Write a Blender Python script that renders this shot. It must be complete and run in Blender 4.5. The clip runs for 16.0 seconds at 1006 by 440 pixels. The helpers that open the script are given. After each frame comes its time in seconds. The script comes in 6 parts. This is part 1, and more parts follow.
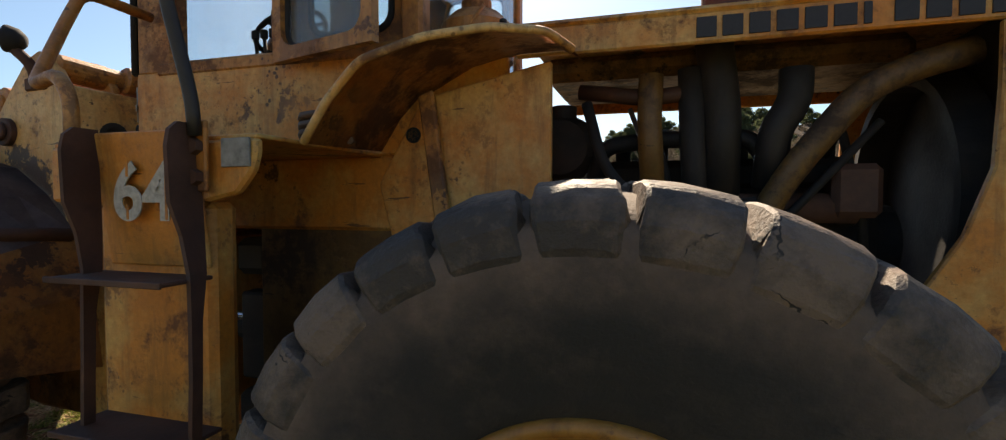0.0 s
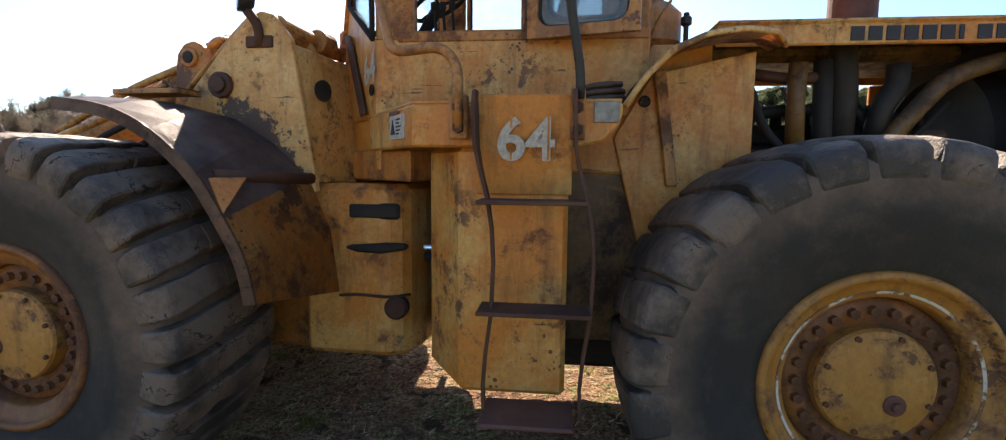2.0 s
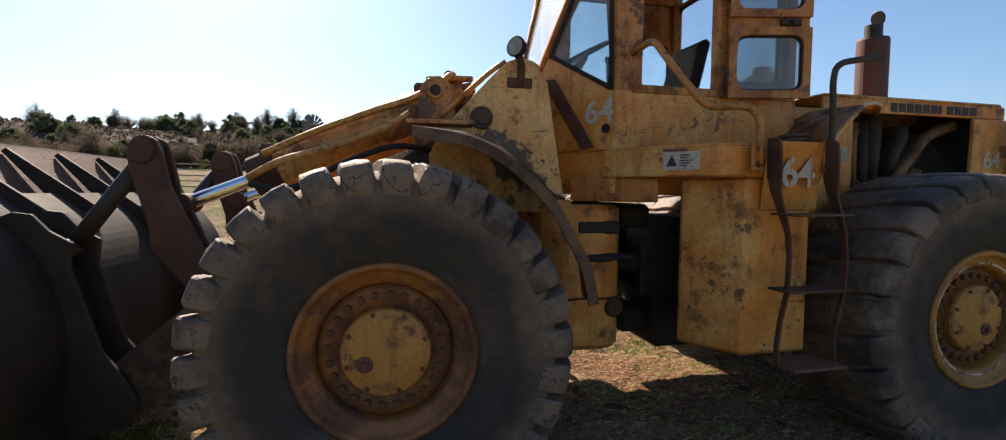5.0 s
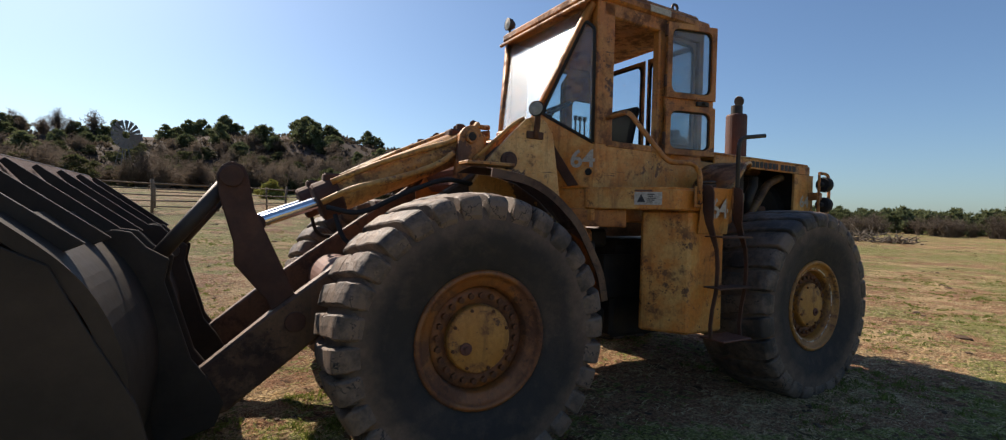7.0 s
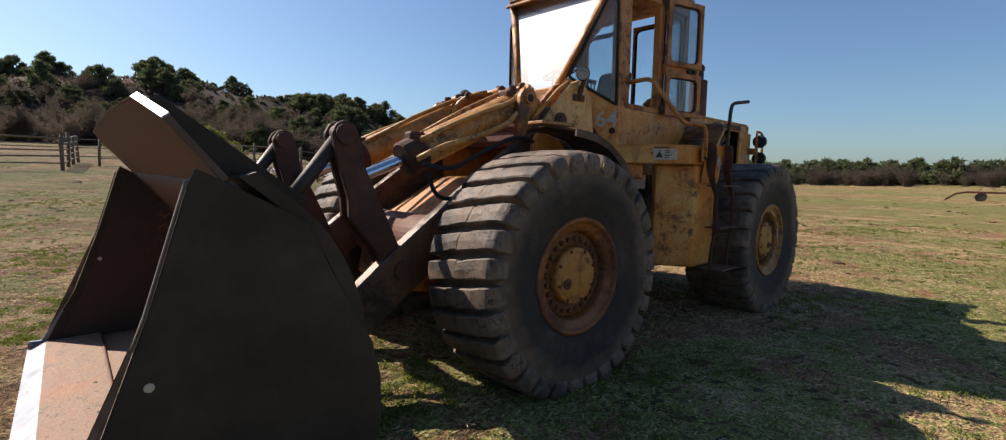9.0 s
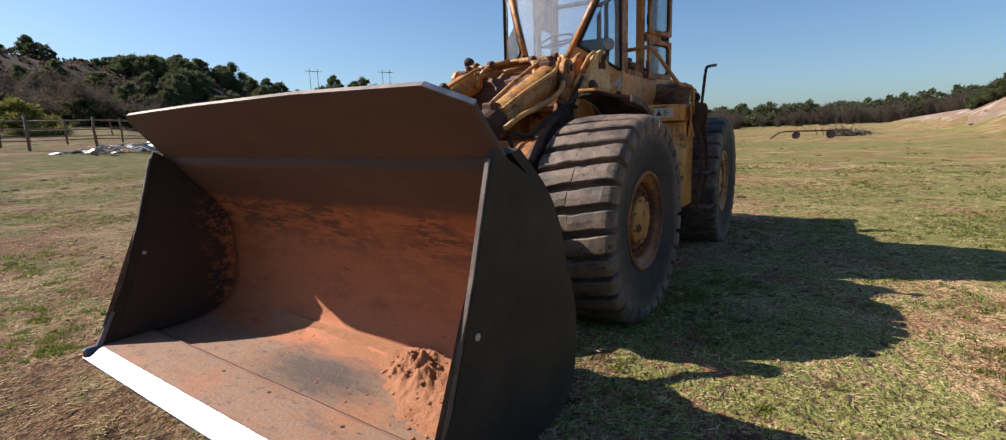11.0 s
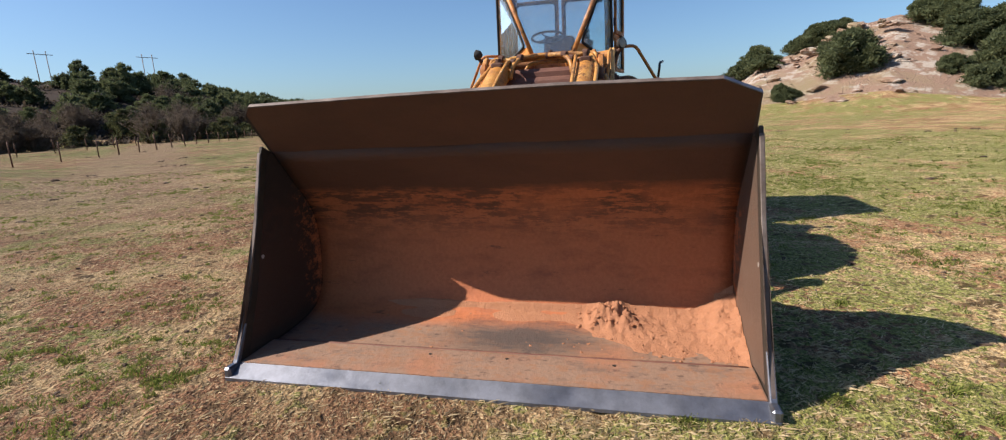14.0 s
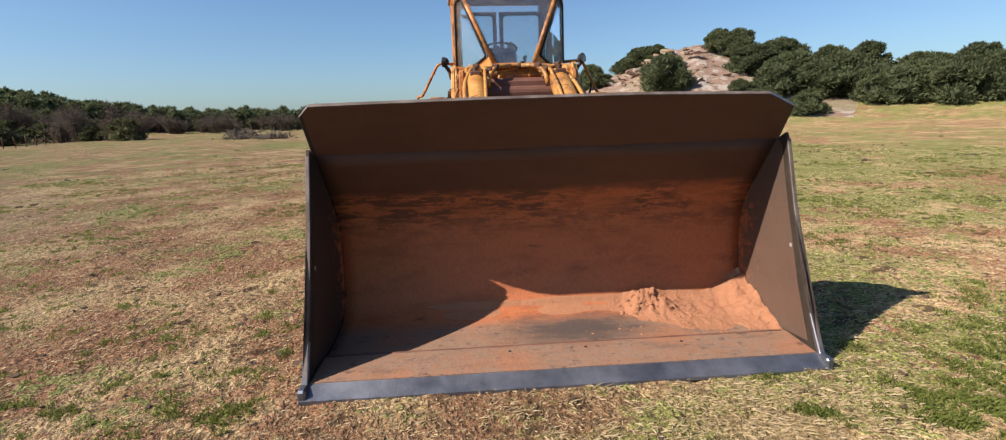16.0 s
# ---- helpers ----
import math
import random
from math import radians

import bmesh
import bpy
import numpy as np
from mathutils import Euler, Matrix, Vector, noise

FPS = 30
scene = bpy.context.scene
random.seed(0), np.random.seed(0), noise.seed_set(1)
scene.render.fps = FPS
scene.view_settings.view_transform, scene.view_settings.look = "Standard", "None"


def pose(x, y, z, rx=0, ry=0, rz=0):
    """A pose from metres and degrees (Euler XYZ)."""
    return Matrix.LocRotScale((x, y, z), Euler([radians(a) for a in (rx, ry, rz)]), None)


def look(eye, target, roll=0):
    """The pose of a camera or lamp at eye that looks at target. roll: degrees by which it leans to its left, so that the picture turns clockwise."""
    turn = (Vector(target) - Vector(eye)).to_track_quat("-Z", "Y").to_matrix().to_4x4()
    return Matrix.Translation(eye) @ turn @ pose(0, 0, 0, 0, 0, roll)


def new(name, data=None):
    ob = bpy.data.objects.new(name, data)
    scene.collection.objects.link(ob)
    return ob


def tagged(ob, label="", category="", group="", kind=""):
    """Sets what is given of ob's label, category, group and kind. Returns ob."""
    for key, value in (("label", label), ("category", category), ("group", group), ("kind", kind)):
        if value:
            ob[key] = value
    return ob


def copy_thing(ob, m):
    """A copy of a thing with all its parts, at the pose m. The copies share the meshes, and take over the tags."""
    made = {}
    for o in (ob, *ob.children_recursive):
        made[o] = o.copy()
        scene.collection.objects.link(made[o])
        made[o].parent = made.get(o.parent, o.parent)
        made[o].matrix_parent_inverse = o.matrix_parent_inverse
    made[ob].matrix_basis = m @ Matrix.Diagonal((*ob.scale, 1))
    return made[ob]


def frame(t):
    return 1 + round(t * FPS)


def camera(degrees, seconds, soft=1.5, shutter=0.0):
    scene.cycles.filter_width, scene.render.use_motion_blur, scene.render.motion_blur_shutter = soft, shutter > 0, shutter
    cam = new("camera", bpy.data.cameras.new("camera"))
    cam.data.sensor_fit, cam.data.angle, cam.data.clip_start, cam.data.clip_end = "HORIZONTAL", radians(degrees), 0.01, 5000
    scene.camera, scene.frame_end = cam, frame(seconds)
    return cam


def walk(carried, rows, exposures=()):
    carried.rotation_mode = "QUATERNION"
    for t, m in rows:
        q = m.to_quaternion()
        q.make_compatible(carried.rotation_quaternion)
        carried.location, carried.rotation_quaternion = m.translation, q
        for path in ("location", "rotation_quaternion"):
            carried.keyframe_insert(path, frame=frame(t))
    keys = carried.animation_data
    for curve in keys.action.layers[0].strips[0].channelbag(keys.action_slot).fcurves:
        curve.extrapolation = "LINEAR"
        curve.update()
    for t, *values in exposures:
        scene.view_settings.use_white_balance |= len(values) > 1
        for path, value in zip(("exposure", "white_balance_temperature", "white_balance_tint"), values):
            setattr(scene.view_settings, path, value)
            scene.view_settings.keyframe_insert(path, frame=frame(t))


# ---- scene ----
cam = camera(88.8, 16.0, soft=1.15)
METRES, EYE = 11.811, 1.5
ROWS = [
    (0.0, 0.0, 0.0, 0.0, 0.0, -2.01, -0.01),
    (0.5, -0.022, -0.0074, -0.0011, -0.49, -2.16, -2.51),
    (1.0, -0.048, -0.0284, -0.0037, -3.46, -4.87, -2.98),
    (1.5, -0.0791, -0.0315, -0.0049, -4.98, -5.65, -0.64),
    (2.0, -0.1109, -0.0378, -0.0056, -10.18, -6.02, -0.55),
    (2.5, -0.1426, -0.0445, -0.0054, -16.23, -5.5, -0.63),
    (3.0, -0.1739, -0.0365, -0.0051, -18.15, -3.44, -0.25),
    (3.5, -0.2061, -0.0347, -0.0061, -23.65, -1.96, -0.66),
    (4.0, -0.2344, -0.0306, -0.0052, -28.38, -2.01, -0.39),
    (4.5, -0.2659, -0.0205, -0.0066, -28.64, -3.09, -0.29),
    (7.0, -0.4121, -0.0107, -0.0077, -47.22, -0.27, -1.7),
    (7.5, -0.4387, 0.0011, -0.0064, -51.72, -0.43, -0.75),
    (8.0, -0.467, 0.0079, -0.0075, -57.83, -2.19, -1.35),
    (8.5, -0.4854, 0.0304, -0.0097, -58.46, -4.1, -1.35),
    (11.0, -0.5853, 0.1569, -0.0049, -74.85, -9.69, 1.86),
    (11.5, -0.5967, 0.1884, -0.0022, -77.37, -10.02, 2.63),
    (12.0, -0.6161, 0.2171, -0.0004, -80.84, -10.1, 1.85),
    (12.5, -0.6214, 0.2485, -0.0021, -83.77, -10.01, 1.95),
    (13.0, -0.6316, 0.2818, -0.0003, -88.68, -10.09, 1.97),
    (13.5, -0.64, 0.3127, 0.0011, -93.14, -10.68, 2.32),
    (14.0, -0.6407, 0.3463, 0.001, -96.4, -11.63, 3.01),
    (14.5, -0.647, 0.3773, 0.0026, -101.78, -11.07, 1.85),
    (15.0, -0.6425, 0.407, 0.0023, -103.25, -10.95, 2.43),
    (15.5, -0.6312, 0.4382, 0.0043, -106.25, -11.11, 2.7),
    (16.0, -0.6237, 0.465, 0.0037, -113.42, -11.34, 1.95),
]
walk(cam, [(t, pose(0, 0, EYE) @ pose(METRES * x, METRES * y, METRES * z, 90 + pitch, roll, yaw)) for t, x, y, z, yaw, pitch, roll in ROWS],
     [(0.0, 0.95, 8300, 14), (0.5, 1.30, 8200, 15), (1.5, 1.68, 7350, 15), (2.0, 1.74, 7350, 15), (3.0, 1.36, 7450, 16), (4.0, 1.08, 7650, 17), (4.5, 1.04, 7650, 17), (7.0, 0.60, 7300, 16),
      (8.5, 0.52, 7200, 16), (11.0, 0.62, 6850, 16), (13.0, 0.66, 6750, 16), (16.0, 0.66, 6850, 16)])

# ---- world and sun ----
SUN_AZ, SUN_EL = radians(0.0), radians(41.0)      # sun stands over +y
world = bpy.data.worlds.new("sky")
scene.world = world
world.use_nodes = True
wn = world.node_tree.nodes
sky = wn.new("ShaderNodeTexSky")
sky.sky_type = "NISHITA"
sky.sun_disc = False
sky.sun_elevation, sky.sun_rotation = SUN_EL, SUN_AZ
sky.air_density, sky.dust_density, sky.ozone_density = 1.0, 1.0, 3.2
wn["Background"].inputs["Strength"].default_value = 0.085
tint = wn.new("ShaderNodeMix")
tint.data_type, tint.blend_type = "RGBA", "MULTIPLY"
tint.inputs[0].default_value = 1.0
tint.inputs[7].default_value = (0.70, 0.90, 1.05, 1)
world.node_tree.links.new(sky.outputs[0], tint.inputs[6])
world.node_tree.links.new(tint.outputs[2], wn["Background"].inputs["Color"])
sun = new("sun", bpy.data.lights.new("sun", "SUN"))
sun.data.energy, sun.data.angle, sun.data.color = 5.0, radians(0.53), (1.0, 0.94, 0.84)
sun.matrix_world = look((0, 0, 50), (-50 * math.sin(SUN_AZ), -50 * math.cos(SUN_AZ), 50 - 50 * math.tan(SUN_EL)))


# ---- materials ----
class Nodes:
    """A small builder for node materials."""

    def __init__(self, name):
        self.m = bpy.data.materials.new(name)
        self.m.use_nodes = True
        self.t = self.m.node_tree
        self.b = self.t.nodes["Principled BSDF"]
        self.out = self.t.nodes["Material Output"]

    def n(self, kind, **kw):
        nd = self.t.nodes.new("ShaderNode" + kind)
        for k, v in kw.items():
            nd.inputs[k].default_value = v
        return nd

    def link(self, a, b):
        self.t.links.new(a, b)

    def coord(self, world_space=False):
        return (self.n("NewGeometry").outputs["Position"] if world_space else self.n("TexCoord").outputs["Object"])

    def noise(self, scale, detail=4.0, rough=0.55, co=None, stretch=None):
        nd = self.n("TexNoise", Scale=scale, Detail=detail, Roughness=rough)
        co = co or self.coord()
        if stretch:
            mp = self.n("Mapping")
            mp.inputs["Scale"].default_value = stretch
            self.link(co, mp.inputs["Vector"])
            co = mp.outputs[0]
        self.link(co, nd.inputs["Vector"])
        return nd.outputs["Fac"]

    def ramp(self, fac, *stops):
        nd = self.n("ValToRGB")
        el = nd.color_ramp.elements
        while len(el) < len(stops):
            el.new(0.5)
        for e, (p, c) in zip(el, stops):
            e.position = p
            e.color = (c, c, c, 1) if isinstance(c, (int, float)) else (*c, 1)
        self.link(fac, nd.inputs["Fac"])
        return nd.outputs["Color"]

    def mix(self, fac, a, b, mode="MIX"):
        nd = self.t.nodes.new("ShaderNodeMix")
        nd.data_type, nd.blend_type = "RGBA", mode
        for sock, v in ((nd.inputs[0], fac), (nd.inputs[6], a), (nd.inputs[7], b)):
            if isinstance(v, bpy.types.NodeSocket):
                self.link(v, sock)
            elif isinstance(v, (int, float)):
                sock.default_value = v if sock == nd.inputs[0] else (v, v, v, 1)
            else:
                sock.default_value = (*v, 1)
        return nd.outputs[2]

    def mul(self, a, b, op="MULTIPLY"):
        nd = self.t.nodes.new("ShaderNodeMath")
        nd.operation = op
        for sock, v in zip(nd.inputs, (a, b)):
            if isinstance(v, bpy.types.NodeSocket):
                self.link(v, sock)
            else:
                sock.default_value = v
        return nd.outputs[0]

    def bump(self, fac, strength=0.3, dist=0.01):
        nd = self.n("Bump", Strength=strength, Distance=dist)
        self.link(fac, nd.inputs["Height"])
        self.link(nd.outputs[0], self.b.inputs["Normal"])

    def done(self, color=None, rough=None, metal=None):
        for key, v in (("Base Color", color), ("Roughness", rough), ("Metallic", metal)):
            if v is None:
                continue
            if isinstance(v, bpy.types.NodeSocket):
                self.link(v, self.b.inputs[key])
            else:
                self.b.inputs[key].default_value = (*v, 1) if isinstance(v, tuple) else v
        return self.m


def painted_metal(name, paint, faded, rust=(0.10, 0.042, 0.022), wear=0.5, chips=0.54, burnt=False):
    """Old paint: sun-bleached patches, dirty runs, rust blooms and chipped-off flecks."""
    k = Nodes(name)
    co = k.coord()
    big = k.noise(1.7, 7, 0.7, co)
    mid = k.noise(6.5, 9, 0.74, co)
    fine = k.noise(48.0, 6, 0.65, co)
    runs = k.noise(6.0, 7, 0.65, co, (2.6, 2.6, 0.30))
    bleach = k.noise(2.8, 7, 0.7, co)
    tone = k.mix(k.ramp(bleach, (0.44, 0.0), (0.60, 1.0)), paint, faded)
    tone = k.mix(k.mul(k.ramp(fine, (0.35, 0.0), (0.7, 1.0)), 0.45), tone, tuple(c * 0.5 for c in paint))
    tone = k.mix(k.mul(k.ramp(runs, (0.52, 0.0), (0.68, 1.0)), 0.6), tone, tuple(0.5 * (a * 0.5 + b) for a, b in zip(paint, rust)))
    stain = k.mul(k.ramp(mid, (wear, 0.0), (wear + 0.10, 1.0)), k.ramp(big, (0.46, 0.0), (0.54, 1.0)))
    dirty = k.mix(k.mul(stain, 0.88), tone, k.mix(fine, tuple(c * 0.6 for c in rust), tuple(c * 1.9 for c in rust)))
    edge_size = k.noise(23.0, 2, 0.5, co)
    vor = k.n("TexVoronoi", Scale=36.0)
    vor.inputs["Randomness"].default_value = 1.0
    k.link(co, vor.inputs["Vector"])
    flecks = k.mul(k.ramp(k.mul(vor.outputs["Distance"], k.mul(edge_size, 0.9), "ADD"), (0.56, 1.0), (0.66, 0.0)), k.ramp(k.noise(3.4, 6, 0.7, co), (chips - 0.10, 0.0), (chips - 0.02, 1.0)))
    edge = k.noise(19.0, 8, 0.8, co)
    gather = k.ramp(k.noise(1.35, 5, 0.6, co), (0.42, 0.12), (0.58, 1.0))
    scrape = k.mul(k.mul(k.ramp(edge, (0.60, 0.0), (0.63, 1.0)), 0.85), gather)
    flecks = k.mul(flecks, gather)
    col = k.mix(k.mul(flecks, 0.9), dirty, tuple(c * 0.45 for c in rust))
    col = k.mix(scrape, col, tuple(c * 0.7 for c in rust))
    blotch = k.noise(4.2, 10, 0.74, co)
    flaked = k.mul(k.ramp(blotch, (chips + 0.020, 0.0), (chips + 0.037, 1.0)), gather)
    halo = k.ramp(blotch, (chips - 0.02, 0.0), (chips + 0.05, 0.35))
    col = k.mix(halo, col, tuple(0.5 * a + 0.5 * b for a, b in zip(paint, rust)))
    col = k.mix(k.mul(flaked, 0.9), col, k.mix(fine, tuple(c * 0.4 for c in rust), tuple(c * 1.3 for c in rust)))
    scratch = k.ramp(k.noise(9.0, 5, 0.6, co, (0.35, 3.2, 3.2)), (0.68, 0.0), (0.70, 0.8))
    col = k.mix(scratch, col, tuple(c * 0.6 for c in rust))
    if burnt:
        # the paint has rusted off from the arm pivot down towards the hitch
        sep = k.n("SeparateXYZ")
        k.link(co, sep.inputs[0])
        du, dz = k.mul(sep.outputs["X"], 0.66, "ADD"), k.mul(sep.outputs["Z"], -1.58, "ADD")
        along, over = k.mul(k.mul(du, 2.0), k.mul(dz, -1.9), "ADD"), k.mul(k.mul(du, 5.2), k.mul(dz, 5.6), "ADD")
        far = k.mul(k.mul(along, along), k.mul(over, over), "ADD")
        eaten = k.ramp(k.mul(far, k.mul(k.mul(k.noise(7.0, 8, 0.72, co), -0.5, "ADD"), 4.6), "ADD"), (0.42, 1.0), (0.56, 0.0))
        col = k.mix(k.mul(eaten, 0.92), col, k.mix(fine, (0.022, 0.014, 0.014), (0.070, 0.036, 0.030)))
    k.bump(k.mul(k.mul(fine, 0.35), k.mul(mid, k.mul(flaked, -0.4), "ADD"), "ADD"), 0.45, 0.008)
    return k.done(col, k.ramp(stain, (0.0, 0.48), (1.0, 0.85)), 0.0)


def steel(name, base, other, rough=0.55, metal=0.3, scale=4.0, bump=0.25):
    k = Nodes(name)
    co = k.coord()
    a, b, c = k.noise(scale, 7, 0.65, co), k.noise(scale * 9, 5, 0.6, co), k.noise(scale * 0.4, 4, 0.6, co)
    col = k.mix(k.ramp(a, (0.4, 0.0), (0.65, 1.0)), base, other)
    col = k.mix(k.mul(b, 0.4), col, tuple(v * 0.5 for v in base))
    k.bump(k.mul(a, b, "ADD"), bump, 0.006)
    return k.done(col, k.ramp(c, (0.3, rough - 0.12), (0.7, rough + 0.15)), metal)


def plain(name, color, rough=0.5, metal=0.0, vary=0.25, scale=25.0):
    k = Nodes(name)
    f = k.noise(scale, 5, 0.6)
    col = k.mix(k.ramp(f, (0.3, 0.0), (0.7, 1.0)), tuple(c * (1 - vary) for c in color), color)
    k.bump(f, 0.12, 0.004)
    return k.done(col, rough, metal)


YELLOW = painted_metal("weathered_yellow_paint", (0.62, 0.215, 0.030), (0.67, 0.375, 0.110), wear=0.53, chips=0.57)
YELLOW_RUSTY = painted_metal("rusted_yellow_paint", (0.50, 0.172, 0.028), (0.54, 0.245, 0.062), wear=0.46, chips=0.52)
FADED = painted_metal("sun_bleached_yellow_paint", (0.67, 0.31, 0.080), (0.73, 0.45, 0.17), wear=0.50, chips=0.54)
TOWER = painted_metal("bleached_tower_paint", (0.67, 0.31, 0.080), (0.73, 0.45, 0.17), wear=0.54, chips=0.57, burnt=True)
# grimy paint, also dark enough to carry the recess shade behind the tank
GRIMY_SHADED = painted_metal("oily_shaded_yellow_paint", (0.17, 0.080, 0.020), (0.24, 0.125, 0.035), (0.035, 0.020, 0.013), wear=0.44, chips=0.54)
RIM = painted_metal("rim_paint", (0.40, 0.165, 0.028), (0.46, 0.22, 0.05), wear=0.50, chips=0.565)
RIM_RUST = painted_metal("rusted_rim_paint", (0.25, 0.085, 0.018), (0.34, 0.13, 0.03), (0.085, 0.034, 0.017), wear=0.38)
ARM = painted_metal("rust_brown_arm_paint", (0.105, 0.048, 0.022), (0.15, 0.072, 0.036), (0.04, 0.022, 0.015), wear=0.40)
RUST = steel("rusty_steel", (0.070, 0.029, 0.017), (0.125, 0.052, 0.028), 0.75, 0.1, 6.0)
RUST_RED = steel("red_brown_steel", (0.13, 0.05, 0.035), (0.19, 0.085, 0.055), 0.7, 0.1, 5.0)
PLATE = steel("dark_bucket_steel", (0.029, 0.022, 0.016), (0.058, 0.042, 0.030), 0.72, 0.0, 2.6)
PLATE.node_tree.nodes["Principled BSDF"].inputs["Specular IOR Level"].default_value = 0.3
EDGE = steel("worn_plate_edge", (0.11, 0.080, 0.066), (0.22, 0.178, 0.155), 0.6, 0.2, 6.0)
DARK = steel("dark_worn_steel", (0.035, 0.03, 0.027), (0.07, 0.056, 0.046), 0.55, 0.35, 3.0)
GREASE = steel("oily_black_iron", (0.012, 0.010, 0.009), (0.032, 0.022, 0.015), 0.74, 0.0, 8.0)
BRIGHT = steel("polished_cutting_edge", (0.24, 0.255, 0.295), (0.16, 0.17, 0.195), 0.48, 0.85, 7.0, 0.15)
PALE_METAL = plain("dull_aluminium", (0.33, 0.31, 0.27), 0.55, 0.2, 0.5, 40.0)
CHROME = plain("chrome_rod", (0.62, 0.66, 0.70), 0.18, 1.0, 0.1)
BLACK = plain("black_rubber", (0.020, 0.018, 0.017), 0.85)
MILL = plain("dull_mill_steel", (0.17, 0.17, 0.17), 0.6, 0.3, 0.4, 6.0)
PIPE = plain("worn_brown_pipe", (0.12, 0.065, 0.04), 0.5, 0.2, 0.5)
WHITE = plain("white_stencil_paint", (0.54, 0.49, 0.41), 0.7, 0.0, 0.45, 60.0)
NAVY = plain("faded_black_lettering", (0.028, 0.024, 0.026), 0.6, 0.0, 0.3, 60.0)
def make_worn_ring():
    k = Nodes("chipped_white_ring")
    col = k.mix(k.ramp(k.noise(9.0, 8, 0.75), (0.47, 0.0), (0.53, 1.0)), (0.20, 0.085, 0.03), (0.58, 0.52, 0.42))
    return k.done(col, 0.75)


WORN_RING = make_worn_ring()
MUFFLER = steel("muffler_brown_steel", (0.075, 0.032, 0.026), (0.11, 0.05, 0.04), 0.7, 0.1, 5.0)
SEAT = plain("black_vinyl", (0.016, 0.016, 0.017), 0.8)
LENS = plain("lamp_lens", (0.34, 0.32, 0.26), 0.35, 0.0, 0.5)
# pale fill that paints the daylight seen through the plate holes
HOLE_LIGHT = plain("light_through_hole", (0.45, 0.43, 0.40), 0.5, 0.3)
BARREL = painted_metal("faded_cylinder_paint", (0.50, 0.215, 0.042), (0.62, 0.345, 0.10), wear=0.48, chips=0.54)


def make_bucket_inside():
    k = Nodes("bucket_inside_steel")
    co = k.coord()
    a, b, f = k.noise(1.6, 7, 0.65, co), k.noise(5.0, 8, 0.72, co, (1.0, 0.45, 1.2)), k.noise(42.0, 5, 0.65, co)
    smear = k.noise(8.5, 9, 0.78, co, (1.5, 0.42, 2.0))
    soil = k.mix(f, (0.29, 0.077, 0.025), (0.53, 0.174, 0.064))
    soil = k.mix(k.ramp(b, (0.5, 0.0), (0.72, 0.7)), soil, (0.19, 0.055, 0.022))
    metal = k.mix(b, (0.058, 0.025, 0.013), (0.140, 0.055, 0.027))
    pale = k.mix(f, (0.175, 0.118, 0.083), (0.285, 0.190, 0.132))
    sep = k.n("SeparateXYZ")
    k.link(co, sep.inputs[0])
    u, z = sep.outputs["X"], sep.outputs["Z"]
    # red soil clings to the lower back; above the fold the plate stays bare, the front of the floor is scoured
    below = k.ramp(k.mul(k.mul(z, 0.62), k.mul(k.mul(a, 0.10), -0.05, "ADD"), "ADD"), (0.615, 1.0), (0.655, 0.0))
    high = k.ramp(z, (0.62, 0.0), (0.86, 1.0))
    wear = k.mix(high, k.ramp(smear, (0.60, 1.0), (0.66, 0.35)), k.ramp(smear, (0.475, 1.0), (0.53, 0.10)))
    wear = k.mul(wear, k.ramp(k.noise(1.1, 4, 0.6, co), (0.36, 0.75), (0.48, 0.0)), "MAXIMUM")
    col = k.mix(k.mul(below, wear), metal, soil)
    floor = k.mul(k.ramp(k.mul(u, -0.25), (0.800, 0.0), (0.835, 1.0)), k.ramp(z, (0.12, 1.0), (0.18, 0.0)))
    worn = k.mix(k.ramp(smear, (0.50, 0.0), (0.66, 0.8)), pale, (0.085, 0.070, 0.062))
    worn = k.mix(k.ramp(a, (0.50, 0.0), (0.62, 0.4)), worn, soil)
    crust = k.noise(11.0, 9, 0.72, co, (1.6, 1.0, 1.0))
    worn = k.mix(k.ramp(crust, (0.52, 0.0), (0.57, 0.75)), worn, k.mix(f, (0.17, 0.088, 0.050), (0.32, 0.165, 0.092)))
    worn = k.mix(k.ramp(crust, (0.36, 0.8), (0.42, 0.0)), worn, (0.055, 0.040, 0.034))
    col = k.mix(k.mul(floor, 0.9), col, worn)
    # on the side plates the soil only clings to the back corner
    across = k.n("Math")
    across.operation = "ABSOLUTE"
    k.link(sep.outputs["Y"], across.inputs[0])
    side = k.ramp(k.mul(across.outputs[0], 0.5), (0.758, 0.0), (0.760, 1.0))
    front_bare = k.ramp(k.mul(k.mul(u, -0.25), k.mul(k.mul(smear, -0.5, "ADD"), 0.35), "ADD"), (0.735, 0.0), (0.785, 1.0))
    # the sun-side plate (v > 0) gets near-black colour for its shaded inner face
    shaded = k.ramp(sep.outputs["Y"], (0.4, 0.0), (0.6, 1.0))
    plate = k.mix(shaded, k.mix(b, (0.055, 0.036, 0.026), (0.125, 0.080, 0.056)), k.mix(b, (0.010, 0.008, 0.007), (0.034, 0.021, 0.015)))
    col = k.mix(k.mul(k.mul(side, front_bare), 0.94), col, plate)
    # an oily patch on the floor
    spot = k.n("VectorMath")
    spot.operation = "DISTANCE"
    spot.inputs[1].default_value = (-3.42 * 2.2, -0.18, 0.07)
    wide = k.n("Mapping")
    wide.inputs["Scale"].default_value = (2.2, 1.0, 1.0)
    k.link(co, wide.inputs["Vector"])
    k.link(wide.outputs[0], spot.inputs[0])
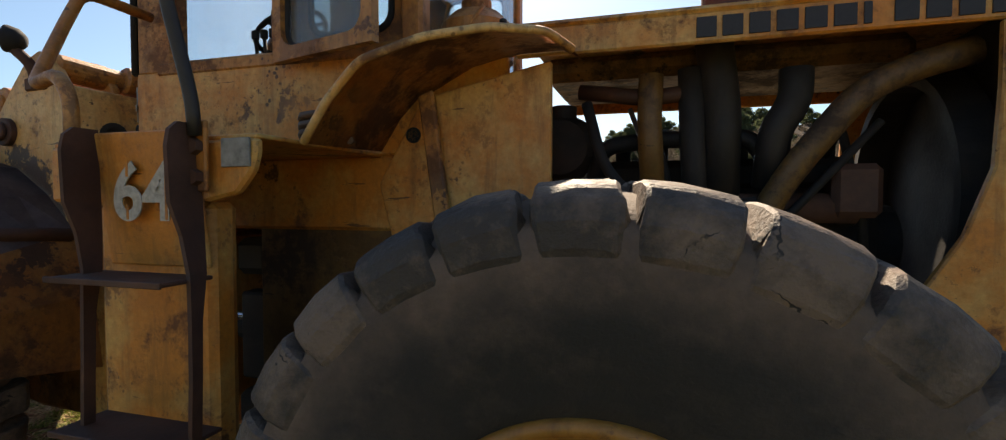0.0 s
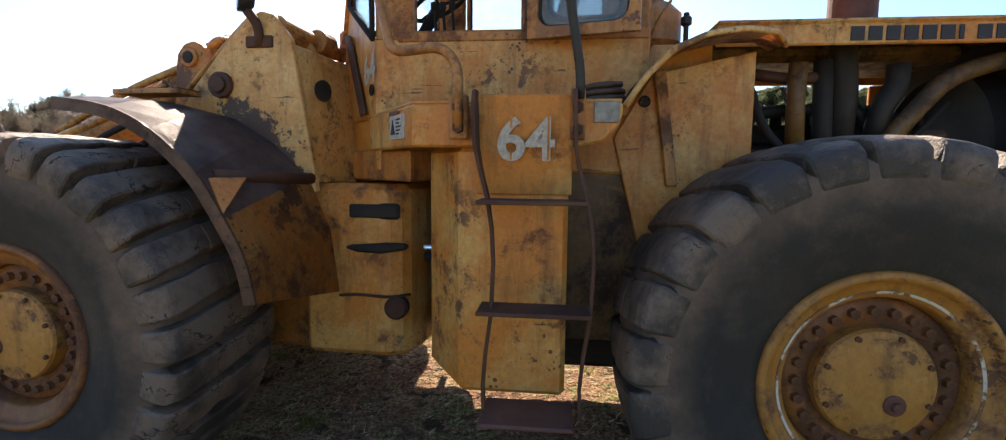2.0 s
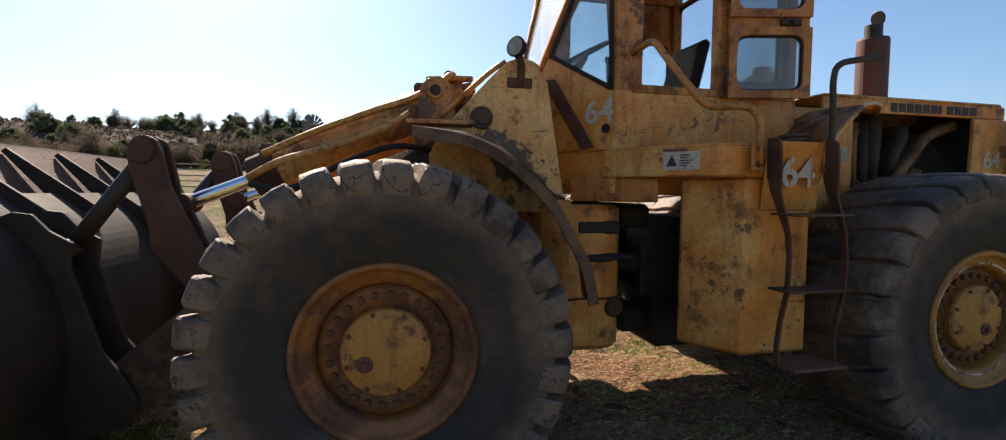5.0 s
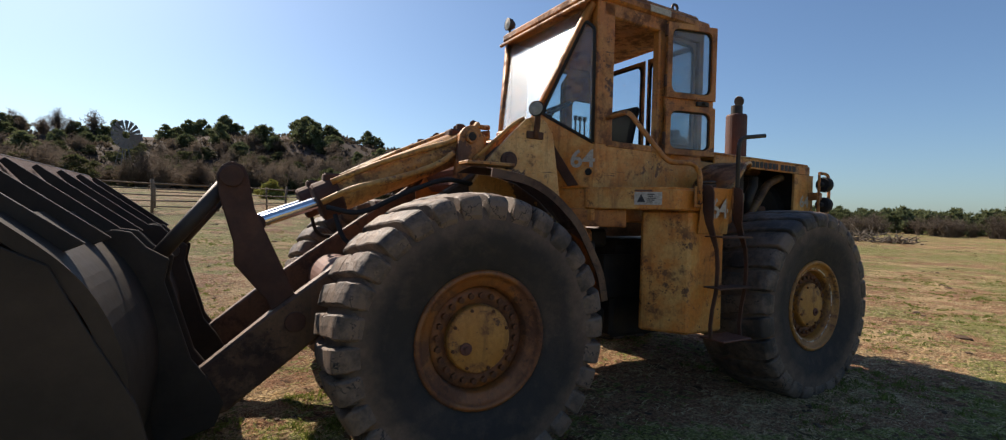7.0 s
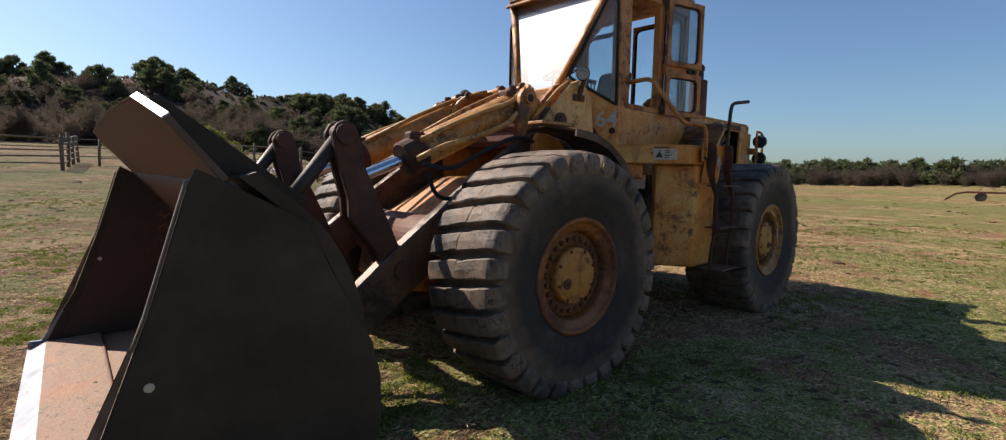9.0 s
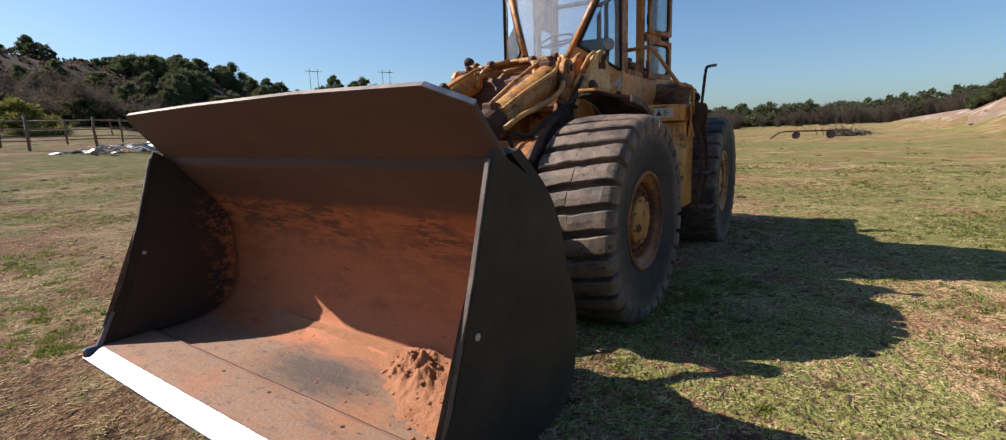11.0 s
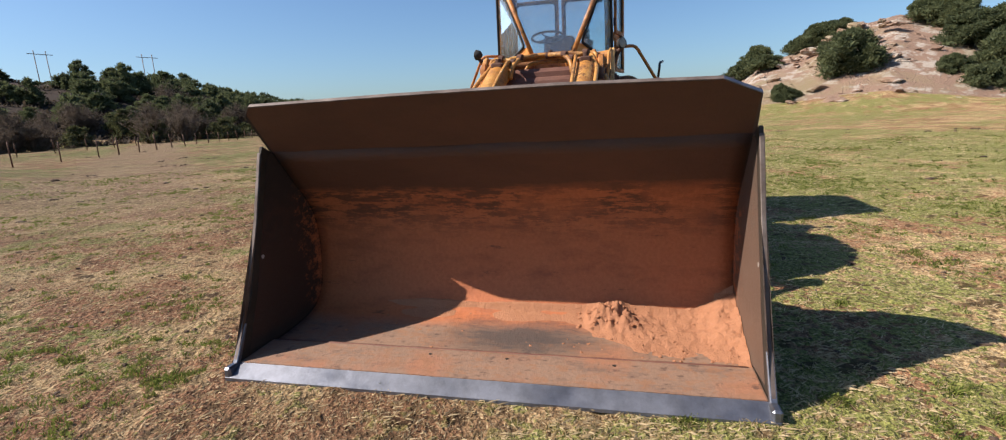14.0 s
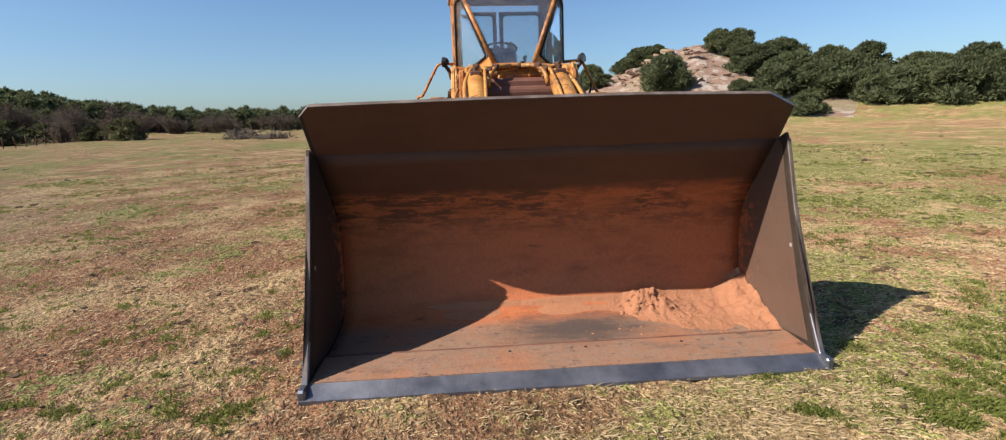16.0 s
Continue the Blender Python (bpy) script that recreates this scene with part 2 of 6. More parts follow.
    oily = k.ramp(k.mul(spot.outputs["Value"], k.mul(k.mul(smear, -0.5, "ADD"), 1.5), "ADD"), (0.20, 0.85), (0.64, 0.0))
    col = k.mix(oily, col, (0.048, 0.040, 0.038))
    k.bump(k.mul(b, f, "ADD"), 0.4, 0.012)
    return k.done(col, 0.72, 0.0)


BUCKET_IN = make_bucket_inside()


def make_rubber():
    k = Nodes("dusty_tyre_rubber")
    co = k.coord()
    a, b, f = k.noise(2.6, 7, 0.7, co), k.noise(14.0, 7, 0.65, co), k.noise(90.0, 4, 0.6, co)
    flat = k.n("VectorMath")
    flat.operation = "MULTIPLY"
    flat.inputs[1].default_value = (1, 0, 1)
    k.link(co, flat.inputs[0])
    size = k.n("VectorMath")
    size.operation = "LENGTH"
    k.link(flat.outputs[0], size.inputs[0])
    # dried mud reaches down the shoulder in an uneven line
    shoulder = k.ramp(k.mul(size.outputs["Value"], k.mul(a, 0.22), "ADD"), (0.66, 0.0), (0.78, 1.0))
    dust = k.mul(k.mul(shoulder, 0.72), k.mul(k.ramp(a, (0.45, 0.0), (0.7, 0.5)), 0.5), "ADD")
    dust = k.mul(dust, k.ramp(b, (0.3, 0.45), (0.65, 1.0)))
    patches = k.mul(k.ramp(k.noise(3.4, 6, 0.68, co), (0.50, 0.0), (0.64, 0.28)), k.ramp(f, (0.3, 0.6), (0.7, 1.0)))
    dust = k.mul(dust, patches, "MAXIMUM")
    col = k.mix(dust, (0.020, 0.018, 0.016), (0.19, 0.125, 0.085))
    k.bump(k.mul(b, f, "ADD"), 0.4, 0.008)
    return k.done(col, 0.8)


def make_lug_rubber():
    k = Nodes("worn_tread_rubber")
    co = k.coord(True)
    a, b, f = k.noise(3.0, 7, 0.7, co), k.noise(17.0, 7, 0.65, co), k.noise(110.0, 4, 0.6, co)
    dust = k.mul(k.ramp(a, (0.40, 0.12), (0.53, 1.0)), k.ramp(b, (0.30, 0.35), (0.5, 1.0)))
    col = k.mix(k.mul(dust, 0.72), (0.026, 0.023, 0.021), (0.220, 0.150, 0.106))
    split = k.n("TexVoronoi", Scale=4.5)
    split.feature = "DISTANCE_TO_EDGE"
    warped = k.mix(0.12, co, k.n("TexNoise", Scale=6.0).outputs["Color"], "ADD")
    k.link(warped, split.inputs["Vector"])
    crack = k.mul(k.ramp(split.outputs["Distance"], (0.008, 1.0), (0.02, 0.0)), k.ramp(a, (0.50, 0.0), (0.54, 1.0)))
    col = k.mix(crack, col, (0.012, 0.010, 0.009))
    k.bump(k.mul(b, f, "ADD"), 0.45, 0.01)
    return k.done(col, k.ramp(b, (0.3, 0.52), (0.7, 0.78)))


RUBBER, LUG = make_rubber(), make_lug_rubber()


def make_glass(name, tint, dirt=0.10):
    k = Nodes(name)
    k.b.inputs["Base Color"].default_value = (*tint, 1)
    k.b.inputs["Roughness"].default_value = 0.03
    k.b.inputs["IOR"].default_value = 1.45
    k.b.inputs["Transmission Weight"].default_value = 1.0
    film = k.n("BsdfDiffuse")
    film.inputs["Color"].default_value = (0.55, 0.53, 0.48, 1)
    mixer = k.n("MixShader")
    f = k.ramp(k.noise(6.0, 7, 0.7), (0.35, dirt * 0.4), (0.8, dirt * 2.0))
    k.link(f, mixer.inputs[0])
    k.link(k.b.outputs[0], mixer.inputs[1])
    k.link(film.outputs[0], mixer.inputs[2])
    k.link(mixer.outputs[0], k.out.inputs["Surface"])
    return k.m


GLASS = make_glass("dusty_cab_glass", (0.78, 0.90, 0.92), 0.10)
GLASS_CLEAR = make_glass("clear_cab_glass", (0.86, 0.94, 0.96), 0.03)
def make_windscreen():
    m = make_glass("dusty_windscreen", (0.84, 0.92, 0.93), 0.045)
    t = m.node_tree
    last = t.nodes["Material Output"].inputs["Surface"].links[0].from_socket
    haze = t.nodes.new("ShaderNodeBsdfGlossy")
    haze.inputs["Roughness"].default_value = 0.30
    both = t.nodes.new("ShaderNodeMixShader")
    both.inputs[0].default_value = 0.13
    t.links.new(last, both.inputs[1])
    t.links.new(haze.outputs[0], both.inputs[2])
    t.links.new(both.outputs[0], t.nodes["Material Output"].inputs["Surface"])
    return m


WINDSCREEN = make_windscreen()
GLASS_DIRTY = make_glass("grimy_door_glass", (0.45, 0.52, 0.54), 0.16)


def make_ground():
    k = Nodes("pasture_ground")
    co = k.coord(True)
    big, patch, dry = k.noise(0.28, 3, 0.5, co), k.noise(1.5, 4, 0.6, co), k.noise(1.1, 5, 0.62, co, (1.0, 1.0, 1.0))
    away = k.n("Mapping")
    away.inputs["Location"].default_value = (31.0, 17.0, 5.0)
    k.link(co, away.inputs["Vector"])
    bare = k.noise(0.9, 5, 0.62, away.outputs[0])
    tuft, fine, grit = k.noise(13.0, 3, 0.55, co), k.noise(42.0, 3, 0.6, co), k.noise(130.0, 2, 0.6, co)
    grain = k.mul(k.mul(fine, 0.6), k.mul(grit, 0.4), "ADD")
    soil = k.mix(k.ramp(grain, (0.38, 0.0), (0.62, 1.0)), (0.075, 0.036, 0.018), (0.42, 0.215, 0.118))
    straw = k.mix(k.ramp(grain, (0.38, 0.0), (0.62, 1.0)), (0.125, 0.076, 0.034), (0.70, 0.505, 0.270))
    grass = k.mix(k.ramp(grain, (0.38, 0.0), (0.62, 1.0)), (0.034, 0.044, 0.012), (0.30, 0.325, 0.090))
    lean = k.mul(k.mul(tuft, -0.5, "ADD"), 0.45)
    col = k.mix(k.ramp(k.mul(bare, lean, "ADD"), (0.44, 0.0), (0.53, 1.0)), straw, soil)
    # a bare track runs past the machine's nose towards the fence
    sep = k.n("SeparateXYZ")
    k.link(co, sep.inputs[0])
    line = k.mul(k.mul(sep.outputs["X"], -0.447), k.mul(sep.outputs["Y"], 0.894), "ADD")
    off = k.mul(k.mul(line, -8.6, "ADD"), k.mul(k.mul(dry, -0.5, "ADD"), 5.0), "ADD")
    track = k.mul(k.ramp(k.mul(k.mul(off, off), 0.10), (0.30, 1.0), (0.95, 0.0)), k.ramp(k.mul(sep.outputs["X"], 0.05), (0.0, 0.0), (0.25, 1.0)))
    col = k.mix(k.mul(track, 0.6), col, k.mix(fine, (0.20, 0.125, 0.075), (0.42, 0.30, 0.195)))
    seed = k.mul(k.mul(k.mul(k.mul(patch, -0.5, "ADD"), 0.95), k.mul(k.mul(k.mul(big, -0.5, "ADD"), 0.9), 0.6, "ADD"), "ADD"), k.mul(lean, 1.9), "ADD")
    broad = k.noise(0.045, 3, 0.5, co)
    seed = k.mul(seed, k.mul(k.mul(broad, -0.5, "ADD"), 0.9), "ADD")
    green = k.mul(k.ramp(seed, (0.580, 0.0), (0.640, 0.90)), k.mul(k.mul(track, -0.8), 1.0, "ADD"))
    col = k.mix(green, col, grass)
    # earth scraped bare in front of the bucket's lip
    spot = k.n("VectorMath")
    spot.operation = "DISTANCE"
    spot.inputs[1].default_value = (-5.6, 4.75, 0.0)
    k.link(co, spot.inputs[0])
    scraped = k.ramp(k.mul(k.mul(spot.outputs["Value"], 0.35), k.mul(k.mul(patch, -0.5, "ADD"), 1.6), "ADD"), (0.26, 0.9), (0.48, 0.0))
    col = k.mix(k.mul(scraped, k.ramp(tuft, (0.35, 1.0), (0.62, 0.55))), col, k.mix(k.ramp(grain, (0.38, 0.0), (0.62, 1.0)), (0.055, 0.028, 0.014), (0.26, 0.145, 0.08)))
    litter = k.noise(85.0, 3, 0.6, co, (1.0, 0.2, 1.0))
    strands = k.noise(85.0, 3, 0.6, away.outputs[0], (0.2, 1.0, 1.0))
    col = k.mix(k.ramp(litter, (0.59, 0.0), (0.65, 0.8)), col, (0.52, 0.40, 0.23))
    col = k.mix(k.ramp(strands, (0.61, 0.0), (0.66, 0.8)), col, (0.54, 0.42, 0.25))
    # low spots of the tuft noise and sparse stretched marks turn dark brown
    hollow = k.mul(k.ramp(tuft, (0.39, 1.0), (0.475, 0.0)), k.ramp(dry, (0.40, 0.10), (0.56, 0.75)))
    dark_mark = k.ramp(k.noise(4.5, 4, 0.6, away.outputs[0], (1.0, 0.55, 1.0)), (0.335, 0.85), (0.375, 0.0))
    hollow = k.mul(hollow, dark_mark, "MAXIMUM")
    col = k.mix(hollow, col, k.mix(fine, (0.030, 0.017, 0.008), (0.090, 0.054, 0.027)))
    k.bump(k.mul(k.mul(tuft, 1.3), k.mul(k.mul(fine, 0.6), k.mul(grit, 0.15), "ADD"), "ADD"), 0.8, 0.08)
    k.b.inputs["Diffuse Roughness"].default_value = 0.55
    k.b.inputs["Specular IOR Level"].default_value = 0.15
    return k.done(col, 0.95)


def make_hill():
    k = Nodes("scrub_hillside")
    co = k.coord(True)
    a, b, c = k.noise(0.05, 6, 0.65, co), k.noise(0.3, 7, 0.65, co), k.noise(2.0, 6, 0.65, co)
    scrub = k.mix(c, (0.030, 0.024, 0.020), (0.062, 0.047, 0.040))
    bare = k.mix(b, (0.060, 0.044, 0.038), (0.130, 0.090, 0.076))
    col = k.mix(k.ramp(k.mul(a, k.mul(b, 0.6), "ADD"), (0.78, 0.0), (0.94, 1.0)), scrub, bare)
    k.bump(k.mul(b, c, "ADD"), 0.25, 0.2)
    k.b.inputs["Specular IOR Level"].default_value = 0.1
    return k.done(col, 0.95)


def make_rock():
    k = Nodes("bare_rocky_bank")
    co = k.coord(True)
    a, b, c = k.noise(0.12, 6, 0.65, co), k.noise(0.6, 8, 0.7, co), k.noise(4.0, 6, 0.65, co)
    clay = k.mix(c, (0.26, 0.155, 0.102), (0.39, 0.26, 0.185))
    pale = k.mix(c, (0.40, 0.33, 0.26), (0.62, 0.55, 0.47))
    col = k.mix(k.ramp(b, (0.52, 0.0), (0.58, 1.0)), clay, pale)
    col = k.mix(k.ramp(a, (0.50, 0.0), (0.62, 0.8)), col, (0.30, 0.24, 0.13))
    k.bump(k.mul(b, c, "ADD"), 0.9, 0.5)
    return k.done(col, 0.95)


def make_leaf(name, a, b, rough=0.8):
    k = Nodes(name)
    g = k.n("NewGeometry")
    o = k.n("ObjectInfo")
    col = k.mix(g.outputs["Random Per Island"], a, b)
    col = k.mix(k.mul(o.outputs["Random"], 0.4), col, tuple(v * 0.6 for v in a))
    k.b.inputs["Specular IOR Level"].default_value = 0.2
    m = k.done(col, rough)
    # thin leaves let some light through
    thin = k.n("BsdfTranslucent")
    both = k.n("MixShader")
    both.inputs[0].default_value = 0.42
    k.link(col, thin.inputs["Color"])
    k.link(k.b.outputs[0], both.inputs[1])
    k.link(thin.outputs[0], both.inputs[2])
    k.link(both.outputs[0], k.out.inputs["Surface"])
    return m


GROUND, HILL, ROCK = make_ground(), make_hill(), make_rock()
JUNIPER = make_leaf("juniper_leaves", (0.078, 0.102, 0.050), (0.165, 0.182, 0.086))
SCRUB = make_leaf("bare_grey_twigs", (0.14, 0.112, 0.088), (0.22, 0.18, 0.145))
BUDDING = make_leaf("budding_yellow_leaves", (0.15, 0.16, 0.04), (0.26, 0.25, 0.075))
OLIVE = make_leaf("dull_olive_leaves", (0.06, 0.07, 0.03), (0.12, 0.125, 0.06))
BARK = plain("grey_bark", (0.13, 0.105, 0.08), 0.9, 0.0, 0.5, 8.0)
POST = plain("weathered_wood", (0.16, 0.125, 0.095), 0.9, 0.0, 0.5, 12.0)
RAIL = plain("rusty_pipe_rail", (0.20, 0.15, 0.12), 0.7, 0.2, 0.4, 10.0)
GALV = plain("galvanised_steel", (0.42, 0.43, 0.44), 0.5, 0.6, 0.3, 12.0)
BLADE = make_leaf("green_grass_blades", (0.095, 0.130, 0.026), (0.29, 0.320, 0.080))
BRUSH = make_leaf("low_hillside_brush", (0.055, 0.045, 0.034), (0.095, 0.076, 0.056))
STRAW = make_leaf("dry_straw_blades", (0.40, 0.30, 0.16), (0.74, 0.59, 0.37))
DUNG = plain("dry_dung", (0.105, 0.066, 0.042), 0.95, 0.0, 0.5, 30.0)


def make_soil():
    k = Nodes("red_soil")
    co = k.coord()
    a, b, f = k.noise(3.0, 7, 0.65, co), k.noise(16.0, 8, 0.7, co), k.noise(90.0, 5, 0.65, co)
    col = k.mix(b, (0.32, 0.135, 0.066), (0.47, 0.230, 0.125))
    col = k.mix(k.mul(f, 0.4), col, (0.30, 0.11, 0.05))
    k.bump(k.mul(b, k.mul(f, 0.6), "ADD"), 0.8, 0.02)
    return k.done(col, 0.95)


SOIL = make_soil()


# ---- mesh helpers ----
def part(name, bm, material, parent, label="", basis=None, smooth=False):
    me = bpy.data.meshes.new(name)
    bm.to_mesh(me)
    bm.free()
    me.materials.append(material)
    if smooth:
        me.shade_smooth()
    ob = new(name, me)
    ob.parent = parent
    if basis is not None:
        ob.matrix_basis = basis
    return tagged(ob, label)


def again(name, ob, parent, basis):
    """Another part on the same mesh."""
    o = new(name, ob.data)
    o.parent, o.matrix_basis = parent, basis
    return o


def join(*bms):
    out = bmesh.new()
    for b in bms:
        me = bpy.data.meshes.new("tmp")
        b.to_mesh(me)
        b.free()
        out.from_mesh(me)
        bpy.data.meshes.remove(me)
    return out


def soften(bm, width, seg=1):
    if width:
        edges = [e for e in bm.edges if len(e.link_faces) == 2 and e.calc_face_angle(0) > 0.4]
        bmesh.ops.bevel(bm, geom=edges, offset=width, segments=seg, affect="EDGES", clamp_overlap=True)
    return bm


def box(u0, u1, v0, v1, z0, z1, bevel=0.006):
    bm = bmesh.new()
    bmesh.ops.create_cube(bm, size=1)
    for v in bm.verts:
        v.co = ((u0 + u1) / 2 + v.co.x * (u1 - u0), (v0 + v1) / 2 + v.co.y * (v1 - v0), (z0 + z1) / 2 + v.co.z * (z1 - z0))
    return soften(bm, bevel)


def slab(poly, normal, thick, bevel=0.004):
    """A flat polygon in space given a thickness along normal."""
    bm = bmesh.new()
    n = Vector(normal).normalized() * thick
    a = [bm.verts.new(p) for p in poly]
    b = [bm.verts.new(Vector(p) + n) for p in poly]
    bm.faces.new(a)
    bm.faces.new(b[::-1])
    for i in range(len(a)):
        j = (i + 1) % len(a)
        bm.faces.new((a[j], a[i], b[i], b[j]))
    bmesh.ops.recalc_face_normals(bm, faces=bm.faces[:])
    return soften(bm, bevel)


def prism(pts, v0, v1, bevel=0.005):
    """A side outline (u, z) with thickness from v0 to v1."""
    return slab([(u, v0, z) for u, z in pts], (0, 1, 0), v1 - v0, bevel)


def plan(pts, z0, z1, bevel=0.005):
    """A plan outline (u, v) with height from z0 to z1."""
    return slab([(u, v, z0) for u, v in pts], (0, 0, 1), z1 - z0, bevel)


def bend(pts, r=0.05, n=4):
    """A polyline with rounded corners."""
    pts = [Vector(p) for p in pts]
    out = [pts[0]]
    for a, b, c in zip(pts, pts[1:], pts[2:]):
        p = b + (a - b).normalized() * min(r, (a - b).length * 0.45)
        q = b + (c - b).normalized() * min(r, (c - b).length * 0.45)
        for i in range(n + 1):
            t = i / n
            out.append(p * (1 - t) ** 2 + b * 2 * t * (1 - t) + q * t * t)
    out.append(pts[-1])
    return out


def tube(pts, r, seg=10, round_r=0.05):
    pts = bend(pts, round_r)
    bm = bmesh.new()
    rings, side = [], None
    for i, p in enumerate(pts):
        d = (pts[min(i + 1, len(pts) - 1)] - pts[max(i - 1, 0)]).normalized()
        if side is None:
            side = d.orthogonal().normalized()
        side = (side - d * side.dot(d)).normalized()
        up = d.cross(side)
        rr = r[min(i, len(r) - 1)] if isinstance(r, (list, tuple)) else r
        rings.append([bm.verts.new(p + (side * math.cos(a) + up * math.sin(a)) * rr) for a in (math.tau * k / seg for k in range(seg))])
    for a, b in zip(rings, rings[1:]):
        for k in range(seg):
            bm.faces.new((a[k], a[(k + 1) % seg], b[(k + 1) % seg], b[k])).smooth = True
    bm.faces.new(rings[0][::-1])
    bm.faces.new(rings[-1])
    return bm


def lathe(profile, seg=48, closed=False):
    """A ring profile of (radius, v) turned about the v axis."""
    bm = bmesh.new()
    rings = []
    for r, v in profile:
        if r < 1e-4:
            rings.append([bm.verts.new((0, v, 0))] * seg)
        else:
            rings.append([bm.verts.new((r * math.cos(math.tau * k / seg), v, r * math.sin(math.tau * k / seg))) for k in range(seg)])
    pairs = list(zip(rings, rings[1:])) + ([(rings[-1], rings[0])] if closed else [])
    for a, b in pairs:
        for k in range(seg):
            q = [a[k], a[(k + 1) % seg], b[(k + 1) % seg], b[k]]
            q = [v for i, v in enumerate(q) if v not in q[:i]]
            if len(q) > 2:
                bm.faces.new(q)
    bmesh.ops.recalc_face_normals(bm, faces=bm.faces[:])
    return bm


def rod(p0, p1, r, seg=20, bevel=0.004):
    d = Vector(p1) - Vector(p0)
    bm = bmesh.new()
    bmesh.ops.create_cone(bm, cap_ends=True, segments=seg, radius1=r, radius2=r, depth=d.length)
    soften(bm, bevel)
    bmesh.ops.transform(bm, verts=bm.verts[:], matrix=Matrix.Translation((Vector(p0) + Vector(p1)) / 2) @ d.to_track_quat("Z", "Y").to_matrix().to_4x4())
    return bm


def shifted(bm, m):
    bmesh.ops.transform(bm, verts=bm.verts[:], matrix=m)
    return bm


def lettering(text, size, depth=0.002):
    """Letters as a mesh in the x-z plane, facing -y, their left foot at the origin."""
    cu = bpy.data.curves.new("letters", "FONT")
    cu.body, cu.size, cu.extrude, cu.offset = text, size, depth, size * 0.022
    ob = bpy.data.objects.new("letters", cu)
    scene.collection.objects.link(ob)
    me = bpy.data.meshes.new_from_object(ob.evaluated_get(bpy.context.evaluated_depsgraph_get()))
    bm = bmesh.new()
    bm.from_mesh(me)
    bpy.data.objects.remove(ob)
    bpy.data.meshes.remove(me)
    return shifted(bm, pose(0, 0, 0, 90, 0, 0))


# ---- ground, ridge and rocky hill: one sheet to the horizon ----
CENTRE = Vector((-3.0, 2.0, 0.0))
# crest of the land by bearing (degrees from +y towards -x): bearing, metres away, rise in degrees
CREST = [(-180, 120, 3.0), (-172, 95, 3.2), (-160, 88, 3.2), (-150, 86, 3.6), (-142, 84, 5.0), (-138, 82, 6.6), (-134, 80, 7.5), (-131, 80, 7.3), (-128.6, 80, 6.4),
         (-126, 80, 5.3), (-122.7, 80, 4.6), (-120.6, 84, 2.9), (-118, 92, 1.7), (-112, 130, 0.4), (-90, 170, 0.2), (-80, 170, 0.5), (-74, 168, 1.2), (-68, 165, 2.4),
         (-62, 160, 4.6), (-56, 155, 4.7), (-50, 150, 4.8), (-44, 145, 6.4), (-36, 140, 7.3), (-27, 140, 8.0), (-20, 145, 7.7), (-12, 150, 7.0), (-4, 155, 6.3), (6, 160, 5.6), (16, 160, 5.2),
         (26, 165, 4.5), (40, 175, 3.5), (70, 200, 1.0), (110, 220, 0.6), (150, 200, 0.8), (180, 120, 3.0)]
_az = np.array([c[0] for c in CREST], float)
_di = np.array([c[1] for c in CREST], float)
_el = np.array([c[2] for c in CREST], float)


def land(x, y):
    """The height of the land at a place."""
    dx, dy = x - CENTRE.x, y - CENTRE.y
    r = math.hypot(dx, dy)
    az = math.degrees(math.atan2(-dx, dy))
    far, el = float(np.interp(az, _az, _di)), float(np.interp(az, _az, _el))
    top = far * math.tan(radians(el))
    k = min(max((r - far * 0.60) / (far * 0.40), 0.0), 1.0)
    k = k * k * (3 - 2 * k)
    rough = noise.fractal(Vector((x, y, 0)) * 0.045, 1.0, 2.0, 4) * 0.16 * k * top
    bumps = 0.05 * noise.noise(Vector((x, y, 3)) * 0.35) * min(max((r - 9) / 14, 0), 1)
    # the pasture climbs gently towards the pens and the ridge
    lean = min(max((az + 47) / 13, 0), 1) * min(max((52 - az) / 16, 0), 1)
    rise = 0.058 * min(max(r - 13, 0), 72) * lean * lean * (3 - 2 * lean) * (1 - k)
    near = min(max((13 - r) / 4, 0), 1)
    clumps = (0.016 * noise.noise(Vector((x, y, 7)) * 4.5) + 0.017 * noise.noise(Vector((x, y, 1)) * 9.0)) * near if near else 0.0
    return top * k + rise + rough + bumps + clumps


def build_ground():
    radii = [0.0] + [0.055 * i for i in range(1, 120)] + [6.6 + 0.12 * i for i in range(28)] + [10 + 0.25 * i for i in range(16)] + [14 + 1.2 * i for i in range(5)] + [20 * 1.16 ** i for i in range(9)] + [78 + 5 * i for i in range(22)] + [200, 240, 320, 500, 900, 1800, 3500]
    steps = 720
    verts, faces, idx = [(CENTRE.x, CENTRE.y, 0.0)], [], []
    for r in radii[1:]:
        for s in range(steps):
            a = math.tau * s / steps
            x, y = CENTRE.x - r * math.sin(a), CENTRE.y + r * math.cos(a)
            verts.append((x, y, land(x, y)))
    for s in range(steps):
        faces.append((0, 1 + (s + 1) % steps, 1 + s))
    for i in range(len(radii) - 2):
        a, b = 1 + i * steps, 1 + (i + 1) * steps
        for s in range(steps):
            t = (s + 1) % steps
            faces.append((a + s, a + t, b + t, b + s))
    me = bpy.data.meshes.new("ground")
    me.from_pydata(verts, [], faces)
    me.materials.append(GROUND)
    me.materials.append(HILL)
    me.materials.append(ROCK)
    for p in me.polygons:
        az = math.degrees(math.atan2(CENTRE.x - p.center.x, p.center.y - CENTRE.y))
        foot = math.hypot(p.center.x - CENTRE.x, p.center.y - CENTRE.y) / float(np.interp(az, _az, _di))
        p.material_index = 0 if p.center.z < 1.2 or foot < 0.67 else 2 if az < -110 or az > 150 else 1
